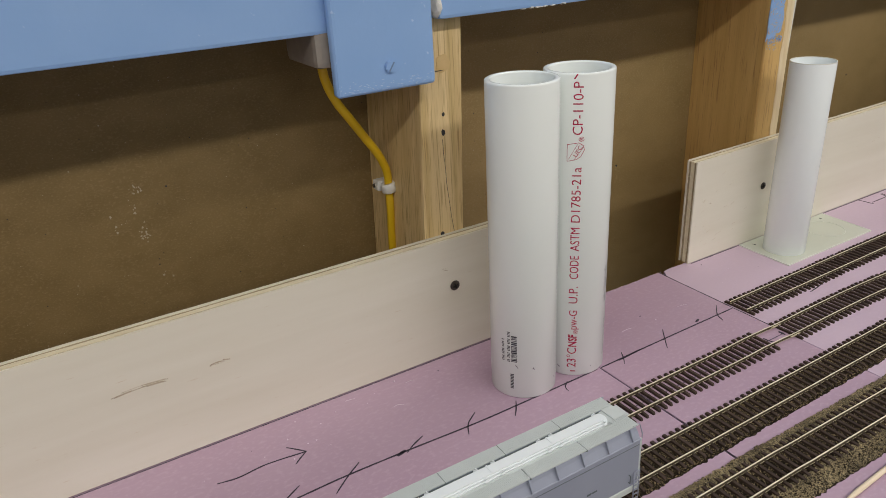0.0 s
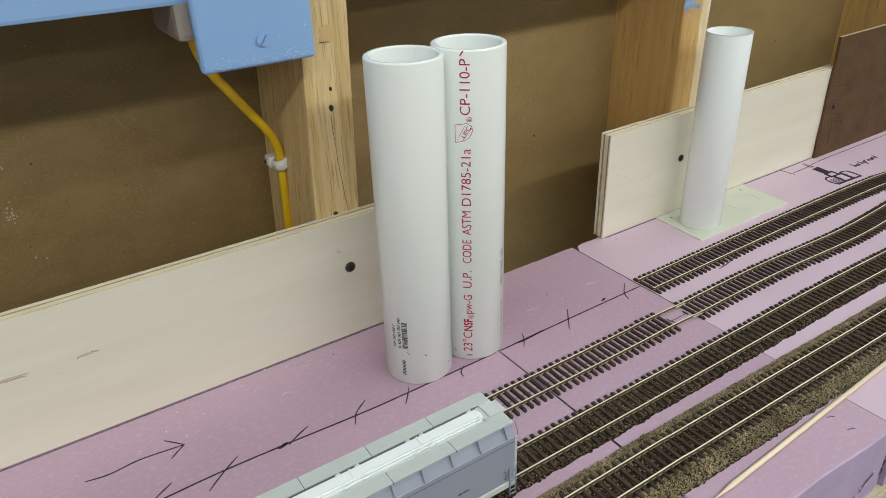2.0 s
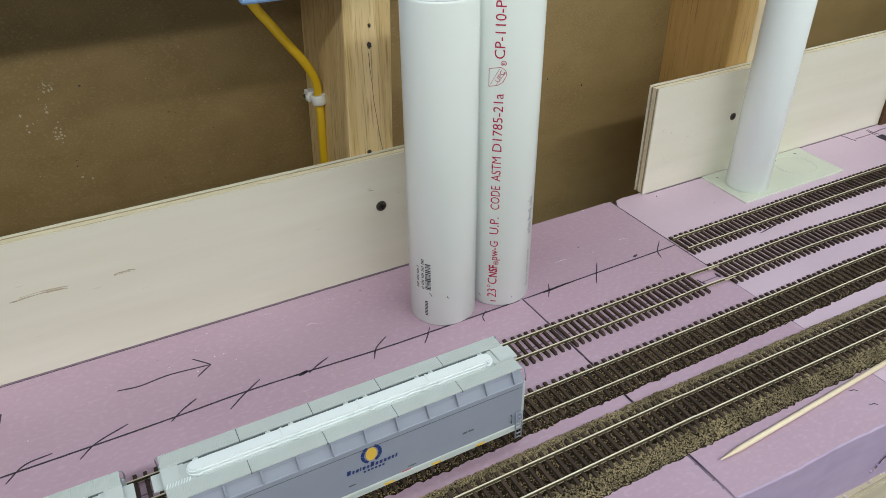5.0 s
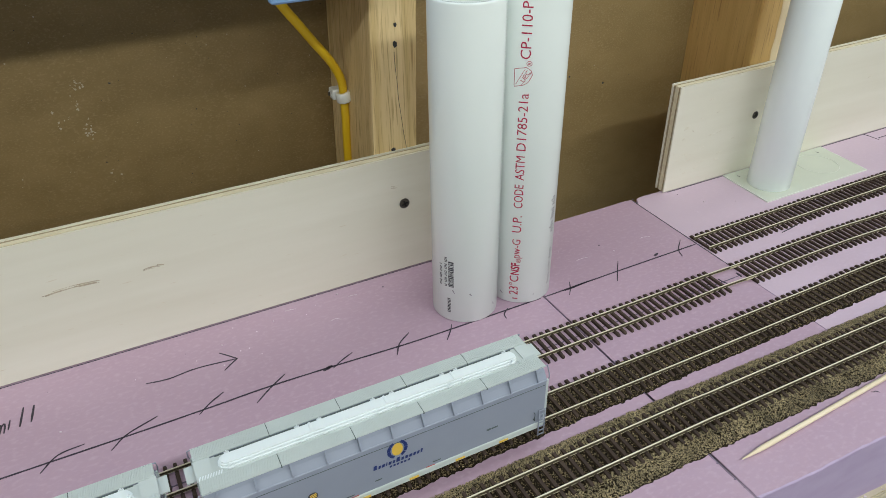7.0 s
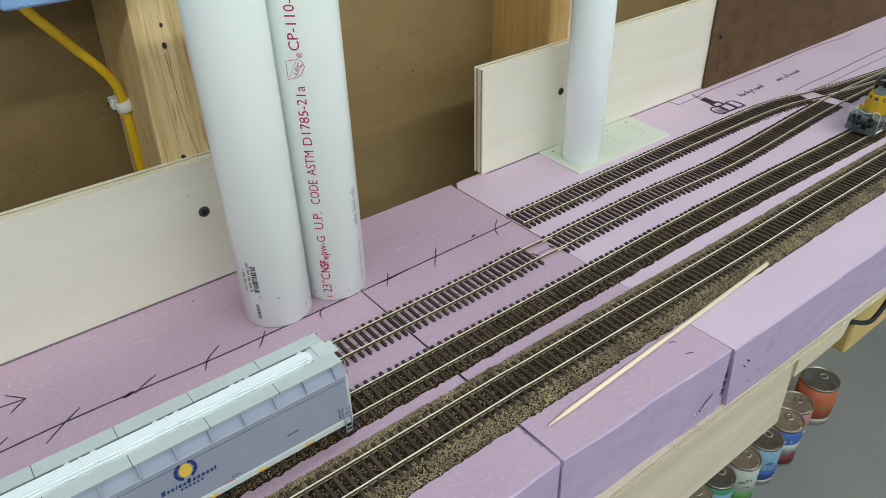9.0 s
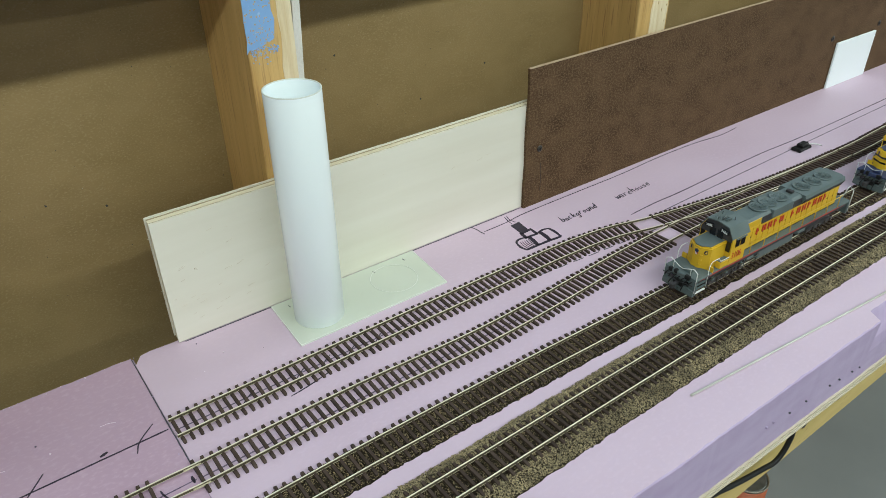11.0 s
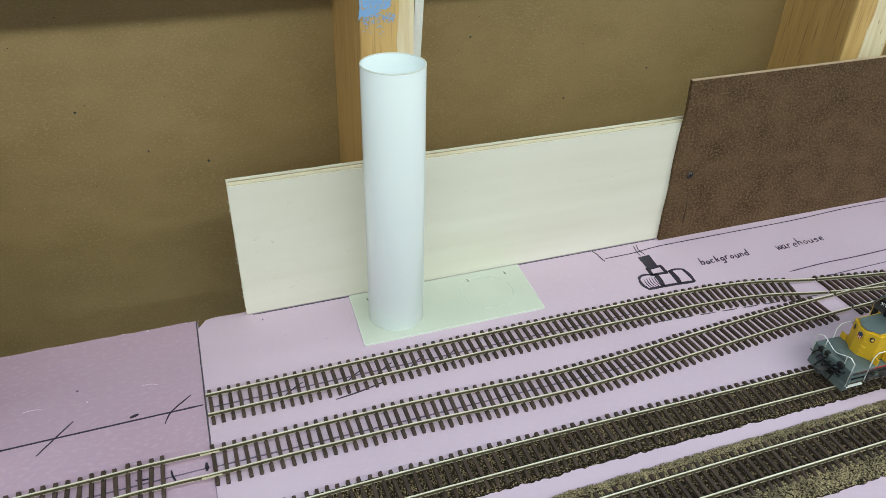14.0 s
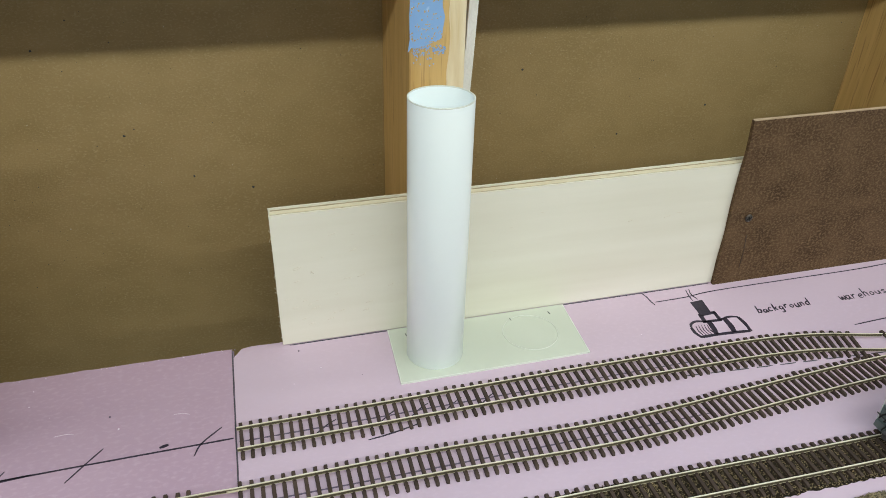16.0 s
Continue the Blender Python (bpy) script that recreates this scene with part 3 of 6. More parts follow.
for ob, y, spots in ((strip_a, 0.0015, [(-0.490, 0.0605, 0.036), (-0.428, 0.0605, 0.013), (-0.25, 0.075, 0.009), (-0.60, 0.05, 0.02)]), (strip_b, 0.0, [(0.058, 0.058, 0.003)])):
    for x, z, w in spots:
        rise = 0.16 if w < 0.010 else 0.03
        for k in range(3 if w < 0.010 else 8):
            u0, u1 = sorted((rng.random(), rng.random()))
            u1 = max(u1, u0 + 0.35)
            off = rng.gauss(0, 0.0008)
            line = [(x + w * u, y - 0.00002, z + off + rise * w * u + 0.0012 * math.sin(math.pi * u)) for u in (u0, 0.5 * (u0 + u1), u1)]
            part("grain_streak", wire(smooth_path(line, 0.003), rng.uniform(0.00012, 0.00030), n=4), STREAK, ob, "thin brown grain streak")
for k in range(26):
    x, z, u = 0.040 + abs(rng.gauss(0, 0.03)) if k < 24 else rng.uniform(0.17, 0.37), rng.uniform(0.012, 0.088), rng.uniform(0.0015, 0.006)
    part("nick", wire(smooth_path([(x, -0.0001, z), (x + u * 0.5, -0.0001, z + u * 0.10), (x + u, -0.0001, z + u * rng.uniform(0.1, 0.4))], 0.002), 0.00016, n=4), NICK, strip_b, "small torn nick in the veneer")
for k in range(14):
    z = rng.uniform(0.006, 0.10)
    part("splinter", wire([(0.0355, rng.uniform(0, 0.01), z), (0.0355 - rng.uniform(0.0004, 0.0014), rng.uniform(-0.001, 0.01), z + rng.uniform(-0.001, 0.001))], 0.00022, n=3), PLY_LIGHT, strip_b)

HARD_DARK = surface("dark_scratch", (0.05, 0.03, 0.02), (0.08, 0.05, 0.035), 200, 0.8)
board = thing("hardboard_backdrop", "dark brown hardboard backdrop, rough side out, on the bench", "hardboard")
outline = [(0.3855, 0.0)] + [(0.3858 - 0.0012 * k / 6 + rng.uniform(-0.0006, 0.0006), 0.1435 * k / 6) for k in range(1, 7)] + [(2.6, 0.165), (2.6, 0.0)]
part("sheet", prism(outline, 0.0002, 0.0034, Matrix.Translation((0, 0.0, 0)) @ pose(0, 0, 0, 90)), HARDBOARD, board)
part("top_edge", prism([(0.3846, 0.1433), (2.6, 0.1648), (2.6, 0.1656), (0.3846, 0.1441)], 0.0003, 0.0032, pose(0, 0, 0, 90)), HARD_EDGE, board, "paler sawn top edge")
screw_head(board, 0.4023, 0.0613, -0.0036, 0.0033)
screw_head(board, 0.935, 0.072, -0.0036, 0.004)
screw_head(board, 1.06, 0.072, -0.0036, 0.004)
part("scratch", wire([(0.405, -0.0036, 0.045), (0.4066, -0.0036, 0.028), (0.4066, -0.0036, 0.014)], 0.0003, n=4), HARD_DARK, board, "dark scratch below the screw")
card = thing("white_card", "small white card standing against the hardboard", "card")
part("sheet", box(0.948, 1.051, -0.0070, -0.0042, 0.0, 0.064, 0.0004), STYRENE, card)


# ---- bench: foam boards on plywood ----
def crumb(x, y, size, host, mat, z=0.0):
    """A tiny irregular flake lying on the foam."""
    n = 6
    pts = [(x + size * rng.uniform(0.4, 1.0) * math.cos(q * 2 * math.pi / n), y + size * rng.uniform(0.4, 1.0) * math.sin(q * 2 * math.pi / n)) for q in range(n)]
    part("foam_crumb", prism(pts, z - 0.0002, z + size * rng.uniform(0.3, 0.8)), mat, host)


def foam_board(x0, x1, y_front0, y_front1, label, y_back=0.0052, corner=0.0, gape=0.0, skin=None, break_at=0.0, open_top=0.0):
    """A slab of foam; edges a little torn, top slightly uneven."""
    ob = thing("foam_board", label, "foam board", group="foam boards of the bench")
    r = random.Random(int(1000 * (x1 + 5)))
    n = max(8, int((x1 - x0) / 0.006))
    bm = bmesh.new()
    grid = []
    for i in range(n + 1):
        x = x0 + (x1 - x0) * i / n
        yf = y_front0 + (y_front1 - y_front0) * i / n + r.gauss(0, 0.0001) + 0.0010 * noise.noise(Vector((x * 22, 3, 0)))
        yb = y_back + r.gauss(0, 0.0003)
        if corner and x - x0 < corner:
            yb -= corner * (1 - math.sqrt(max(0.0, 1 - (1 - (x - x0) / corner) ** 2)))
        e = 0.0006
        g = gape * max(0.0, 1 - i / 2)
        chip = 0.0022 * max(0.0, noise.noise(Vector((x * 90, 7, 0))) - 0.25) + abs(r.gauss(0, 0.00025))
        torn = 0.0
        if break_at and x > break_at:
            torn = 0.011 + 0.0022 * noise.noise(Vector((x * 60, 1, 4)))
        low = 0.020 if torn else 0.0
        o = open_top * max(0.0, 1 - i / 2)
        grid.append([bm.verts.new(p) for p in ((x + g, yf + 0.0006, -FOAM_T), (x + 0.55 * g, yf + 0.0003, -FOAM_T * 0.55), (x + max(o, 0.06 * g), yf + 0.002 * (torn > 0), -e * 1.6 - low), (x + o, yf + e + chip + torn, 0), (x, yf + 0.045, 0), (x, yb - e, 0), (x, yb, -e), (x, yb, -FOAM_T))])
    for p, q in zip(grid, grid[1:]):
        for k in range(7):
            f = bm.faces.new((p[k], q[k], q[k + 1], p[k + 1]))
            f.material_index = 0 if k in (3, 4) else 1
        bm.faces.new((p[7], q[7], q[0], p[0])).material_index = 1
    bm.faces.new(grid[0]).material_index = 1
    bm.faces.new(grid[-1][::-1]).material_index = 1
    bmesh.ops.recalc_face_normals(bm, faces=bm.faces)
    body = part("slab", bm, skin or FOAM, ob)
    body.data.materials.append(FOAM_CUT)
    return ob


foam_l = foam_board(-1.3, -0.15675, -0.287, -0.2935, "lilac pink foam board with black marker lines", skin=FOAM_ROSE)
foam_m = foam_board(-0.1566, 0.0003, -0.2938, -0.2990, "lilac pink foam board below the white pipes", gape=0.005, open_top=0.0016, skin=FOAM_ROSE)
foam_r = foam_board(0.0009, 2.7, -0.3008, -0.350, "long lilac pink foam board under the tracks, its front edge torn", corner=0.010, gape=0.0085, break_at=0.488)
deck = thing("bench_deck", "plywood bench deck under the foam boards", "plywood")
for k, (za, zb, e, m) in enumerate([(-0.0592, -0.058, 0, PLY_OLD), (-0.0618, -0.0592, 0.0008, PLY_DARK), (-0.0642, -0.0618, 0.0003, PLY_OLD), (-0.0660, -0.0642, 0.001, PLY_DARK), (-0.0670, -0.0660, 0.0, PLY_OLD)]):
    part("veneer", prism([(-1.3, 0.0), (-1.3, -0.2925 + e), (-0.05, -0.3002 + e), (2.7, -0.3545 + e), (2.7, 0.0)], za, zb), m, deck)
apron = thing("apron_board", "pale plywood apron board below the bench deck", "plywood")
part("board", prism([(-1.3, -0.0672), (0.113, -0.0672), (0.119, -0.150), (-1.3, -0.145)], 0.0, 0.012, Matrix.Translation((0, -0.2862, 0)) @ pose(0, 0, 0, 90)), PLY_OLD, apron)
brace = thing("brace_block", "short pale plywood block below the bench deck", "plywood")
part("block", prism([(0.1145, -0.0672), (0.204, -0.0672), (0.192, -0.093), (0.116, -0.094)], 0.0, 0.012, Matrix.Translation((0, -0.2885, 0)) @ pose(0, 0, 0, 90)), PLY_OLD, brace)
beam = thing("bench_rail", "rough yellow lumber rail under the bench deck", "beam")
part("timber", box(0.262, 1.6, -0.2860, -0.2480, -0.1620, -0.0673, 0.002), BEAM, beam)
for k in range(9):
    x = 0.46 + k * 0.026 + 0.006 * math.sin(k * 5.1)
    part("stain", prism([(x + 0.0065 * math.cos(q) * (0.7 + 0.3 * math.sin(3 * q + k)), -0.122 - 0.006 * (k % 2) + 0.006 * math.sin(q)) for q in np.linspace(0, 5.6, 8)], -0.0004, 0.0006, Matrix.Translation((0, -0.2860, 0)) @ pose(0, 0, 0, 90)), DARK, beam, "dark notch in the lumber")
bracket = thing("steel_bracket", "grey steel bracket on the bench beam", "bracket")
part("flange", box(0.70, 0.742, -0.3005, -0.2864, -0.162, -0.0672, 0.001), STEEL, bracket)
part("foot", box(0.70, 0.772, -0.3060, -0.2864, -0.170, -0.1622, 0.001), STEEL, bracket)
black_cable = thing("black_cable", "black rubber cable hanging under the bench edge", "cable")
part("sheath", wire(smooth_path([(0.440, -0.292, -0.070), (0.422, -0.299, -0.082), (0.417, -0.300, -0.102), (0.405, -0.300, -0.113), (0.384, -0.300, -0.108), (0.347, -0.300, -0.097), (0.306, -0.300, -0.083), (0.285, -0.300, -0.083), (0.277, -0.300, -0.098), (0.258, -0.300, -0.107), (0.235, -0.300, -0.099), (0.207, -0.299, -0.084), (0.180, -0.293, -0.078)], 0.002), 0.0022, n=10), RUBBER, black_cable)
LEG = surface("bench_leg_lumber", (0.50, 0.37, 0.17), (0.60, 0.45, 0.22), 18, 0.7, (3, 3, 0.3), 0.2, 140)
for x in (-1.05, 2.2):
    leg = thing("timber_post", "square lumber bench leg standing on the floor", "post", group="bench posts")
    part("timber", box(x, x + 0.089, -0.22, -0.131, FLOOR_Z, -0.0672, 0.003), LEG, leg)

# torn bits of foam and marker on the front joint
for x, z, w in [(0.0012, -0.019, 0.0016), (0.0020, -0.026, 0.0024), (0.0022, -0.0335, 0.0022), (0.0020, -0.041, 0.0028)]:
    part("ink_mark", prism([(x - w, z - 0.0016), (x + w * 0.7, z - 0.0028), (x + w, z + 0.0012), (x - w * 0.6, z + 0.0022)], 0, 0.001, Matrix.Translation((0, -0.2975, 0)) @ pose(0, 0, 0, 90)), INK, foam_m, "dark marker smear at the joint")
part("gap_back", prism([(-0.0004, -0.0575), (0.0085, -0.0575), (0.0050, -0.032), (0.0008, -0.004)], 0.0, 0.001, Matrix.Translation((0, -0.2960, 0)) @ pose(0, 0, 0, 90)), FOAM_CUT, foam_m)
for k in range(7):
    u = k / 6
    x, z = -0.027 + 0.016 * u, -0.046 + 0.012 * u + rng.uniform(-0.001, 0.001)
    r = rng.uniform(0.0008, 0.0018)
    part("gouge", prism([(x + r * rng.uniform(0.6, 1.3) * math.cos(a), z + r * rng.uniform(0.5, 1.1) * math.sin(a)) for a in np.linspace(0, 5.6, 7)], -0.0010, 0.0007, Matrix.Translation((0, -0.2990, 0)) @ pose(0, 0, 0, 90)), FOAM if k % 2 else FOAM_CUT, foam_m, "pale gouge in the foam edge")
stroke_pts = smooth_path([(-0.024, -0.2992, -0.044), (-0.021, -0.2992, -0.039), (-0.017, -0.2993, -0.036), (-0.012, -0.2994, -0.034)], 0.002)
part("tear", wire(stroke_pts, 0.0003, n=5), GREYINK, foam_m, "dark torn crease in the foam edge")
for k in range(8):
    x, z = 0.012 + abs(rng.gauss(0, 0.05)), -rng.uniform(0.006, 0.045)
    r = rng.uniform(0.0004, 0.0013)
    part("pit", prism([(x + r * rng.uniform(0.5, 1.3) * math.cos(a), z + r * rng.uniform(0.4, 1.2) * math.sin(a)) for a in np.linspace(0, 5.6, 7)], -0.0008, 0.0008, Matrix.Translation((0, -0.3013 - 0.0182 * x, 0)) @ pose(0, 0, 0, 90)), GREYINK if k % 5 == 0 else FOAM_CUT, foam_r, "small torn pit in the foam")
for x, z in [(0.347, -0.031), (0.355, -0.031), (0.377, -0.034), (0.399, -0.035), (0.433, -0.038), (0.448, -0.040), (0.468, -0.042), (0.480, -0.044)]:
    part("pit", prism([(x + 0.0010 * rng.uniform(0.5, 1.3) * math.cos(a), z + 0.0008 * rng.uniform(0.4, 1.2) * math.sin(a)) for a in np.linspace(0, 5.6, 7)], -0.0008, 0.0004, Matrix.Translation((0, -0.3013 - 0.0182 * x, 0)) @ pose(0, 0, 0, 90)), GREYINK if x > 0.36 else FOAM_CUT, foam_r, "small torn pit in the foam")
for x, y in [(-0.027, -0.268), (-0.027, -0.282)]:
    stroke([(x, y), (x + 0.0015, y - 0.001), (x + 0.003, y - 0.0008), (x + 0.0045, y - 0.003)], 0.0005, foam_m, "nick", INK, "small dark nick")
for k in range(60):
    x, y = rng.uniform(-0.6, 0.4), rng.uniform(-0.06, 0.0)
    host = foam_l if x < -0.17 else (foam_m if x < -0.005 else foam_r)
    if k < 6:
        u = rng.uniform(0.003, 0.012)
        stroke([(x, y), (x + u * 0.5, y + rng.uniform(-0.001, 0.001)), (x + u, y + rng.uniform(-0.002, 0.002))], 0.0003, host, "scratch", FOAM_PALE, "pale scratch")
    else:
        crumb(x, y, rng.uniform(0.0003, 0.0009), host, FOAM_PALE if k % 4 else PENCIL)

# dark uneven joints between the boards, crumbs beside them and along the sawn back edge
# The filling strip is added; its purple-grey carries the shade of the gap.
JOINT = surface("joint_shade_tone", (0.22, 0.16, 0.215), (0.32, 0.245, 0.31), 160, 0.8, bump=0.3)
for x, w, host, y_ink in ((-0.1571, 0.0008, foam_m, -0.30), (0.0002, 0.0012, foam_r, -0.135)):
    part("joint_filling", prism([(x - 0.0004, 0.003), (x + w, 0.003), (x + w + 0.0002, -0.245), (x + w + 0.0022 * (x < -0.1), -0.2935), (x - 0.0004, -0.292)], -0.006, -0.0003), JOINT, host, "added strip with the joint's shade in its colour")
    n = int((0.0035 - y_ink) / 0.006)
    pts = [(x + 0.0004 * noise.noise(Vector((k * 3.1, x, 5))), 0.0035 - k * 0.006) for k in range(min(n, 48))]
    stroke(pts, 0.00034 if x < -0.1 else 0.0007, host, "joint_line", PENCIL if x < -0.1 else GREYINK, "dark uneven joint in the foam")
    for k in range(8):
        crumb(x + rng.gauss(0, 0.0020), rng.uniform(-0.28, 0.0), rng.uniform(0.0002, 0.0007), host, FOAM_CUT)
for k in range(9):
    y = -0.232 - 0.0066 * k
    crumb(-0.1572 + rng.gauss(0, 0.0003), y, rng.uniform(0.0006, 0.0012), foam_l, PENCIL if k % 3 else JOINT, -0.0003)
for k in range(46):
    x = rng.uniform(-0.17, 0.034)
    crumb(x, 0.0045 - abs(rng.gauss(0, 0.0010)), rng.uniform(0.0003, 0.0007), foam_r if x > 0.012 else foam_m, FOAM_CUT if k % 3 else FOAM_PALE)

for k in range(34):
    x = rng.uniform(-0.15, -0.002)
    crumb(x, -0.2972 - 0.0014 * (x + 0.15) / 0.15 - abs(rng.gauss(0, 0.0007)), rng.uniform(0.0004, 0.0011), deck, (FOAM_PALE, PLY_LIGHT, FOAM_CUT)[k % 3], -0.058)

# ---- marker drawing on the foam ----
LINE = [(-1.0, -0.082), (-0.513, -0.0825), (-0.419, -0.0820), (-0.375, -0.0810), (-0.332, -0.0820), (-0.275, -0.0845), (-0.238, -0.0848), (-0.160, -0.0842)]
stroke(LINE, 0.0012, foam_l, label="black marker line along the planned track")
stroke([(-0.156, -0.0842), (-0.085, -0.0830), (-0.0012, -0.0822)], 0.0012, foam_m, label="black marker line along the planned track")
TICKS = [[(-0.510, -0.089), (-0.500, -0.079), (-0.485, -0.077)], [(-0.471, -0.090), (-0.461, -0.081), (-0.442, -0.074)], [(-0.418, -0.085), (-0.410, -0.078), (-0.400, -0.072)], [(-0.383, -0.092), (-0.372, -0.083), (-0.359, -0.074)], [(-0.328, -0.084), (-0.320, -0.079), (-0.311, -0.075)], [(-0.284, -0.092), (-0.278, -0.082), (-0.267, -0.074)], [(-0.246, -0.094), (-0.240, -0.087), (-0.235, -0.080)], [(-0.196, -0.093), (-0.195, -0.088), (-0.189, -0.083)]]
for q in TICKS:
    stroke(q, 0.0010, foam_l, "tick_mark", label="curved black tick across the line")
for q in [[(-0.138, -0.091), (-0.133, -0.085), (-0.128, -0.077)], [(-0.094, -0.094), (-0.086, -0.084), (-0.076, -0.072)], [(-0.024, -0.091), (-0.020, -0.082), (-0.008, -0.071)]]:
    stroke(q, 0.0010, foam_m, "tick_mark", label="curved black tick across the line")
stroke([(-0.138, -0.0845), (-0.113, -0.0832)], 0.0019, foam_m, "tick_mark")
stroke([(-0.0220, -0.1290), (-0.0215, -0.1330), (-0.0200, -0.1370)], 0.0016, foam_m, "tick_mark")
stroke([(-0.0410, -0.1300), (-0.0375, -0.1308), (-0.0340, -0.1310)], 0.0014, foam_m, "tick_mark")
stroke([(-0.0030, -0.1295), (-0.0030, -0.1355)], 0.0022, foam_m, "tick_mark")
stroke([(-0.044, -0.0795), (-0.039, -0.0780)], 0.0024, foam_m, "tick_mark")
stroke([(-0.335, -0.0832), (-0.328, -0.0812)], 0.0026, foam_l, "tick_mark")
stroke([(-0.444, -0.0400), (-0.430, -0.0422), (-0.411, -0.0405), (-0.384, -0.0435)], 0.0010, foam_l, "arrow_shaft", label="hand drawn black arrow")
stroke([(-0.3940, -0.0320), (-0.3895, -0.0370), (-0.3840, -0.0435)], 0.0010, foam_l, "arrow_head")
stroke([(-0.3840, -0.0435), (-0.3890, -0.0470), (-0.3945, -0.0515)], 0.0010, foam_l, "arrow_head")
stroke([(0.078, -0.1035), (0.093, -0.1015), (0.112, -0.0975)], 0.0011, foam_r, "tick_mark")
stroke([(0.002, -0.0860), (0.15, -0.0860), (0.34, -0.0858)], 0.0010, foam_r, material=PENCIL)
stroke([(0.002, -0.1340), (0.15, -0.1348), (0.30, -0.1345)], 0.0010, foam_r, material=PENCIL)
stroke([(-0.9, -0.1345), (-0.5, -0.1345), (-0.160, -0.1345)], 0.0010, foam_l, material=PENCIL)
stroke([(-0.156, -0.1345), (-0.0012, -0.1335)], 0.0010, foam_m, material=PENCIL)
for x in (0.045, 0.085, 0.105, 0.128, 0.152):
    stroke([(x, -0.093), (x + 0.010, -0.0850), (x + 0.016, -0.0815)], 0.0009, foam_r, "tick_mark")
# Drawn lines put the dark shade of the plywood's foot gap on the foam.
stroke([(-1.2, 0.0006), (-0.7, 0.0006), (-0.165, 0.0008)], 0.0005, foam_l, "marker_line", GREYINK, label="drawn dark line for the gap at the plywood foot")
stroke([(0.040, -0.0006), (0.20, -0.0006), (0.383, -0.0006)], 0.0008, foam_r, "pencil_line", GREYINK)
for k in range(9):
    x = 0.300 + 0.0185 * k
    stroke([(x, -0.0985 - 0.075 * (x - 0.30)), (x + 0.006, -0.0990 - 0.075 * (x - 0.30)), (x + 0.0125, -0.0994 - 0.075 * (x - 0.30))], 0.0009, foam_r, "dashed_line", GREYINK)
stroke([(0.321, -0.001), (0.3225, -0.007), (0.3225, -0.012), (0.3235, -0.018)], 0.0010, foam_r, "pencil_line", INK)
stroke([(0.326, -0.0145), (0.353, -0.0140), (0.383, -0.0113), (0.461, -0.0112), (0.524, -0.0112), (0.587, -0.0085), (0.649, -0.0092), (0.697, -0.0138), (0.732, -0.0120)], 0.0009, foam_r, "pencil_line", INK, "thin marker outline along the backdrop")
stroke([(0.462, -0.0775), (0.500, -0.0760), (0.547, -0.0765), (0.680, -0.0735), (0.825, -0.0765), (1.3, -0.0740)], 0.0010, foam_r, "pencil_line", INK)
stroke([(0.466, -0.0920), (0.611, -0.0900), (0.804, -0.0880), (1.3, -0.0850)], 0.0008, foam_r, "pencil_line", GREYINK)
for q in [[(0.3590, -0.0050), (0.3572, -0.0120), (0.3562, -0.0200)], [(0.3622, -0.0045), (0.3600, -0.0110), (0.3612, -0.0190)]]:
    stroke(q, 0.0009, foam_r, "sketch_line", label="marker sketch of a grain elevator")
for q, w in [([(0.3500, -0.0385), (0.3570, -0.0380), (0.3652, -0.0376)], 0.0034), ([(0.3515, -0.0380), (0.3500, -0.0475)], 0.0040), ([(0.3640, -0.0375), (0.3632, -0.0480)], 0.0034),
             ([(0.3480, -0.0468), (0.3560, -0.0470), (0.3640, -0.0478)], 0.0030), ([(0.3500, -0.0462), (0.3430, -0.0448), (0.3375, -0.0472), (0.3355, -0.0520)], 0.0026), ([(0.3355, -0.0515), (0.3350, -0.0575), (0.3368, -0.0630)], 0.0030), ([(0.3362, -0.0628), (0.3560, -0.0632), (0.3775, -0.0648)], 0.0032), ([(0.3778, -0.0650), (0.3792, -0.0560), (0.3788, -0.0475)], 0.0034), ([(0.3790, -0.0472), (0.3720, -0.0455), (0.3640, -0.0470)], 0.0026), ([(0.3532, -0.0470), (0.3520, -0.0550), (0.3500, -0.0630)], 0.0050), ([(0.3672, -0.0465), (0.3668, -0.0550), (0.3650, -0.0635)], 0.0050)]:
    stroke(q, w, foam_r, "sketch_line")
part("sketch_fill", prism([(0.3528, -0.0215), (0.3641, -0.0208), (0.3628, -0.0290), (0.3612, -0.0385), (0.3512, -0.0390), (0.3522, -0.0300)], -0.0003, 0.0004), INK, foam_r, "black filled tower of the sketch")
for k in range(5):
    x = 0.3392 + 0.0024 * k
    stroke([(x + 0.0008, -0.0500), (x - 0.0006, -0.0560), (x + 0.0002, -0.0622)], 0.0007, foam_r, "sketch_line")


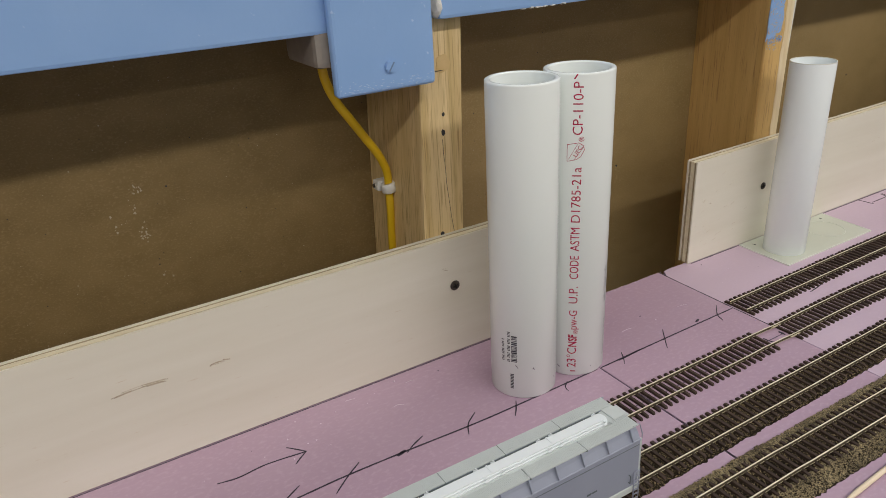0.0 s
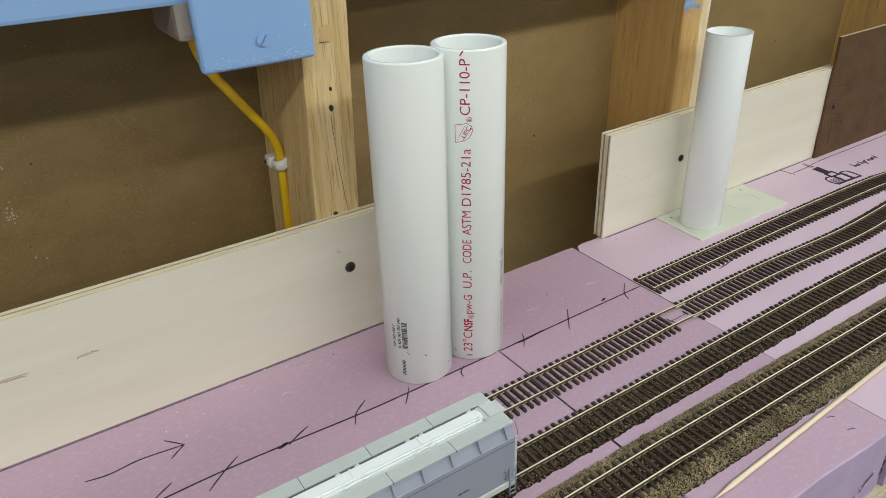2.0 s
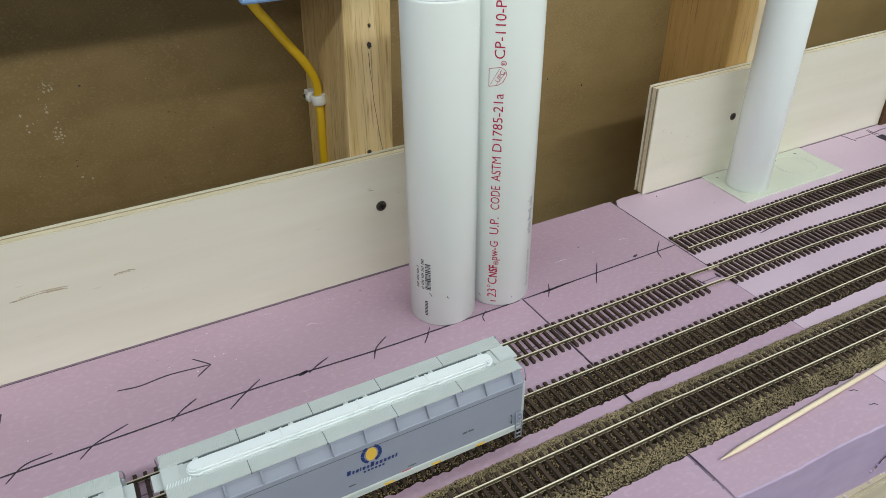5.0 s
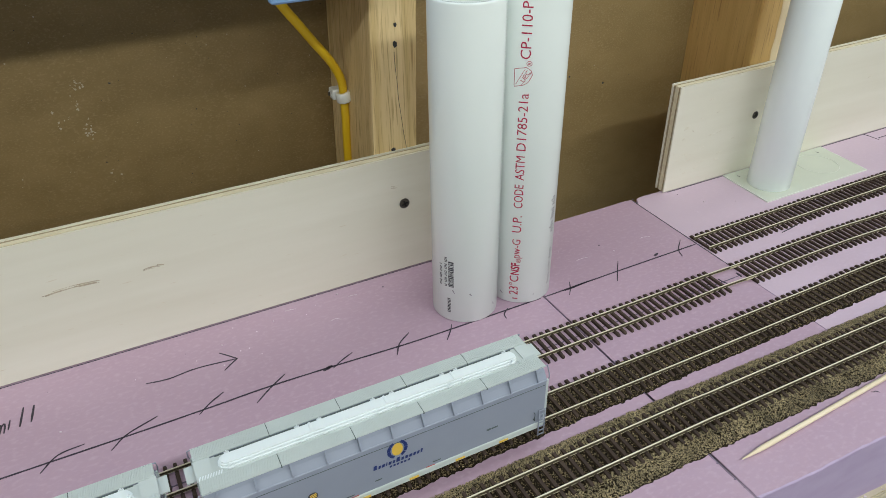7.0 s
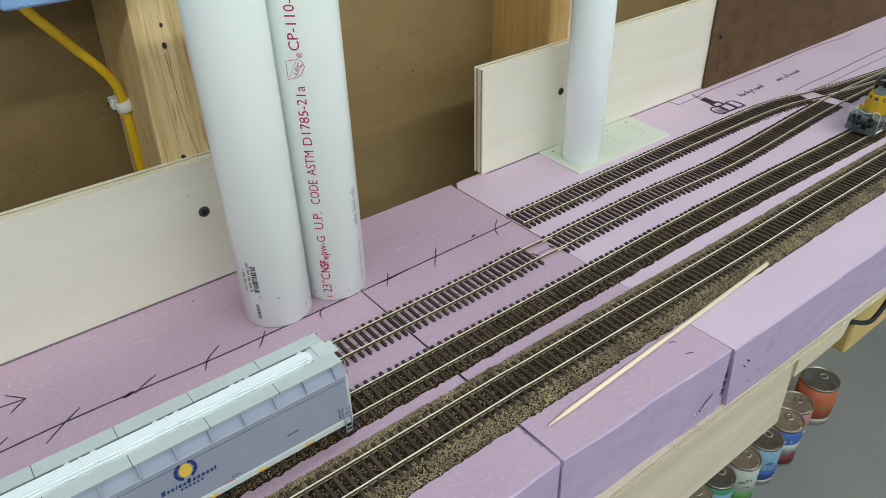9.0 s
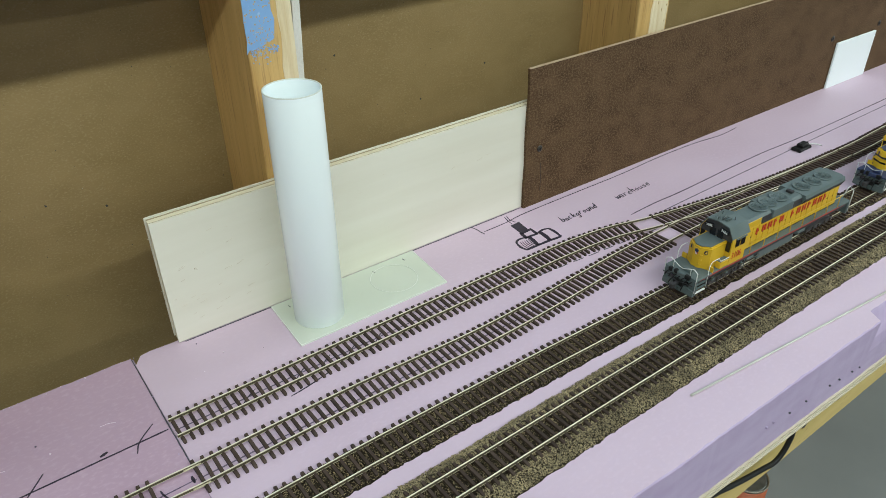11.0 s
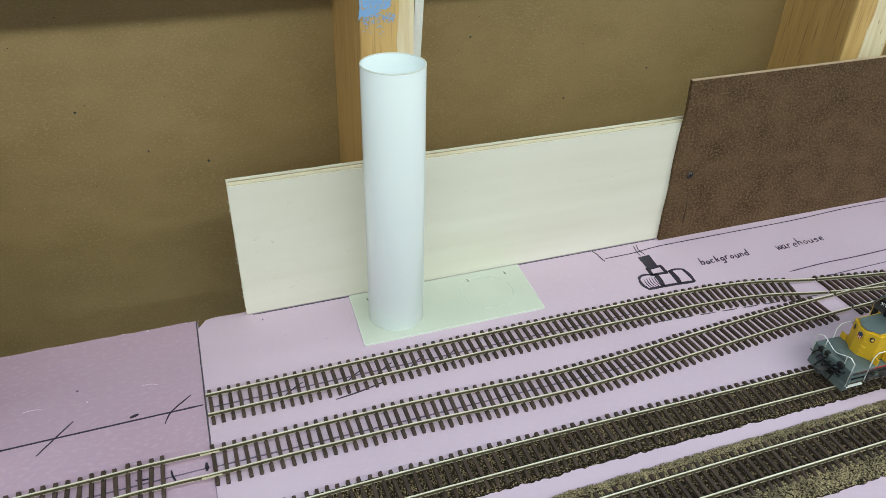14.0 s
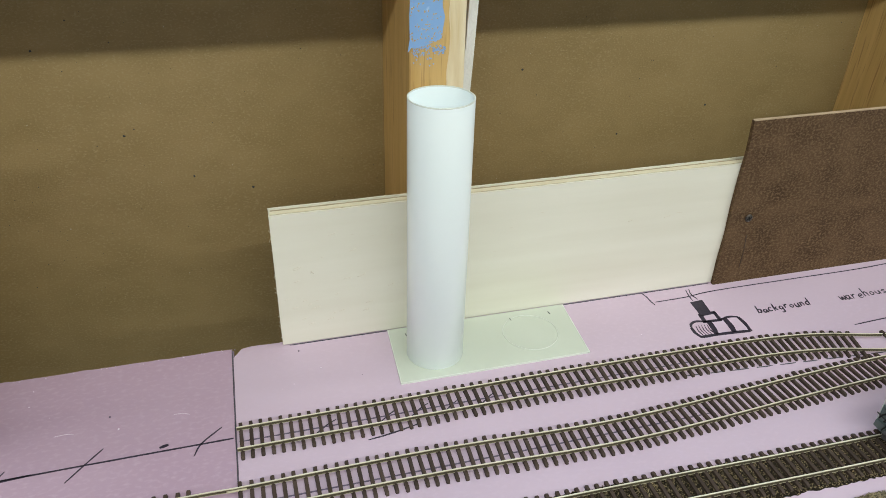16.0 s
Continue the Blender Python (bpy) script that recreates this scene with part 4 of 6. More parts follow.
# one lower-case hand: strokes in a box one unit high up to the waist line
LETTER_FORMS = {
    "a": ["0.6 0.9 0.2 0.9 0.0 0.4 0.2 0.0 0.5 0.2 0.6 0.9", "0.6 0.9 0.6 0.2 0.8 0.0"],
    "b": ["0.1 2.0 0.1 0.9 0.0 0.0", "0.1 0.7 0.5 1.0 0.7 0.5 0.4 0.0 0.0 0.1"],
    "c": ["0.6 0.8 0.3 1.0 0.0 0.5 0.2 0.0 0.6 0.1"],
    "d": ["0.6 0.8 0.2 0.9 0.0 0.4 0.3 0.0 0.6 0.3", "0.7 2.0 0.65 1.0 0.65 0.0"],
    "e": ["0.0 0.5 0.6 0.6 0.5 1.0 0.1 0.8 0.0 0.3 0.3 0.0 0.6 0.15"],
    "g": ["0.6 0.9 0.2 1.0 0.0 0.5 0.2 0.1 0.6 0.4", "0.6 1.0 0.6 0.0 0.5 -0.8 0.0 -0.7"],
    "h": ["0.1 2.0 0.05 1.0 0.0 0.0", "0.05 0.6 0.3 1.0 0.55 0.8 0.6 0.0"],
    "i": ["0.1 1.0 0.1 0.5 0.1 0.0"],
    "k": ["0.1 2.0 0.05 1.0 0.0 0.0", "0.6 1.0 0.3 0.7 0.05 0.5", "0.2 0.6 0.4 0.3 0.6 0.0"],
    "l": ["0.1 2.0 0.1 1.0 0.1 0.0"],
    "m": ["0.0 1.0 0.0 0.5 0.0 0.0", "0.0 0.7 0.2 1.0 0.35 0.7 0.35 0.0", "0.35 0.7 0.55 1.0 0.7 0.7 0.75 0.0"],
    "n": ["0.0 1.0 0.05 0.5 0.0 0.0", "0.05 0.7 0.3 1.0 0.55 0.7 0.55 0.0"],
    "o": ["0.3 1.0 0.0 0.5 0.3 0.0 0.65 0.5 0.3 1.0"],
    "r": ["0.0 1.0 0.1 0.5 0.0 0.0", "0.1 0.6 0.3 0.95 0.6 0.9"],
    "s": ["0.6 0.9 0.2 1.0 0.1 0.7 0.5 0.4 0.5 0.1 0.0 0.0"],
    "u": ["0.0 1.0 0.0 0.3 0.3 0.0 0.55 0.3 0.6 1.0", "0.6 1.0 0.6 0.4 0.7 0.0"],
    "w": ["0.0 1.0 0.15 0.3 0.25 0.0 0.4 0.6 0.5 0.8 0.6 0.3 0.75 0.0 0.9 0.6 0.95 1.0"],
}


def written(text, size, x, y, rz, parent, length, width=0.0009):
    """A word by hand, each letter a few strokes, a little uneven."""
    r = random.Random(text)
    turn = pose(x, y, 0.0, 0, 0, rz)
    step = length / len(text)
    for k, ch in enumerate(text):
        lift, big = r.uniform(-0.12, 0.12) * size, size * r.uniform(0.85, 1.12)
        for line in LETTER_FORMS[ch]:
            v = [float(q) for q in line.split()]
            pts = [turn @ Vector((step * (k + 0.95 * px) + 0.22 * py * big, py * big + lift, 0)) for px, py in zip(v[::2], v[1::2])]
            stroke([(p.x, p.y) for p in pts], width * r.uniform(0.8, 1.15), parent, "handwriting", label="handwritten black letter")


written("background", 0.0044, 0.3985, -0.0468, 0.0, foam_r, 0.0500, 0.0013)
written("warehouse", 0.0050, 0.4760, -0.0482, 1.0, foam_r, 0.0540, 0.0011)
written("mill", 0.0080, -0.5335, -0.0440, 5, foam_l, 0.026, 0.0014)


# ---- pipes, tube and sheet ----
def bend_on(me, r, facing, z0, cx, cy):
    """Wraps flat words (x along, y up) round an upright rod, reading upwards."""
    for v in me.vertices:
        along, up, out = v.co
        a = facing - up / r
        rr = r + 0.00012 + out
        v.co = (cx + rr * math.cos(a), cy + rr * math.sin(a), z0 + along)
    return me


def pipe(x, y, r, wall_t, h, mat, name, label, group, lean=(0, 0), edge=0.0008):
    ob = thing(name, label, "pipe", (x, y, 0), group=group)
    ob.matrix_world = pose(x, y, 0, lean[0], lean[1], 0)
    part("wall", lathe([(r - edge, 0), (r, edge), (r, h - edge * 1.6), (r - edge * 0.3, h - edge * 0.5), (r - edge, h), (r - wall_t + edge, h), (r - wall_t + edge * 0.3, h - edge * 0.5), (r - wall_t, h - edge * 1.6), (r - wall_t, edge), (r - wall_t + edge, 0)], 72), mat, ob)
    return ob


PIPE_R = 0.02415
P1, P2 = (-0.2143, -0.0618), (-0.1658, -0.0608)
pipe_a = pipe(*P1, PIPE_R, 0.0037, 0.2295, PVC, "pvc_pipe", "white plastic pipe standing upright with a small printed barcode", "cut pvc pipes")
pipe_b = pipe(*P2, PIPE_R, 0.0037, 0.2295, PVC, "pvc_pipe", "white plastic pipe standing upright with red printing", "cut pvc pipes")
FACE_B = math.radians(236)


def print_on(pipe_ob, text, size, z, facing, mat, label="", squeeze=1.0, spread=1.0, name="printing"):
    me = letters(text, size, 0.00005, 0.0008)
    me.transform(Matrix.Diagonal((squeeze, spread, 1, 1)))
    return part(name, bend_on(me, PIPE_R, facing, z, 0, 0), mat, pipe_ob, label)


for text, z0, z1, size in [("23°C", 0.0080, 0.0250, 0.0112), ("NSF", 0.0262, 0.0364, 0.0100), ("pw-G", 0.0412, 0.0572, 0.0100), ("U.P.", 0.0632, 0.0770, 0.0108), ("CODE", 0.0832, 0.1015, 0.0106), ("ASTM", 0.1052, 0.1232, 0.0106), ("D1785-21a", 0.1272, 0.1672, 0.0106), ("CP-110-P", 0.1895, 0.2245, 0.0110)]:
    me = letters(text, size, 0.00005, 0.0008, 0.0 if text == "NSF" else 0.003)
    lo, hi = min(v.co.x for v in me.vertices), max(v.co.x for v in me.vertices)
    me.transform(Matrix.Diagonal(((z1 - z0) / (hi - lo), 0.86, 1, 1)) @ Matrix.Translation((-lo, 0, 0)))
    part("printing", bend_on(me, PIPE_R, FACE_B, z0, 0, 0), REDINK, pipe_b, "red printed standard text")
    if text == "NSF":
        for shift in (-0.012, 0.012):
            twin = part("printing", me.copy(), REDINK, pipe_b, "bold red print")
            twin.matrix_basis = pose(0, 0, 0.0002, 0, 0, math.degrees(shift))
print_on(pipe_b, "®", 0.0050, 0.0372, FACE_B + 0.04, REDINK, "", 0.9)


def flat_line(pts, w):
    bm = bmesh.new()
    for (xa, ya), (xb, yb) in zip(pts, pts[1:]):
        d = Vector((xb - xa, yb - ya, 0))
        s = Vector((-d.y, d.x, 0)).normalized() * w / 2
        n = 4
        vs = [[bm.verts.new(Vector((xa, ya, 0)) + d * k / n + s * e) for e in (-1, 1)] for k in range(n + 1)]
        for p, q in zip(vs, vs[1:]):
            bm.faces.new((p[0], q[0], q[1], p[1]))
    me = bpy.data.meshes.new("mark")
    bm.to_mesh(me)
    bm.free()
    return me


SHIELD_Z = 0.1712
shield = flat_line([(0, 0.0098), (0.0014, 0.0040), (0.0034, 0.0008), (0.0082, -0.0016), (0.0110, -0.0008), (0.0130, 0.0022), (0.0116, 0.0098), (0, 0.0098)], 0.00035)
part("shield_outline", bend_on(shield, PIPE_R, FACE_B, SHIELD_Z, 0, 0), REDINK, pipe_b, "red certification shield outline")
for pts in ([(0.0014, 0.0088), (0.0120, 0.0030)], [(0.0012, 0.0052), (0.0100, -0.0010)]):
    part("shield_bar", bend_on(flat_line(pts, 0.00025), PIPE_R, FACE_B, SHIELD_Z, 0, 0), REDINK, pipe_b)
seal = letters("UPC", 0.0046, 0.00005, 0.0008)
seal.transform(Matrix.Translation((0.0028, 0.0036, 0)) @ pose(0, 0, 0, 0, 0, -30) @ Matrix.Diagonal((0.95, 0.9, 1, 1)))
part("printing", bend_on(seal, PIPE_R, FACE_B, SHIELD_Z, 0, 0), REDINK, pipe_b, "small red letters in the shield")
print_on(pipe_b, "®", 0.0050, 0.1850, FACE_B + 0.05, REDINK, "", 0.9)
part("print_bar", bend_on(flat_line([(0.0, 0.0), (0.0, 0.004)], 0.0009), PIPE_R, FACE_B, 0.0045, 0, 0), REDINK, pipe_b)
part("print_bar", bend_on(flat_line([(0.0, 0.006), (0.003, 0.004)], 0.0009), PIPE_R, FACE_B, 0.2262, 0, 0), REDINK, pipe_b)
FACE_A = math.radians(214)
r5 = random.Random(8)
z = 0.0
while z < 0.0215:
    w = r5.choice([0.0004, 0.0005, 0.0008, 0.0011])
    part("barcode_bar", bend_on(flat_line([(z + w / 2, -0.001), (z + w / 2, 0.0032)], w), PIPE_R, FACE_A + 0.10, 0.0310, 0, 0), GREYINK, pipe_a)
    z += w + r5.choice([0.0004, 0.0004, 0.0007])
for row, (a, n) in enumerate([(0.0042, 22), (0.0088, 16)]):
    for k in range(n):
        if (k * 7 + row) % 5 == 4:
            continue
        part("print_bar", bend_on(flat_line([(k * 0.00115, a), (k * 0.00115, a + 0.0022)], 0.0006), PIPE_R, FACE_A + 0.10, 0.0310, 0, 0), GREYINK, pipe_a, "small illegible print")
for k in range(10):
    part("print_bar", bend_on(flat_line([(k * 0.0013, 0.0015), (k * 0.0013, 0.0040)], 0.0008), PIPE_R, FACE_A + 0.10, 0.0085, 0, 0), GREYINK, pipe_a)
# the dark print on the far side of the second pipe
for k in range(34):
    if k % 6 == 5:
        continue
    part("print_bar", bend_on(flat_line([(k * 0.0019, 0), (k * 0.0019, (0.0024 if k % 4 else 0.0034) * (1.6 if k > 16 else 1.0))], 0.0007 if k > 16 else 0.0005), PIPE_R, math.radians(305), 0.012 + (0.012 if k > 16 else 0), 0, 0), GREYINK, pipe_b, "small dark print drawn as bars")
for k in range(6):
    a = math.radians(rng.uniform(200, 330))
    part("smudge", bend_on(flat_line([(0, 0), (rng.uniform(0.001, 0.003), rng.uniform(0, 0.002))], 0.0005), PIPE_R, a, rng.uniform(0.004, 0.03) if k < 8 else rng.uniform(0.05, 0.21), 0, 0), PENCIL, pipe_a if k % 3 else pipe_b, "grey scuff")

sheet = thing("styrene_sheet", "pale green plastic sheet lying under the white tube", "plastic sheet")
part("sheet", prism([(0.1086, -0.0597), (0.2467, -0.0595), (0.2508, -0.0010), (0.1115, -0.0010)], 0.0, 0.0011), PLATE, sheet)
for a, b in [((0.1086, -0.0598), (0.2467, -0.0596)), ((0.2468, -0.0595), (0.2509, -0.0010)), ((0.1085, -0.0597), (0.1114, -0.0010))]:
    part("cut_edge", sweep([(*a, 0.0006), (*b, 0.0006)], [(-0.0003, -0.0006), (0.0003, -0.0006), (0.0003, 0.0007), (-0.0003, 0.0007)]), PLATE_EDGE, sheet, "pale cut edge")
part("scribed_ring", lathe([(0.0201, 0.0010), (0.0208, 0.0010), (0.0206, 0.00145), (0.0203, 0.00145)], 72, Matrix.Translation((0.2135, -0.0282, 0))), PLATE_EDGE, sheet, "scribed circle")
for x, y in [(0.123, -0.0085), (0.204, -0.0085), (0.236, -0.0075)]:
    part("ink_tick", sweep([(x, y, 0.0011), (x + 0.0006, y - 0.003, 0.0011)], [(-0.0003, -0.0002), (0.0003, -0.0002), (0.0003, 0.0003), (-0.0003, 0.0003)]), INK, sheet)
tube = pipe(0.1388, -0.0328, 0.0199, 0.0009, 0.1878, STYRENE, "styrene_tube", "thin white plastic tube standing on the green sheet", "", edge=0.0002)
part("rim", lathe([(0.01905, 0.1876), (0.01995, 0.1876), (0.01995, 0.1882), (0.01905, 0.1882)], 72), PLATE_EDGE, tube, "bright cut rim")
tube.matrix_world = pose(0.1388, -0.0328, 0.0011)

# ---- tracks ----
GAUGE, TIE_L, PITCH, TIE_H = 0.0174, 0.0305, 0.00605, 0.0019
RAIL_PROFILE = [(-0.0009, 0.0), (0.0009, 0.0), (0.0008, 0.0003), (0.00028, 0.0005), (0.00028, 0.0014), (0.00042, 0.0016), (0.00042, 0.0021), (-0.00042, 0.0021), (-0.00042, 0.0016), (-0.00028, 0.0014), (-0.00028, 0.0005), (-0.0008, 0.0003)]


def tie_mesh(length):
    """A plastic tie with softened ends, tie plates and spike heads beside the rails."""
    bm = bmesh.new()
    rows = []
    for y, w, h in ((-length / 2, 0.72, 0.62), (-length / 2 + 0.0009, 1.0, 1.0), (length / 2 - 0.0009, 1.0, 1.0), (length / 2, 0.72, 0.62)):
        rows.append([bm.verts.new((x * w, y, z * h)) for x, z in ((-0.00118, 0.0), (-0.00102, TIE_H), (0.00102, TIE_H), (0.00118, 0.0))])
    for p, q in zip(rows, rows[1:]):
        for i in range(3):
            bm.faces.new((p[i], p[i + 1], q[i + 1], q[i]))
    bm.faces.new(rows[0][::-1])
    bm.faces.new(rows[-1])
    for s in (-1, 1):
        y = s * GAUGE / 2
        for e in (-1, 1):
            box(-0.00062, 0.00062, y + e * 0.0012 - 0.00045, y + e * 0.0012 + 0.00045, TIE_H - 0.0001, TIE_H + 0.00075, bm=bm)
    bmesh.ops.recalc_face_normals(bm, faces=bm.faces)
    me = bpy.data.meshes.new("tie")
    bm.to_mesh(me)
    bm.free()
    me.materials.append(TIE)
    return me


TIE_MESH = tie_mesh(TIE_L)


def line_at(points):
    p = smooth_path([(x, y, 0) for x, y in points], 0.01)
    return lambda x: float(np.interp(x, p[:, 0], p[:, 1]))


def rails(parent, f, x0, x1, z, sides=(-1, 1), step=0.012):
    n = max(2, int((x1 - x0) / step))
    xs = np.linspace(x0, x1, n + 1)
    for s in sides:
        pts = []
        for x in xs:
            d = (f(x + 0.002) - f(x - 0.002)) / 0.004
            k = s * GAUGE / 2 / math.hypot(1, d)
            pts.append((x - d * k, f(x) + k, z))
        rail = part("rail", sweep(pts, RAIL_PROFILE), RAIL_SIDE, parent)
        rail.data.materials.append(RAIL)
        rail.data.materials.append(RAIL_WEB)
        # Light put into colour by height: bright head, dark web, lit foot.
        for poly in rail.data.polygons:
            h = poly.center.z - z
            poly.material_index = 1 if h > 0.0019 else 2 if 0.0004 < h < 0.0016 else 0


def ties(parent, f, x0, x1, z, near=(-0.62, 1.0), length=None, mesh=None, skew=0.0):
    r = random.Random(int(x0 * 991) + int(z * 1e6))
    far = bmesh.new()
    x = x0
    while x < x1:
        d = math.degrees(math.atan((f(x + 0.002) - f(x - 0.002)) / 0.004))
        m = pose(x, f(x) + r.gauss(0, 0.00025), z, 0, 0, d + r.gauss(0, 0.7) + skew)
        if near[0] < x < near[1]:
            part("tie", mesh or TIE_MESH, None, parent, at=m)
        else:
            box(x - 0.00115, x + 0.00115, f(x) - TIE_L / 2, f(x) + TIE_L / 2, z, z + TIE_H, bm=far)
        x += PITCH + r.gauss(0, 0.00012)
    if len(far.verts):
        tagged(part("distant_ties", far, TIE, parent), kind="stuff")
    else:
        far.free()


T1 = line_at([(-0.05, -0.0862), (0.0, -0.0862), (0.20, -0.0852), (0.32, -0.0860), (0.375, -0.0875), (0.42, -0.0925), (0.465, -0.1035), (0.53, -0.1150), (0.60, -0.1240), (0.68, -0.1305), (0.80, -0.1345), (1.03, -0.1310), (2.6, -0.118)])
T2 = line_at([(-1.3, -0.1320), (-0.21, -0.1338), (-0.035, -0.1325), (0.0, -0.1332), (0.05, -0.1325), (0.12, -0.1328), (0.20, -0.1362), (0.245, -0.1365), (0.29, -0.1345), (0.345, -0.1310), (0.40, -0.1278), (0.47, -0.1255), (0.54, -0.1258), (0.62, -0.1288), (0.70, -0.1320), (0.80, -0.1345)])
T3 = line_at([(-1.3, -0.1790), (-0.22, -0.1832), (0.0, -0.1835), (0.10, -0.1830), (0.23, -0.1850), (0.35, -0.1882), (0.60, -0.1930), (1.2, -0.201), (2.6, -0.215)])
T4 = line_at([(-1.3, -0.2310), (-0.25, -0.2320), (-0.12, -0.2328), (0.09, -0.2358), (0.25, -0.2362), (0.41, -0.2378), (0.8, -0.2430), (1.4, -0.252), (2.6, -0.27)])

siding = thing("model_track", "short length of model track ending at the foam joint", "model track", group="model tracks")
rails(siding, T1, 0.001, 0.468, TIE_H)
ties(siding, T1, 0.0035, 0.447, 0.0)
spur = thing("model_track", "model track on bare foam with a gap in the ties", "model track", group="model tracks")
rails(spur, T2, -1.28, 0.468, TIE_H)
ties(spur, T2, -1.28, -0.022, 0.0)
ties(spur, T2, 0.0015, 0.456, 0.0)
for s in (-1, 1):
    part("rail_joiner", box(-0.006, 0.005, T2(0) + s * GAUGE / 2 - 0.0012, T2(0) + s * GAUGE / 2 + 0.0012, 0.0017, 0.0029, 0.0003), RAIL_SIDE, spur, "metal rail joiner")

switch = thing("track_turnout", "model track turnout joining the two sidings", "turnout", group="model tracks")
rails(switch, T1, 0.470, 0.76, TIE_H, (1,))
rails(switch, T2, 0.470, 0.76, TIE_H, (-1,))
rails(switch, T1, 0.470, 0.69, TIE_H, (-1,))
rails(switch, T2, 0.470, 0.69, TIE_H, (1,))
x = 0.474
while x < 0.76:
    hi, lo = T1(x) + TIE_L / 2, T2(x) - TIE_L / 2
    hi, lo = max(hi, T2(x) + TIE_L / 2), min(lo, T1(x) - TIE_L / 2)
    part("tie", box(-0.00115, 0.00115, -(hi - lo) / 2, (hi - lo) / 2, 0, TIE_H), TIE, switch, at=pose(x, (hi + lo) / 2, 0, 0, 0, rng.gauss(-2, 0.6)))
    x += PITCH
lead = thing("model_track", "model track leading away from the turnout", "model track", group="model tracks")
rails(lead, T1, 0.762, 2.6, TIE_H)
ties(lead, T1, 0.764, 2.55, 0.0)
ground_throw = thing("switch_stand", "small black switch stand beside the turnout", "switch stand", (0.739, -0.095, 0))
part("base", box(-0.014, 0.010, -0.006, 0.006, 0, 0.004, 0.001), RUBBER, ground_throw)
part("housing", box(-0.008, 0.006, -0.004, 0.004, 0.004, 0.008, 0.0012), RUBBER, ground_throw)
part("lever", wire([(0.004, 0, 0.006), (0.016, -0.008, 0.004), (0.020, -0.012, 0.003)], 0.0009), STEEL, ground_throw)

GRAIN = np.array([(1, 0, 0), (-1, 0, 0), (0, 1, 0), (0, -1, 0), (0, 0, 1), (0, 0, -1)], float)
GRAIN_F = np.array([(0, 2, 4), (2, 1, 4), (1, 3, 4), (3, 0, 4), (2, 0, 5), (1, 2, 5), (3, 1, 5), (0, 3, 5)])


def grains(parent, name, centres, size, mat, seed):
    """Many small uneven stones in one mesh."""
    r = np.random.default_rng(seed)
    n = len(centres)
    v = GRAIN[None] * r.uniform(0.6, 1.35, (n, 6, 1)) + r.normal(0, 0.22, (n, 6, 3))
    a = r.uniform(0, 2 * math.pi, n)
    c, s = np.cos(a)[:, None], np.sin(a)[:, None]
    v = np.stack([v[..., 0] * c - v[..., 1] * s, v[..., 0] * s + v[..., 1] * c, v[..., 2] * 0.8], -1)
    v = v * r.uniform(0.6, 1.4, (n, 1, 1)) * size + centres[:, None]
    faces = (GRAIN_F[None] + 6 * np.arange(n)[:, None, None]).reshape(-1, 3)
    me = bpy.data.meshes.new(name)
    me.from_pydata(v.reshape(-1, 3).tolist(), [], faces.tolist())
    return tagged(part(name, me, mat, parent), kind="stuff")


def ballasted(f, z, back, front, label, tone, seed, top_drop):
    """A track on a bed of loose stones; back and front are the half widths of the bed."""
    ob = thing("model_track", label, "model track", group="model tracks")
    rails(ob, f, -1.28, 2.6, z + TIE_H)
    ties(ob, f, -1.28, 2.58, z, near=(-0.62, 1.1))
    r = np.random.default_rng(seed)

    def ragged(x):
        return 0.0012 * noise.noise(Vector((x * 90, seed, 0))) + 0.001 * noise.noise(Vector((x * 300, seed, 3)))

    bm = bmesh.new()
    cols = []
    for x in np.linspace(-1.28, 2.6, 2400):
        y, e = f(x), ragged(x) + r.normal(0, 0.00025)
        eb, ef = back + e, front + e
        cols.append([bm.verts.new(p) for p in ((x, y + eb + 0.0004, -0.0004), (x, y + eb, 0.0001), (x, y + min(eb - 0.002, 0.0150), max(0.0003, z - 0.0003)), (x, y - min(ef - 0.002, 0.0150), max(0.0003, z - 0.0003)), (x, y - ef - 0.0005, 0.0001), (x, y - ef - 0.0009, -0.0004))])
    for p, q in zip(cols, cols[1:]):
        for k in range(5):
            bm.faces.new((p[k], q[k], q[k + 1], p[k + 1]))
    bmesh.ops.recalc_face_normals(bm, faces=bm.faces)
    part("ballast_bed", bm, BED, ob, "ballast bed, near black for the shade between stones")

    def lay(count, x0, x1, size, sd):
        q = np.random.default_rng(sd)
        x = q.uniform(x0, x1, count)
        edge = np.array([ragged(v) for v in x])
        u = q.uniform(-1, 1, count)
        y = np.where(u > 0, u * (back + edge), u * (front + edge))
        half = TIE_L / 2
        shoulder = np.clip((np.abs(y) - half) / max(0.002, max(back, front) - half), 0, 1)
        zz = z * (1 - shoulder) + np.where(np.abs(y) < half, top_drop, 0.0012 * (1 - shoulder)) + q.uniform(-0.0002, 0.0003, count)
        c = np.stack([x, np.array([f(v) for v in x]) + y, np.maximum(zz, 0.0002)], -1)
        if tone is BALLAST_DARK:
            return grains(ob, "ballast", c, size, tone, sd)
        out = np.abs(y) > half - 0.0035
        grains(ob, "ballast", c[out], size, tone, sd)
        # Darker, sparser grains between the ties; their tone takes in the gap's shade.
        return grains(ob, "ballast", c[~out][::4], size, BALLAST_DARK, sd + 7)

    lay(46000 if tone is BALLAST_DARK else 190000, -0.60, 0.62, 0.00043, seed + 1)
    lay(26000, 0.62, 2.5, 0.0010, seed + 2)
    lay(6000, -1.28, -0.60, 0.0010, seed + 3)
    return ob


ballasted(T3, 0.0, 0.0125, 0.0170, "model track bedded in dark brown ballast", BALLAST_DARK, 11, 0.0004)
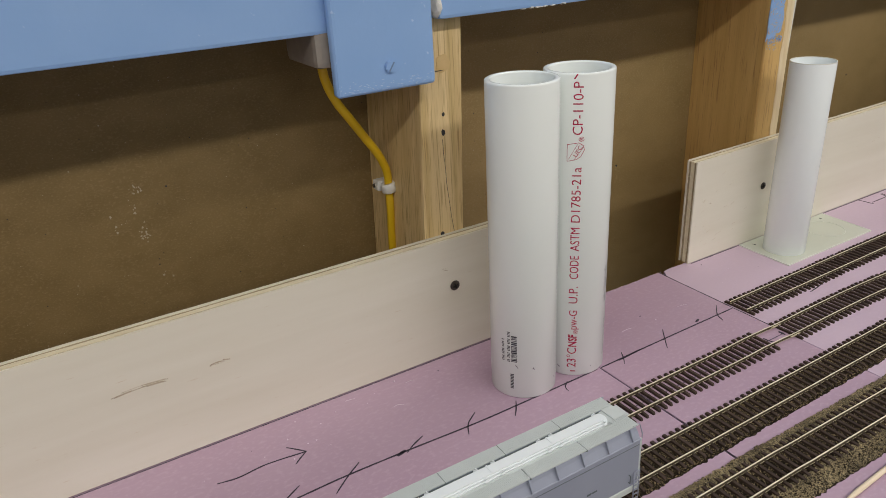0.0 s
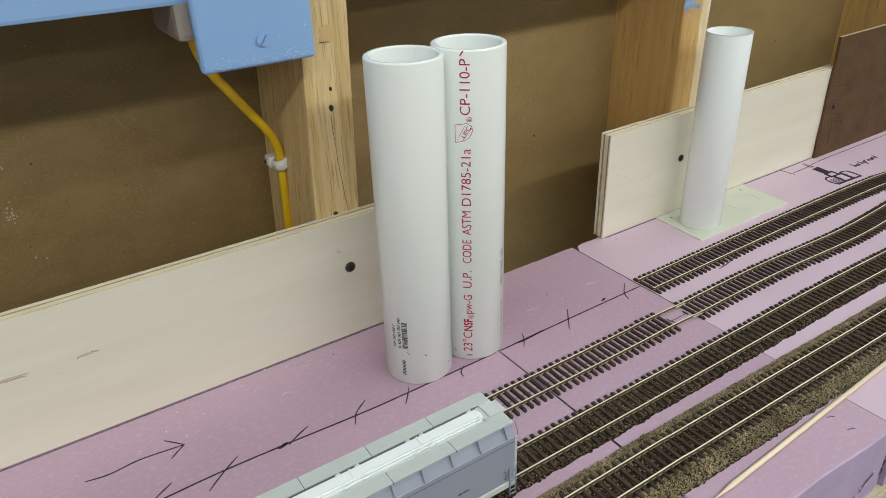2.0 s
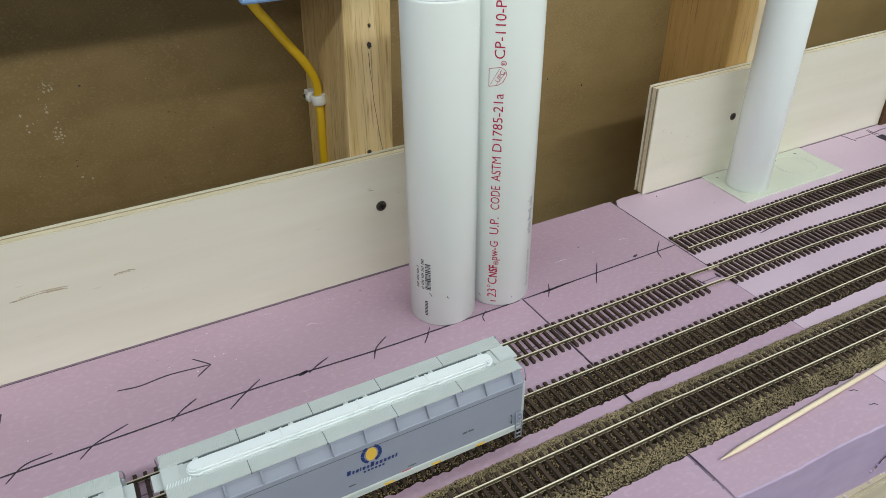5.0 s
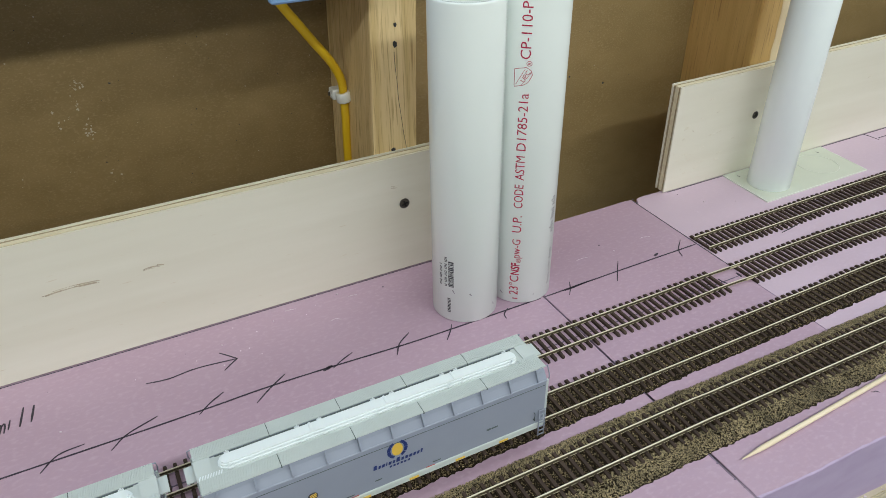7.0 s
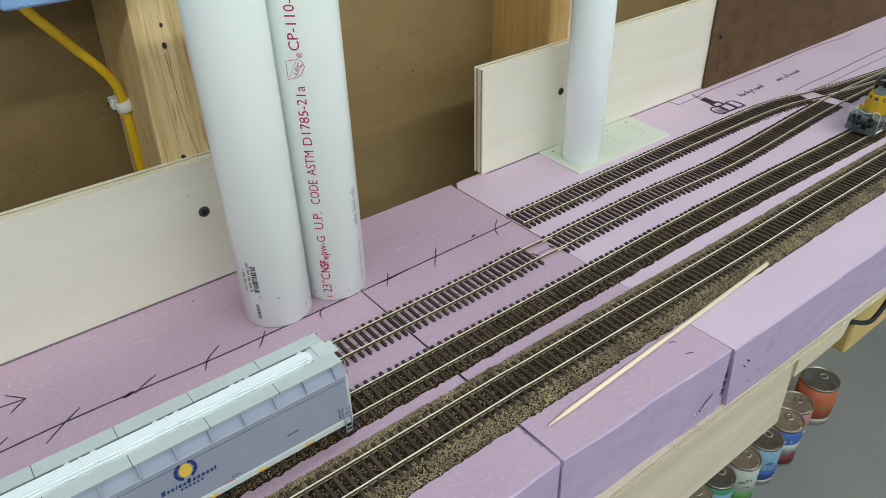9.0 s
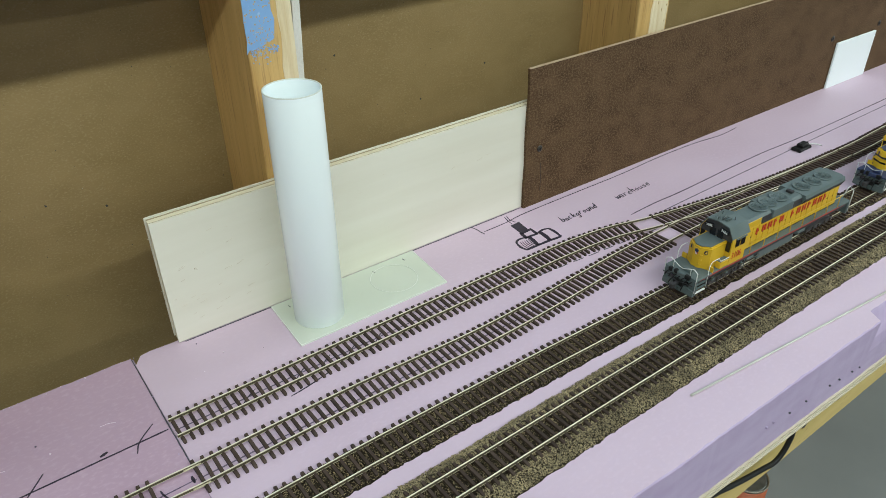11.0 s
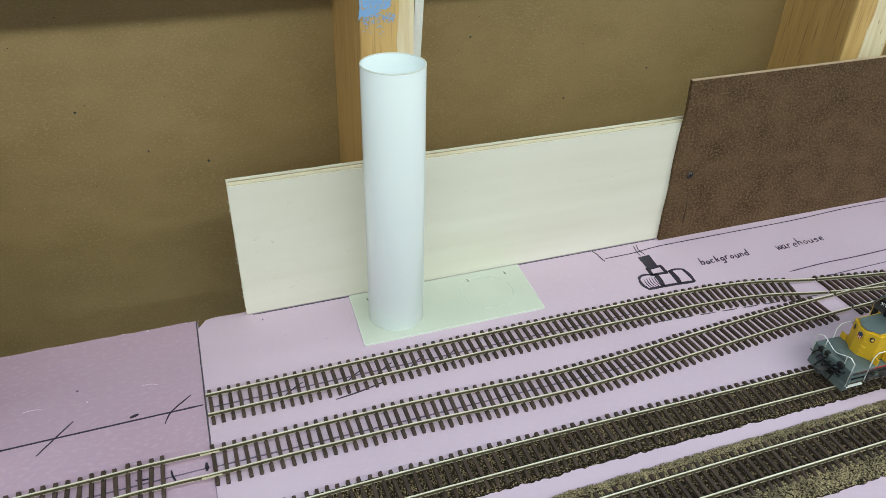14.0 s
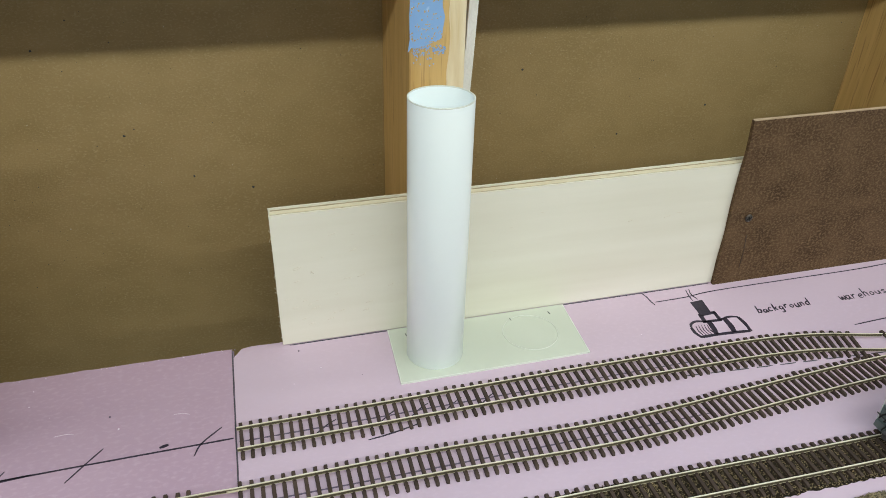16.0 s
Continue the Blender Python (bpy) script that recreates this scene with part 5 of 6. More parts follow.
ballasted(T4, 0.0026, 0.0215, 0.0252, "model track on a raised bed of tan ballast", BALLAST, 21, 0.0005)

skewer = thing("wooden_skewer", "long pale pointed wooden skewer lying on the foam", "skewer")
a, b = Vector((-0.1440, -0.2705, 0.0017)), Vector((0.1060, -0.2590, 0.0017))
m = (b - a).to_track_quat("Z", "Y").to_matrix().to_4x4()
part("stick", lathe([(0.0, 0.0), (0.0004, 0.0004), (0.0016, 0.017), (0.00165, (b - a).length), (0.0, (b - a).length + 0.0002)], 14, Matrix.Translation(a) @ m), TOOTHPICK, skewer)
ROD = surface("dull_rod_metal", (0.50, 0.49, 0.44), (0.60, 0.59, 0.53), 60, 0.35, metal=0.2)
rod = thing("metal_rod", "thin pale metal tube lying along the foam edge", "rod")
a, b = Vector((0.2990, -0.2715, 0.0011)), Vector((0.620, -0.3020, 0.0011))
part("tube", lathe([(0.0006, 0.0), (0.0009, 0.0), (0.0009, (b - a).length), (0.0006, (b - a).length)], 12, Matrix.Translation(a) @ (b - a).to_track_quat("Z", "Y").to_matrix().to_4x4()), ROD, rod)


# ---- covered hopper cars ----
def wheelset(parent, x, r=0.0053):
    for s in (-1, 1):
        w = part("wheel", lathe([(0.0, -0.0012), (r * 0.8, -0.0012), (r, -0.0006), (r, 0.0012), (r + 0.0008, 0.0013), (r + 0.0008, 0.0019), (0.0, 0.0019)], 24, Matrix.Translation((x, s * GAUGE / 2, r)) @ pose(0, 0, 0, 90 * s)), SCREW, parent, "small metal wheel")
    part("axle", cyl(0.0011, GAUGE, Matrix.Translation((x, GAUGE / 2, r)) @ pose(0, 0, 0, 90), 10), SCREW, parent)


def truck(parent, x, wheels=(-0.0105, 0.0105), mat=None):
    t = part("truck", box(x - 0.004, x + 0.004, -0.011, 0.011, 0.0055, 0.0095, 0.0006), mat or DARK, parent, "dark wheel truck")
    for s in (-1, 1):
        w = max(wheels) + 0.0045
        bm = prism([(-w, 0.0055), (-w * 0.6, 0.0085), (w * 0.6, 0.0085), (w, 0.0055), (w * 0.8, 0.0035), (w * 0.35, 0.0030), (-w * 0.35, 0.0030), (-w * 0.8, 0.0035)], -0.001, 0.001, Matrix.Translation((x, s * 0.0122, 0)) @ pose(0, 0, 0, 90))
        part("side_frame", bm, mat or DARK, t)
        for d in wheels:
            part("journal_box", box(x + d - 0.0016, x + d + 0.0016, min(s * 0.0128, s * 0.0142), max(s * 0.0128, s * 0.0142), 0.0038, 0.0068, 0.0004), SCREW, t)
        for d in np.convolve(wheels, (0.5, 0.5), "valid"):
            part("spring", lathe([(0.0008, 0.0034), (0.0013, 0.0038), (0.0008, 0.0044), (0.0013, 0.0050), (0.0008, 0.0056), (0.0013, 0.0062), (0.0008, 0.0068)], 8, Matrix.Translation((x + d, s * 0.0136, 0))), SCREW, t)
    for d in wheels:
        wheelset(t, x + d)


def end_ladder(parent, x, y, z0, z1, w=0.0055):
    bm = bmesh.new()
    for k in (-1, 1):
        wire([(x, y + k * w / 2, z0), (x, y + k * w / 2, z1)], 0.00035, bm, 5, (1, 0, 0))
    for k in range(6):
        q = z0 + (z1 - z0) * (k + 0.5) / 6
        wire([(x, y - w / 2, q), (x, y + w / 2, q)], 0.0003, bm, 5)
    part("ladder", bm, CAR_ROOF, parent, "pale grey end ladder")


def hopper(x, label, printed=True):
    L, W = 0.0953, 0.0183
    ROOF, CHORD, DECK = 0.0515, 0.0450, 0.0528
    ob = thing("hopper_car", label, "hopper car", (x, T3(x) - 0.0013, TIE_H + 0.0021), math.degrees(math.atan((T3(x + 0.05) - T3(x - 0.05)) / 0.1)), group="covered hopper cars")
    # the shell: upright sides, a sloping shoulder, a nearly flat roof
    half_ring = [(W - 0.0010, 0.0100), (W - 0.0002, 0.0120), (W, 0.0200), (W, CHORD), (W - 0.0030, ROOF - 0.0018), (W - 0.0060, ROOF)]
    ring = [(-y, zz) for y, zz in half_ring] + [(0, ROOF + 0.0005)] + half_ring[::-1]
    bm = bmesh.new()
    rings = []
    for u in (-L, -L + 0.0006, L - 0.0006, L):
        k = 0.0005 if abs(u) == L else 0.0
        rings.append([bm.verts.new((u, y * (1 - k / W), zz)) for y, zz in ring])
    for p, q in zip(rings, rings[1:]):
        for i in range(len(ring)):
            bm.faces.new((p[i], q[i], q[(i + 1) % len(ring)], p[(i + 1) % len(ring)]))
    bm.faces.new(rings[0][::-1])
    bm.faces.new(rings[-1])
    bmesh.ops.recalc_face_normals(bm, faces=bm.faces)
    part("body", bm, CAR_GREY, ob, "pale blue-grey car body")
    span = (2 * L + 0.0008) / 5
    for s in (-1, 1):
        def across(ya, yb):
            return (min(s * ya, s * yb), max(s * ya, s * yb))
        part("side_sill", box(-L, L, s * W - 0.0006, s * W + 0.0006, 0.0088, 0.0132, 0.0003), CAR_ROOF, ob, "pale side sill")
        part("top_chord", box(-L, L, *across(W - 0.0004, W + 0.0005), CHORD - 0.0006, CHORD + 0.0006, 0.0003), CAR_GREY, ob)
        for k in range(11):
            u = -0.0890 + k * 0.0178
            part("roof_rib", prism([(-W - 0.0003, CHORD), (-W + 0.0026, ROOF - 0.0018), (-W + 0.0040, DECK), (-W + 0.0022, DECK), (-W - 0.0006, CHORD + 0.0022)], -0.0004, 0.0004, Matrix.Translation((u, 0, 0)) @ pose(0, 0, 0, 0, 0, 0 if s < 0 else 180) @ pose(0, 0, 0, 90, 0, 90)), CAR_GREY, ob, "pale walkway bracket")
        for k in range(5):
            u0 = -L - 0.0004 + k * span
            walk_ = part("running_board", box(u0 + 0.0002, u0 + span - 0.0002, *across(0.0069, 0.0155), DECK, DECK + 0.0006), CAR_ROOF, ob, "grey roof walkway grating")
            gr = bmesh.new()
            for j in range(14):
                yy = s * (0.0073 + j * 0.00061)
                box(u0 + 0.0003, u0 + span - 0.0004, yy - 0.00013, yy + 0.00013, DECK + 0.0006, DECK + 0.0009, bm=gr)
            for j in range(50):
                uu = u0 + 0.0006 + j * (span - 0.0012) / 49
                box(uu - 0.00012, uu + 0.00012, *across(0.0071, 0.0154), DECK + 0.0006, DECK + 0.00082, bm=gr)
            part("grating", gr, CAR_ROOF, walk_)
            if k:
                part("walk_joint", box(u0 - 0.0003, u0 + 0.0003, *across(0.0070, 0.0157), DECK - 0.0006, DECK + 0.0004), MIST, ob, "dark joint between walkways")
        part("walk_seam", box(-L + 0.010, L - 0.010, s * 0.0065 - 0.0004, s * 0.0065 + 0.0002, DECK - 0.0008, DECK - 0.0002), MIST, ob, "dark gap beside the hatch")
        for k in range(6):
            u = -0.078 + k * 0.0285
            part("reflector", box(u, u + 0.0058, *across(W + 0.0005, W + 0.0009), 0.0096, 0.0110), LOGO_GOLD, ob, "yellow reflector strip")
        end = s * L
        part("end_walk", box(min(end - s * 0.0075, end + s * 0.0006), max(end - s * 0.0075, end + s * 0.0006), -0.0068, 0.0068, DECK - 0.0004, DECK + 0.0002), CAR_ROOF, ob, "grey end platform grating")
        part("brake_platform", box(min(end, end + s * 0.0052), max(end, end + s * 0.0052), -0.0030, 0.0075, DECK - 0.0030, DECK - 0.0022), CAR_ROOF, ob, "grey brake platform")
        patch_ = part("end_step", box(end - s * 0.0060 - 0.0058, end - s * 0.0060 + 0.0058, -0.0072, -0.0046, DECK + 0.0003, DECK + 0.0009), CAR_ROOF, ob)
        for k in range(9):
            u = end - s * 0.0060 - 0.0052 + k * 0.0013
            part("tread", prism([(u - 0.0006, -0.0071), (u - 0.0001, -0.0071), (u + 0.0008, -0.0047), (u + 0.0003, -0.0047)], DECK + 0.0009, DECK + 0.0013), CAR_WHITE if s < 0 else CAR_ROOF, patch_, "white tread bar" if s < 0 else "")
        for w in (-1, 1):
            end_ladder(ob, end + s * 0.0010, w * (W - 0.0035), 0.0065, 0.0300)
            part("corner_post", box(min(end - s * 0.0004, end + s * 0.0014), max(end - s * 0.0004, end + s * 0.0014), w * (W - 0.0008) - 0.0005, w * (W - 0.0008) + 0.0005, 0.009, CHORD, 0.0002), CAR_ROOF, ob)
            lad = bmesh.new()
            for e in (0.0004, 0.0044):
                wire([(s * (L - e), w * (W + 0.0011), 0.0030), (s * (L - e), w * (W + 0.0011), 0.0240)], 0.00045, lad, 5, (1, 0, 0))
            for k in range(7):
                wire([(s * (L - 0.0002), w * (W + 0.0011), 0.0036 + k * 0.0033), (s * (L - 0.0046), w * (W + 0.0011), 0.0036 + k * 0.0033)], 0.00042, lad, 5)
            part("side_ladder", lad, CAR_GREY, ob, "grey wire side ladder")
            part("grab_iron", wire([(s * (L - 0.0075), w * W, 0.0170), (s * (L - 0.0075), w * (W + 0.0012), 0.0170), (s * (L - 0.0075), w * (W + 0.0012), 0.0225), (s * (L - 0.0075), w * W, 0.0225)], 0.0003, n=4), MIST, ob, "dark wire grab iron")
            part("corner_rail", wire([(end - s * 0.004, w * 0.0152, DECK + 0.0006), (end + s * 0.0016, w * 0.0150, DECK + 0.0004), (end + s * 0.0018, w * (W - 0.001), CHORD + 0.0030), (end + s * 0.0014, w * (W - 0.0006), CHORD)], 0.00035, n=4), CAR_GREY, ob)
        part("end_sill", box(end - s * 0.002 - 0.003, end - s * 0.002 + 0.003, -0.013, 0.013, 0.0075, 0.0108, 0.0004), CAR_GREY, ob)
        coupler = part("coupler", box(s * (L + 0.0035) - 0.0045, s * (L + 0.0035) + 0.0045, -0.0014, 0.0014, 0.0068, 0.0090, 0.0005), DARK, ob, "dark knuckle coupler")
        part("knuckle", cyl(0.0021, 0.0030, Matrix.Translation((s * (L + 0.0075), 0, 0.0064)), 12), DARK, coupler)
        truck(ob, s * (L - 0.024))
    for k in range(3):
        u = -0.044 + 0.044 * k
        bm = bmesh.new()
        lo = [bm.verts.new((u + a, b, 0.0030)) for a, b in ((-0.006, -0.007), (0.006, -0.007), (0.006, 0.007), (-0.006, 0.007))]
        hi = [bm.verts.new((u + a, b, 0.0110)) for a, b in ((-0.018, -0.0165), (0.018, -0.0165), (0.018, 0.0165), (-0.018, 0.0165))]
        bm.faces.new(lo[::-1]), bm.faces.new(hi)
        for i in range(4):
            bm.faces.new((lo[i], lo[(i + 1) % 4], hi[(i + 1) % 4], hi[i]))
        part("hopper_bay", bm, DARK, ob, "dark discharge bay")
    # long hatch trough with round ends
    half = 0.0848

    def trough(rad, trim=0.0):
        pts = [(half - trim - rad + rad * math.cos(a), rad * math.sin(a)) for a in np.linspace(-math.pi / 2, math.pi / 2, 13)]
        return pts + [(-x_, -y_) for x_, y_ in pts]
    part("roof_deck", box(-L + 0.001, L - 0.001, -0.0066, 0.0066, ROOF, DECK - 0.0006), CAR_ROOF, ob, "grey roof deck beside the hatch")
    part("hatch_base", prism(trough(0.0046), DECK - 0.0006, DECK + 0.0004), CAR_WHITE, ob, "white hatch coaming")
    lid = prism(trough(0.0039, 0.0006), DECK + 0.0004, DECK + 0.0026)
    bmesh.ops.bevel(lid, geom=[e for e in lid.edges if min(v.co.z for v in e.verts) > DECK + 0.0025], offset=0.0009, segments=2, affect="EDGES")
    hatch = part("hatch_cover", lid, CAR_WHITE, ob, "long white roof hatch cover")
    for u in (-0.0795, -0.0435, -0.0315, -0.0015, 0.0095, 0.0400, 0.0485, 0.0800):
        for s in (-1, 1):
            bm = box(u - 0.0013, u + 0.0013, s * 0.0051 - 0.0007, s * 0.0051 + 0.0007, DECK + 0.0002, DECK + 0.0013, 0.0003)
            box(u - 0.0003, u + 0.0003, s * 0.0041 - 0.0009, s * 0.0041 + 0.0009, DECK + 0.0013, DECK + 0.0026, bm=bm)
            part("hatch_latch", bm, CAR_WHITE, hatch, "small white latch")
    for u in (-0.0375, 0.0040, 0.0442):
        part("hatch_band", box(u - 0.0007, u + 0.0007, -0.0034, 0.0034, DECK + 0.0024, DECK + 0.0030, 0.0002), CAR_WHITE, hatch, "raised hatch joint")
    part("side_seam", box(-L + 0.001, L - 0.001, -W - 0.00015, -W + 0.0002, 0.0416, 0.04195), MIST, ob, "thin dark seam along the side")
    if printed:
        def mark(outline, mat, name, lab="", z0=0.0, z1=0.0002):
            return part(name, prism(outline, z0, z1, Matrix.Translation((0, -W - 0.0001, 0)) @ pose(0, 0, 0, 90)), mat, ob, lab)

        def oval(cx, cz, rx, rz_, a0=0.0, a1=360.0, n=16):
            return [(cx + rx * math.cos(math.radians(a)), cz + rz_ * math.sin(math.radians(a))) for a in np.linspace(a0, a1, n)]
        cx, cz = 0.0018, 0.0370
        for a0, a1 in ((112, 248), (-68, 68)):
            step = (a1 - a0) / 4
            for k in range(4):
                p, q = a0 + k * step + 2, a0 + (k + 1) * step - 2
                mark(oval(cx, cz, 0.0059, 0.0063, p, q, 5) + oval(cx, cz, 0.0040, 0.0048, q, p, 5), LOGO_BLUE, "emblem_arc", "blue arc of the emblem")
        mark(oval(cx, cz, 0.0031, 0.0045, 0, 337), LOGO_GOLD, "emblem_disc", "gold oval of the emblem")
        u = cx - 0.0142
        for k, w in enumerate((2.0, 1.1, 1.5, 0.5, 1.5, 1.2, 2.0, 1.4, 1.5, 1.5, 1.4, 1.2, 1.0)):
            h = (0.0030 if k in (0, 6) else 0.0025 if k in (3, 12) else 0.0019)
            w = w * 0.00095
            mark([(u, 0.0277), (u + w, 0.0277), (u + w + 0.0004, 0.0277 + h), (u + 0.0004, 0.0277 + h)], LOGO_BLUE, "lettering_bar", "dark blue lettering drawn as bars")
            u += w + 0.00095
        for k in range(6):
            u = cx - 0.0050 + k * 0.0021
            mark([(u, 0.0252), (u + 0.0012, 0.0252), (u + 0.0013, 0.0264), (u + 0.0001, 0.0264)], LOGO_BLUE, "lettering_bar")
        ex, ez = -0.0455, 0.0268
        mark(oval(ex, ez, 0.0027, 0.0026, 0, 337), GREYINK, "emblem_disc", "small round emblem")
        for k in range(3):
            mark([(ex - 0.0017, ez - 0.0015 + k * 0.0011), (ex + 0.0018, ez - 0.0009 + k * 0.0011), (ex + 0.0018, ez - 0.0003 + k * 0.0011), (ex - 0.0017, ez - 0.0009 + k * 0.0011)], LOGO_GOLD, "emblem_bar", z0=0.0002, z1=0.0003)
        for k in range(5):
            mark([(ex - 0.0026 + k * 0.0011, ez - 0.0046), (ex - 0.0019 + k * 0.0011, ez - 0.0046), (ex - 0.0019 + k * 0.0011, ez - 0.0038), (ex - 0.0026 + k * 0.0011, ez - 0.0038)], GREYINK, "lettering_bar")
        for zz, n, first in ((0.0243, 4, -0.0800), (0.0205, 6, -0.0806)):
            for k in range(n):
                u = first + k * 0.0030 + 0.0003 * (k % 2)
                mark([(u, zz), (u + 0.0017, zz), (u + 0.0021, zz + 0.0022), (u + 0.0004, zz + 0.0022)], GREYINK, "lettering_bar", "dark car marks drawn as bars")
        for u, zz, w, h in ((-0.0560, 0.0252, 0.0026, 0.0016), (-0.0290, 0.0150, 0.0050, 0.0006), (0.0560, 0.0232, 0.0026, 0.0013), (0.0592, 0.0234, 0.0040, 0.0009), (-0.0120, 0.0190, 0.0040, 0.0006), (-0.0600, 0.0180, 0.0050, 0.0007), (0.0220, 0.0158, 0.0050, 0.0005)):
            mark([(u, zz), (u + w, zz), (u + w, zz + h), (u, zz + h)], MIST, "lettering_bar")
        for u in (-0.0270, 0.0180):
            mark([(u, 0.0135), (u + 0.0055, 0.0135), (u + 0.0055, 0.0139), (u, 0.0139)], RED, "lettering_bar", "fine red print drawn as a bar")
    return ob


hopper(-0.3330, "pale grey model covered hopper with white hatch and blue emblem")
hopper(-0.5418, "pale grey model covered hopper car coupled behind another", False)


# ---- diesel engines ----
def engine(x, side_mat, roof_mat, cab_mat, label, number, top_mat):
    """Nose towards local -x; rail top at z = 0."""
    d = math.degrees(math.atan((T3(x + 0.05) - T3(x - 0.05)) / 0.1))
    ob = thing("diesel_engine", label, "model locomotive", (x, T3(x), TIE_H + 0.0021), d, group="model locomotives")
    L = 0.236
    part("underframe", box(0.006, L - 0.006, -0.0150, 0.0150, 0.0125, 0.0172, 0.0006), DARK, ob, "dark grimy underframe")
    for s in (-1, 1):
        part("frame_stripe", box(0.010, L - 0.010, s * 0.0152 - 0.0002, s * 0.0152 + 0.0003, 0.0158, 0.0173), RED if number else cab_mat, ob, "thin sill stripe")
        bx = part("battery_box", box(0.0330, 0.0486, min(s * 0.0108, s * 0.0157), max(s * 0.0108, s * 0.0157), 0.0180, 0.0245, 0.0005), cab_mat, ob, "yellow side box in front of the cab")
        part("box_lid", box(0.0334, 0.0484, min(s * 0.0110, s * 0.0154), max(s * 0.0110, s * 0.0154), 0.0245, 0.0249), roof_mat, bx)
        for k in range(5):
            part("rivet", cyl(0.0003, 0.0003, Matrix.Translation((0.0345 + k * 0.0032, s * 0.0157, 0.0236)) @ pose(0, 0, 0, 90 * -s), 6), cab_mat, bx)
        part("step_riser", box(0.0245, 0.0255, min(s * 0.0110, s * 0.0155), max(s * 0.0110, s * 0.0155), 0.0180, 0.0225), cab_mat, ob)
        part("walkway", box(0.020, L - 0.016, min(s * 0.0098, s * 0.0158), max(s * 0.0098, s * 0.0158), 0.0172, 0.0180, 0.0002), roof_mat, ob, "grey side walkway")
    # pilot with sloping plow
    pilot = part("pilot", prism([(-0.0158, 0.0030), (0.0158, 0.0030), (0.0158, 0.0165), (-0.0158, 0.0165)], 0.0, 0.0022, Matrix.Translation((0.0042, 0, 0)) @ pose(0, 0, 0, 90, 0, 90)), MIST, ob, "grey pilot plate")
    for s in (-1, 1):
        part("plow", prism([(0.0, 0.0015), (s * 0.0155, 0.0022), (s * 0.0150, 0.0075), (s * 0.003, 0.0080)], 0, 0.0014, Matrix.Translation((0.0030, 0, 0)) @ pose(0, 0, 0, 90, 0, 90)), MIST, pilot)
        part("opening", box(0.0036, 0.0044, s * 0.0075 - 0.0022, s * 0.0075 + 0.0022, 0.0095, 0.0130), BLACK, pilot)
    part("coupler_pocket", box(0.0020, 0.0046, -0.0046, 0.0046, 0.0066, 0.0120, 0.0005), RUBBER, pilot)
    for k in range(7):
        y0 = -0.0118 + k * 0.0038
        part("air_hose", wire([(0.0040, y0, 0.0150), (0.0012, y0 + 0.0004, 0.0142), (0.0006, y0 + 0.0010, 0.0116)], 0.00055), RUBBER, pilot)
    part("cut_lever", wire([(0.0012, -0.0150, 0.0136), (0.0014, -0.0080, 0.0128), (0.0006, 0.0, 0.0112), (0.0014, 0.0080, 0.0128), (0.0012, 0.0150, 0.0136)], 0.0004), DARK, pilot, "dark uncoupling lever")
    for y0, z0, w in ((-0.0075, 0.0172, 0.0024), (0.0040, 0.0176, 0.0016), (0.0092, 0.0170, 0.0018)):
        part("cable_socket", box(0.0022, 0.0052, y0 - w, y0 + w, z0 - 0.0016, z0 + 0.0022, 0.0005), RUBBER, pilot)
    part("coupler", box(-0.004, 0.006, -0.0016, 0.0016, 0.0080, 0.0105, 0.0005), DARK, ob, "dark knuckle coupler")
    part("knuckle", cyl(0.0024, 0.0036, Matrix.Translation((-0.004, 0, 0.0072)), 12), DARK, ob)
    part("air_hose", wire([(0.003, -0.006, 0.011), (-0.001, -0.0065, 0.007), (-0.0005, -0.006, 0.004)], 0.0005), RUBBER, ob)
    part("air_hose", wire([(0.003, 0.006, 0.011), (-0.001, 0.0065, 0.007), (-0.0005, 0.006, 0.004)], 0.0005), RUBBER, ob)
    part("front_platform", box(0.0045, 0.0240, -0.0160, 0.0160, 0.0164, 0.0182, 0.0004), roof_mat, ob, "grey front platform")
    part("anticlimber", box(0.0030, 0.0062, -0.0095, 0.0095, 0.0150, 0.0188, 0.0006), roof_mat, ob)
    part("platform_box", box(0.008, 0.0125, -0.0058, 0.0020, 0.0180, 0.0215, 0.0006), roof_mat, ob)
    # low nose with rounded edges
    nose = bmesh.new()
    pts = [(0.0225, -0.0062), (0.0205, -0.0030), (0.0205, 0.0030), (0.0225, 0.0062), (0.0250, 0.0105), (0.0490, 0.0105), (0.0490, -0.0105), (0.0250, -0.0105)]
    prism(pts, 0.0180, 0.0362, bm=nose)
    bmesh.ops.bevel(nose, geom=[e for e in nose.edges if e.verts[0].co.z > 0.03 and e.verts[1].co.z > 0.03], offset=0.0011, segments=2, affect="EDGES")
    nose_ob = part("nose", nose, cab_mat, ob, "yellow rounded low nose")
    part("nose_top", prism([(p * 0.94 + 0.002, q * 0.82) for p, q in pts], 0.0358, 0.0365), roof_mat, nose_ob, "grey nose top")
    for s in (-1, 1):
        lampm = Matrix.Translation((0.0230, s * 0.0072, 0.0318)) @ pose(0, 0, 0, 0, 0, s * -58) @ pose(0, 0, 0, 0, -90)
        part("headlight", lathe([(0.0009, -0.0004), (0.0016, -0.0004), (0.0016, 0.0005), (0.0009, 0.0006)], 16, lampm), DARK, nose_ob, "round headlight")
        part("headlight_lens", cyl(0.0009, 0.0004, lampm, 12), LOGO_GOLD, nose_ob)
    if number:
        part("emblem", prism([(-0.0015, 0.0305), (0.0015, 0.0305), (0.0017, 0.0325), (0.0, 0.0334), (-0.0017, 0.0325)], 0, 0.0003, Matrix.Translation((0.0203, 0, 0)) @ pose(0, 0, 0, 90, 0, 90)), NAVY, nose_ob, "blue shield-like emblem")
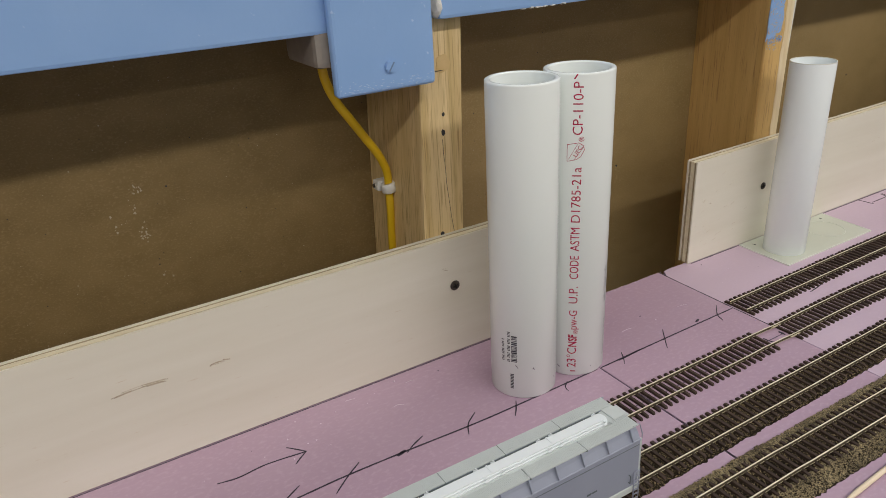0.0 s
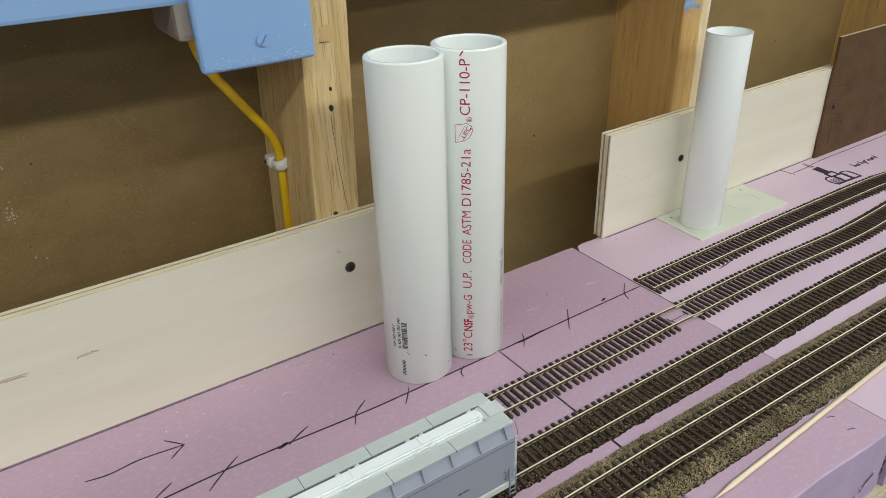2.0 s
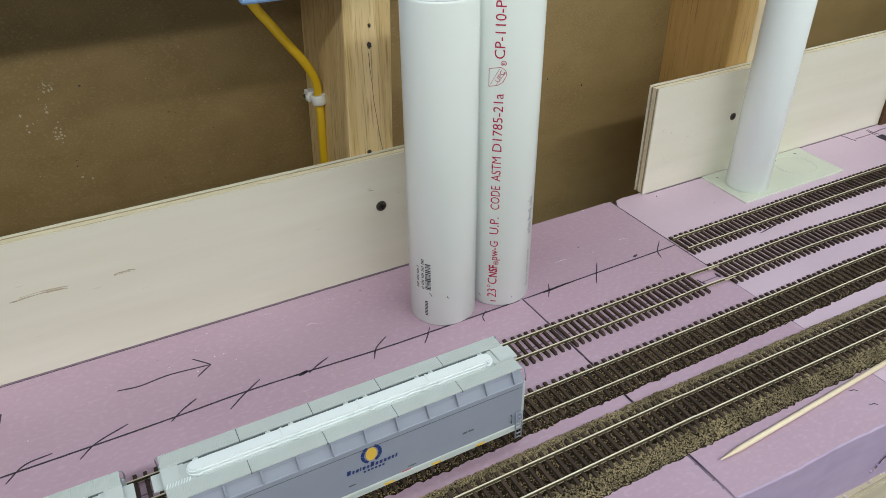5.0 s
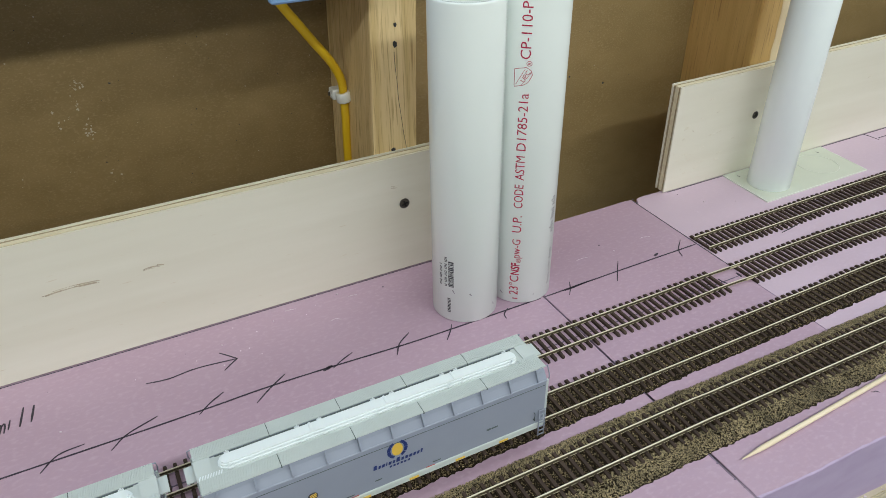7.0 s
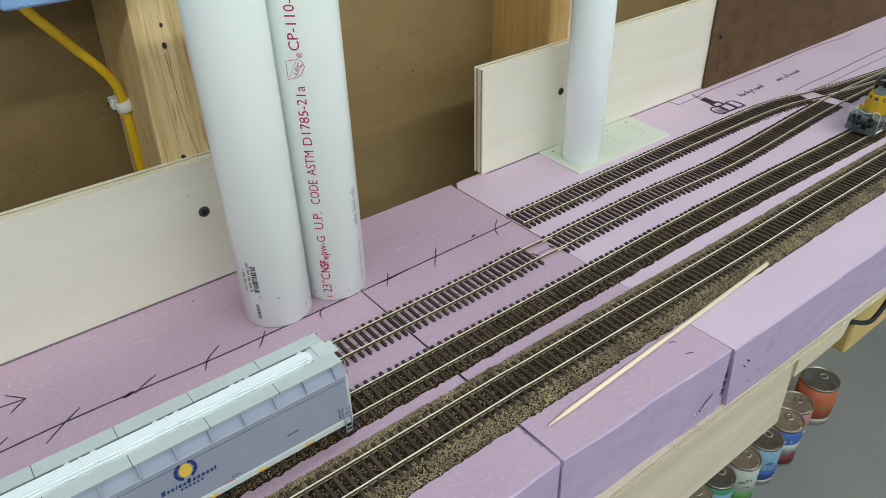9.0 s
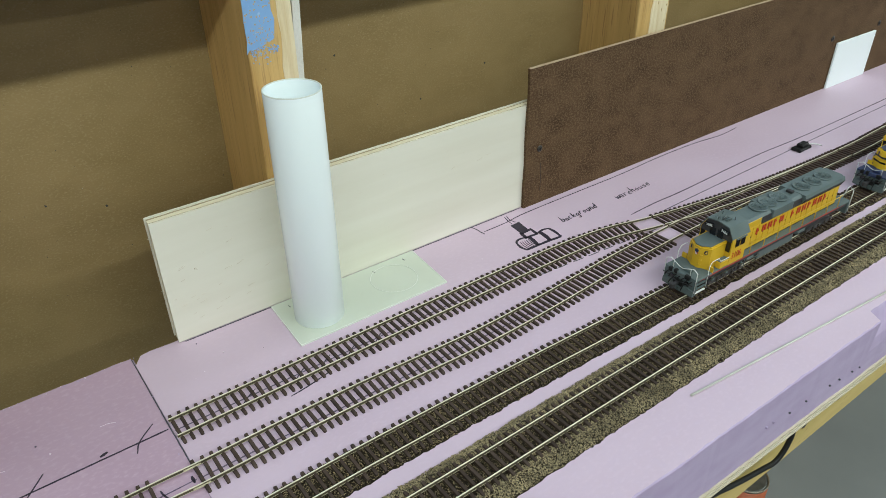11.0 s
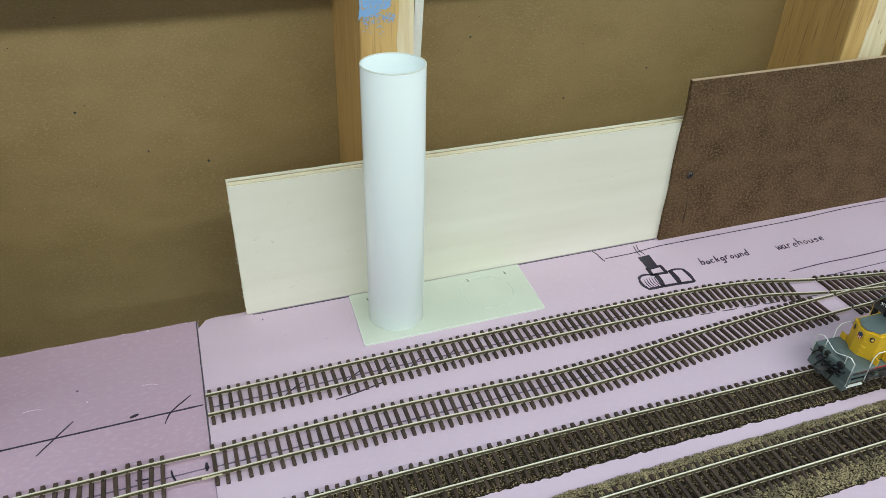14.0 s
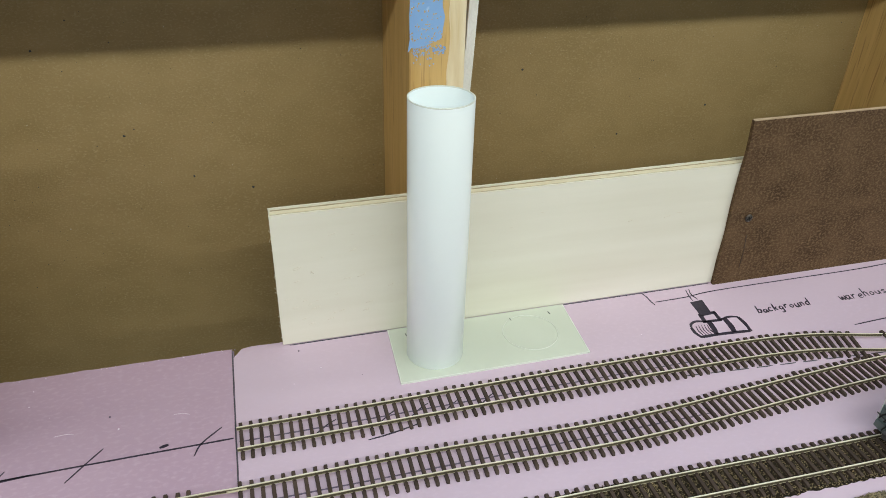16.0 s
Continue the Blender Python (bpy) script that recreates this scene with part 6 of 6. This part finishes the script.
    for k in range(5 if number else 0):
        part("emblem_stripe", box(0.0201, 0.0204, -0.0015 + k * 0.0006, -0.0010 + k * 0.0006, 0.0283 + abs(k - 2) * 0.0005, 0.0305), RED if k % 2 == 0 else WHITE, nose_ob)
    if number:
        part("emblem_foot", prism([(-0.0014, 0.0305), (0.0, 0.0285), (0.0014, 0.0305)], 0, 0.0003, Matrix.Translation((0.0202, 0, 0)) @ pose(0, 0, 0, 90, 0, 90)), RED, nose_ob)
    for k in range(3):
        part("grab_iron", wire([(0.0216, -0.0056, 0.0215 + k * 0.0038), (0.0206, -0.0048, 0.0215 + k * 0.0038), (0.0206, -0.0022, 0.0215 + k * 0.0038)], 0.0003), cab_mat, nose_ob)
    # cab
    cab_pts = [(-0.0158, 0.0180), (0.0158, 0.0180), (0.0158, 0.0410), (0.0105, 0.0490), (0.0, 0.0505), (-0.0105, 0.0490), (-0.0158, 0.0410)]
    cab = part("cab", prism([(p, q) for p, q in cab_pts], 0.0, 0.0205, Matrix.Translation((0.0485, 0, 0)) @ pose(0, 0, 0, 90, 0, 90)), cab_mat, ob, "yellow cab")
    part("cab_roof", prism([(-0.0162, 0.0408), (-0.0110, 0.0494), (0.0, 0.0511), (0.0110, 0.0494), (0.0162, 0.0408), (0.0158, 0.0404), (0.0106, 0.0486), (0.0, 0.0503), (-0.0106, 0.0486), (-0.0158, 0.0404)], 0.0, 0.0235, Matrix.Translation((0.0470, 0, 0)) @ pose(0, 0, 0, 90, 0, 90)), top_mat, cab, "cab roof")
    part("cab_brow", prism([(-0.0150, 0.0378), (0.0150, 0.0378), (0.0150, 0.0412), (0.0100, 0.0485), (0.0, 0.0500), (-0.0100, 0.0485), (-0.0150, 0.0412)], 0.0, 0.0006, Matrix.Translation((0.0479, 0, 0)) @ pose(0, 0, 0, 90, 0, 90)), DARK if number else top_mat, cab)
    for s in (-1, 1):
        part("windshield", prism([(s * 0.0010, 0.0372), (s * 0.0062, 0.0372), (s * 0.0062, 0.0425), (s * 0.0010, 0.0435)], 0, 0.0004, Matrix.Translation((0.0474, 0, 0)) @ pose(0, 0, 0, 90, 0, 90)), BLACK, cab, "dark windshield")
        part("windshield", prism([(s * 0.0108, 0.0290), (s * 0.0148, 0.0290), (s * 0.0148, 0.0395), (s * 0.0108, 0.0410)], 0, 0.0004, Matrix.Translation((0.0480, 0, 0)) @ pose(0, 0, 0, 90, 0, 90)), BLACK, cab, "dark windshield")
        board_ = part("number_board", box(-0.0004, 0.0004, -0.0042, 0.0042, -0.0016, 0.0016, 0.0002), BLACK, cab, "black number board", at=pose(0.0471, s * 0.0074, 0.0447, 0, 0, 0) @ pose(0, 0, 0, 0 - s * 9))
        if number:
            me = letters(number, 0.0030, 0.0001)
            w = max(v.co.x for v in me.vertices)
            me.transform(Matrix.Translation((-0.0006, 0, 0)) @ pose(0, 0, 0, 90, 0, -90) @ Matrix.Translation((-w / 2, -0.0012, 0)))
            part("number", me, WHITE, board_, "white road number")
        part("side_window", box(0.0530, 0.0585, s * 0.0159 - 0.0003, s * 0.0159 + 0.0003, 0.0325, 0.0395), BLACK, cab, "dark side window")
        part("side_window", box(0.0600, 0.0655, s * 0.0159 - 0.0003, s * 0.0159 + 0.0003, 0.0325, 0.0395), BLACK, cab, "dark side window")
        part("armrest", box(0.0525, 0.0660, min(s * 0.0158, s * 0.0172), max(s * 0.0158, s * 0.0172), 0.0395, 0.0402), roof_mat, cab)
    if number:
        me = letters(number, 0.0085, 0.0001)
        me.transform(Matrix.Translation((0.0505, -0.0160, 0.0225)) @ pose(0, 0, 0, 90) @ Matrix.Diagonal((0.78, 1, 1, 1)))
        part("number", me, RED, cab, "red road number on the cab side")
    part("horn", wire([(0.0495, 0.002, 0.0508), (0.0495, 0.002, 0.0535), (0.0450, 0.002, 0.0540)], 0.0006), roof_mat, cab)
    part("horn", wire([(0.0500, -0.001, 0.0508), (0.0500, -0.001, 0.0528), (0.0535, -0.001, 0.0545)], 0.0006), roof_mat, cab)
    # long hood: lower doors yellow, upper band dark, roof grey, flared rear
    hood = part("hood", box(0.0642, 0.216, -0.0096, 0.0096, 0.0180, 0.0405, 0.0004), side_mat, ob, "long engine hood")
    for k in range(17):
        u = 0.073 + k * 0.0084
        for s in (-1, 1):
            dr = part("hood_door", box(u, u + 0.0076, s * 0.0097 - 0.0002, s * 0.0097 + 0.0003, 0.0200, 0.0385, 0.0001), side_mat, hood)
            part("latch", box(u + 0.0066, u + 0.0072, s * 0.0100 - 0.0002, s * 0.0100 + 0.0004, 0.0285, 0.0300), DARK, dr)
    part("hood_roof", prism([(-0.0098, 0.0405), (0.0098, 0.0405), (0.0098, 0.0455), (0.0078, 0.0475), (-0.0078, 0.0475), (-0.0098, 0.0455)], 0.0642, 0.217, pose(0, 0, 0, 90, 0, 90)), roof_mat, ob, "grey hood roof")
    flare = part("radiator", prism([(-0.0098, 0.0385), (-0.0135, 0.0445), (-0.0125, 0.0478), (0.0125, 0.0478), (0.0135, 0.0445), (0.0098, 0.0385)], 0.150, 0.214, pose(0, 0, 0, 90, 0, 90)), roof_mat, ob, "flared radiator section")
    part("dynamic_blister", box(0.104, 0.134, -0.0118, 0.0118, 0.0400, 0.0482, 0.0008, 2), roof_mat, ob)
    for s in (-1, 1):
        part("air_screen", box(0.0715, 0.0900, s * 0.0099 - 0.0003, s * 0.0099 + 0.0006, 0.0390, 0.0455, 0.0002), side_mat, ob)
        part("radiator_screen", prism([(s * 0.0106, 0.0390), (s * 0.0135, 0.0445), (s * 0.0140, 0.0444), (s * 0.0111, 0.0388)], 0.1505, 0.2135, pose(0, 0, 0, 90, 0, 90)), DARK, flare, "dark radiator screen")
        for k in range(13):
            u = 0.086 + k * 0.0086
            if k == 5:
                continue
            bm = box(u, u + 0.0018, s * 0.0104 - 0.0002, s * 0.0104 + 0.0003, 0.0300, 0.0362)
            if k % 3:
                box(u + 0.0036, u + 0.0054, s * 0.0104 - 0.0002, s * 0.0104 + 0.0003, 0.0300, 0.0362, bm=bm)
            box(u + 0.0018, u + 0.0036, s * 0.0104 - 0.0002, s * 0.0104 + 0.0003, 0.0322 + 0.001 * (k % 2), 0.0338 + 0.001 * (k % 2), bm=bm)
            part("lettering_bar", bm, RED if number else LEMON, ob, "lettering drawn as bars")
    for k, u in enumerate((0.098, 0.111, 0.127, 0.163, 0.180, 0.197)):
        fan = part("roof_fan", lathe([(0.0, 0.0), (0.0080, 0.0), (0.0082, 0.0014), (0.0074, 0.0016), (0.0070, 0.0010), (0.0, 0.0013)], 24, Matrix.Translation((u, 0, 0.0481 if 0.10 < u < 0.135 else 0.0475))), roof_mat, ob, "round roof fan")
        for a in range(0, 180, 30):
            part("grille_bar", box(-0.0060, 0.0060, -0.0002, 0.0002, 0.0012, 0.0016), MIST, fan, at=Matrix.Translation((u, 0, 0.0479)) @ pose(0, 0, 0, 0, 0, a))
    for s in (-1, 1):
        part("hood_band", box(0.092, 0.214, s * 0.0099 - 0.0003, s * 0.0099 + 0.0006, 0.0382, 0.0452, 0.0001), DARK if number else side_mat, ob, "dark upper band of the hood")
    part("exhaust", box(0.143, 0.147, -0.003, 0.003, 0.0475, 0.0500, 0.0004), DARK, ob)
    part("rear_platform", box(0.215, 0.233, -0.0160, 0.0160, 0.0164, 0.0182, 0.0004), roof_mat, ob, "grey rear platform")
    part("rear_pilot", box(0.231, 0.2335, -0.0158, 0.0158, 0.0040, 0.0165, 0.0004), MIST, ob)
    part("fuel_tank", box(0.092, 0.146, -0.0135, 0.0135, 0.0035, 0.0125, 0.0016, 2), MIST, ob, "grey fuel tank")
    for s in (-1, 1):
        for u, w, zz, r in ((0.080, 0.010, 0.0100, 0.0019), (0.156, 0.012, 0.0102, 0.0022)):
            part("air_tank", cyl(r, w, Matrix.Translation((u - w / 2, s * 0.0128, zz)) @ pose(0, 0, 0, 0, 90), 12, bevel=0.0004), MIST, ob, "grey air tank under the frame")
        for k in range(9):
            u = 0.022 + k * 0.0062 + 0.0012 * math.sin(k * 3.0)
            part("brake_gear", box(u, u + 0.0026, min(s * 0.0132, s * 0.0150), max(s * 0.0132, s * 0.0150), 0.0072 + 0.0008 * (k % 3), 0.0104 + 0.0006 * (k % 2), 0.0003), MIST if k % 3 == 1 else DARK, ob)
        part("sand_pipe", wire([(0.021, s * 0.0138, 0.0126), (0.021, s * 0.0140, 0.0060), (0.0235, s * 0.0140, 0.0030)], 0.00035), MIST, ob, "thin sand pipe")
        part("sand_pipe", wire([(0.072, s * 0.0138, 0.0126), (0.0725, s * 0.0140, 0.0060), (0.0700, s * 0.0140, 0.0030)], 0.00035), MIST, ob, "thin sand pipe")
        part("frame_pipe", wire([(0.024, s * 0.0154, 0.0118), (0.060, s * 0.0154, 0.0116), (0.064, s * 0.0154, 0.0106), (0.092, s * 0.0154, 0.0106)], 0.00030), RAIL_WEB, ob, "thin pipe along the frame")
        for k in range(4):
            part("bolt", cyl(0.00035, 0.0004, Matrix.Translation((0.0265 + k * 0.0030, s * 0.0106, 0.0225)) @ pose(0, 0, 0, 90 * -s), 6), cab_mat, nose_ob)
        part("antenna", wire([(0.0560, s * 0.0060, 0.0520), (0.0560, s * 0.0060, 0.0556)], 0.0003, up=(1, 0, 0)), DARK, ob, "short roof antenna")
    horn_bar = part("horn_bracket", box(0.0470, 0.0530, -0.0012, -0.0002, 0.0535, 0.0541), DARK, ob, "dark bracket of the roof horns")
    for u, r in ((0.0475, 0.0007), (0.0500, 0.0009), (0.0524, 0.0007)):
        part("horn_bell", cyl(r * 0.5, 0.0042, Matrix.Translation((u, -0.0010, 0.0545)) @ pose(0, 0, 0, 90), 10, r2=r * 1.3), MIST, horn_bar)
    part("horn_post", box(0.0496, 0.0504, -0.0011, -0.0003, 0.0525, 0.0536), DARK, horn_bar)
    truck(ob, 0.047, (-0.020, 0.0, 0.020), DARK)
    truck(ob, 0.189, (-0.020, 0.0, 0.020), DARK)
    # the cab stands close behind the short nose
    lift = Matrix.Translation((0, 0, 0.018))
    cab.matrix_basis = Matrix.Translation((-0.0045, 0, 0)) @ lift @ Matrix.Diagonal((1, 1, 1.085, 1)) @ lift.inverted()
    nose_ob.matrix_basis = lift @ Matrix.Diagonal((1, 1, 1.13, 1)) @ lift.inverted()
    for s in (-1, 1):
        y = s * 0.0155
        part("hand_rail", wire([(0.0050, y * 0.55, 0.0182), (0.0050, y * 0.55, 0.0255), (0.0045, y * 0.75, 0.0268), (0.0042, y, 0.0250), (0.0042, y, 0.0060)], 0.00036), WHITE, ob, "white wire hand rail")
        part("hand_rail", wire([(0.0190, y, 0.0070), (0.0190, y, 0.0260), (0.0215, y, 0.0300), (0.0300, y, 0.0300), (0.0330, y, 0.0260), (0.0480, y, 0.0260)], 0.00032), WHITE, ob, "white wire hand rail")
        for k in range(3):
            part("step", box(0.0050, 0.0180, y - 0.0008, y + 0.0008, 0.0050 + k * 0.0040, 0.0056 + k * 0.0040), MIST if k else WHITE, ob)
        rail_pts = [(0.072, y, 0.0290), (0.214, y, 0.0290)]
        part("hand_rail", wire(rail_pts, 0.00035), cab_mat, ob)
        for k in range(8):
            u = 0.074 + k * 0.0195
            part("stanchion", wire([(u, y, 0.0178), (u, y, 0.0290)], 0.00035, up=(1, 0, 0)), cab_mat, ob)
        part("hand_rail", wire([(0.2335, y * 0.5, 0.0182), (0.2340, y * 0.7, 0.0310), (0.2345, y, 0.0280), (0.2345, y, 0.0060)], 0.00045), WHITE, ob, "white wire hand rail")
    part("rail_chain", wire(smooth_path([(0.0050, -0.0085, 0.0255), (0.0046, 0.0, 0.0225), (0.0050, 0.0085, 0.0255)], 0.002), 0.00028), WHITE, ob)
    return ob


engine(0.3845, YELLOW, MIST, YELLOW, "yellow and grey model diesel locomotive with white handrails", "3106", MIST)
second = engine(0.6850, NAVY, NAVY, LEMON, "bright yellow and navy model diesel locomotive", "", LEMON)
for z in (0.0245, 0.0300):
    part("nose_band", box(0.0198, 0.0208, -0.0032, 0.0032, z, z + 0.0016), BLACK, second, "black nose marking")
for s in (-1, 1):
    for z in (0.0245, 0.0300):
        part("nose_band", box(-0.0045, 0.0045, -0.0004, 0.0004, z, z + 0.0016), BLACK, second, "black nose marking", at=Matrix.Translation((0.0232, s * 0.0072, 0)) @ pose(0, 0, 0, 0, 0, s * 62))



# ---- food cans on the floor ----
def can(x, y, r, h, tone_a, tone_b, lid, label, bands):
    ob = thing("food_can", label, "can", (x, y, FLOOR_Z), group="food cans on the floor")
    part("shell", lathe([(0.0, 0.0), (r - 0.001, 0.0), (r + 0.0006, 0.0008), (r + 0.0006, 0.003), (r - 0.0006, 0.0042), (r - 0.0006, h - 0.0042), (r + 0.0006, h - 0.003), (r + 0.0006, h - 0.0006), (r - 0.0006, h), (r - 0.0022, h - 0.0008), (r - 0.0028, h - 0.0045), (0.0, h - 0.0045)], 40), TIN, ob, "metal can shell")
    ld = part("lid", lathe([(0.0, h - 0.0044), (r - 0.003, h - 0.0044), (r - 0.003, h - 0.0036), (r * 0.82, h - 0.0030), (r * 0.78, h - 0.0038), (r * 0.60, h - 0.0034), (r * 0.56, h - 0.0040), (0.0, h - 0.0038)], 40), lid, ob, "ringed metal lid")
    part("pull_tab", lathe([(0.006, 0.0), (0.010, 0.0), (0.010, 0.0012), (0.006, 0.0012)], 16, Matrix.Translation((r * 0.35, 0, h - 0.0032))), TIN, ld)
    part("label", lathe([(r - 0.0004, 0.006), (r + 0.0002, 0.006), (r + 0.0002, h - 0.006), (r - 0.0004, h - 0.006)], 40), tone_a, ob, "paper label")
    for z0, z1, mat in bands:
        part("label_band", lathe([(r, z0 * h), (r + 0.0004, z0 * h), (r + 0.0004, z1 * h), (r, z1 * h)], 40), mat, ob)
    for k in range(8):
        a = math.radians(rng.uniform(170, 330))
        z0 = rng.uniform(0.25, 0.7) * h
        u = rng.uniform(0.004, 0.012)
        pts = [((r + 0.0007) * math.cos(a + t), (r + 0.0007) * math.sin(a + t), z0 + v) for t, v in ((-u / r, 0), (u / r, 0), (u / r, u * 0.9), (-u / r, u * 0.9))]
        bm = bmesh.new()
        bm.faces.new([bm.verts.new(p) for p in pts])
        part("label_patch", bm, tone_b, ob)
    return ob


def paper(name, c):
    return surface(name, c, tuple(min(1, v * 1.15 + 0.01) for v in c), 60, 0.5, bump=0.02)


# Label and lid colours are darkened to hold the shade under the bench.
C_OR, C_GR, C_RE, C_BL, C_LB, C_WH, C_PK, C_DG = (paper(n, c) for n, c in (("orange_label", (0.40, 0.10, 0.04)), ("green_label", (0.08, 0.25, 0.05)), ("dark_red_label", (0.16, 0.02, 0.02)), ("blue_label", (0.03, 0.09, 0.32)), ("pale_blue_label", (0.16, 0.30, 0.42)), ("white_label", (0.38, 0.40, 0.38)), ("pink_label", (0.36, 0.16, 0.17)), ("deep_green_label", (0.03, 0.18, 0.08))))
LID_D = surface("dark_lid", (0.10, 0.11, 0.10), (0.20, 0.20, 0.19), 50, 0.4, bump=0.05, metal=0.7)
can(1.082, -0.018, 0.0440, 0.112, C_OR, C_GR, LID_D, "large can with an orange vegetable label", [(0.05, 0.18, C_WH)])
can(0.994, -0.014, 0.0375, 0.088, C_PK, C_WH, TIN, "short can with a pink and white label", [(0.08, 0.3, C_WH)])
can(0.902, -0.036, 0.0390, 0.112, C_BL, C_WH, TIN, "can with a blue label and red fruit", [(0.35, 0.62, C_WH), (0.06, 0.35, C_RE)])
can(0.820, -0.035, 0.0390, 0.112, C_LB, C_BL, LID_D, "can with a pale blue label", [(0.15, 0.42, C_BL), (0.05, 0.15, C_WH)])
can(0.737, -0.037, 0.0365, 0.112, C_WH, C_GR, TIN, "can with a white and green label", [(0.05, 0.35, C_GR)])
can(0.655, -0.030, 0.0365, 0.112, C_DG, C_LB, LID_D, "can with a green and blue label", [(0.5, 0.8, C_LB)])
can(0.740, 0.048, 0.0349, 0.112, C_WH, C_BL, TIN, "plain can with a pull-tab lid", [])
can(0.575, -0.030, 0.0365, 0.112, C_DG, C_WH, TIN, "can with a dark green label", [])
can(1.020, 0.066, 0.0349, 0.112, C_RE, C_WH, TIN, "can with a dark red label near the wall", [])
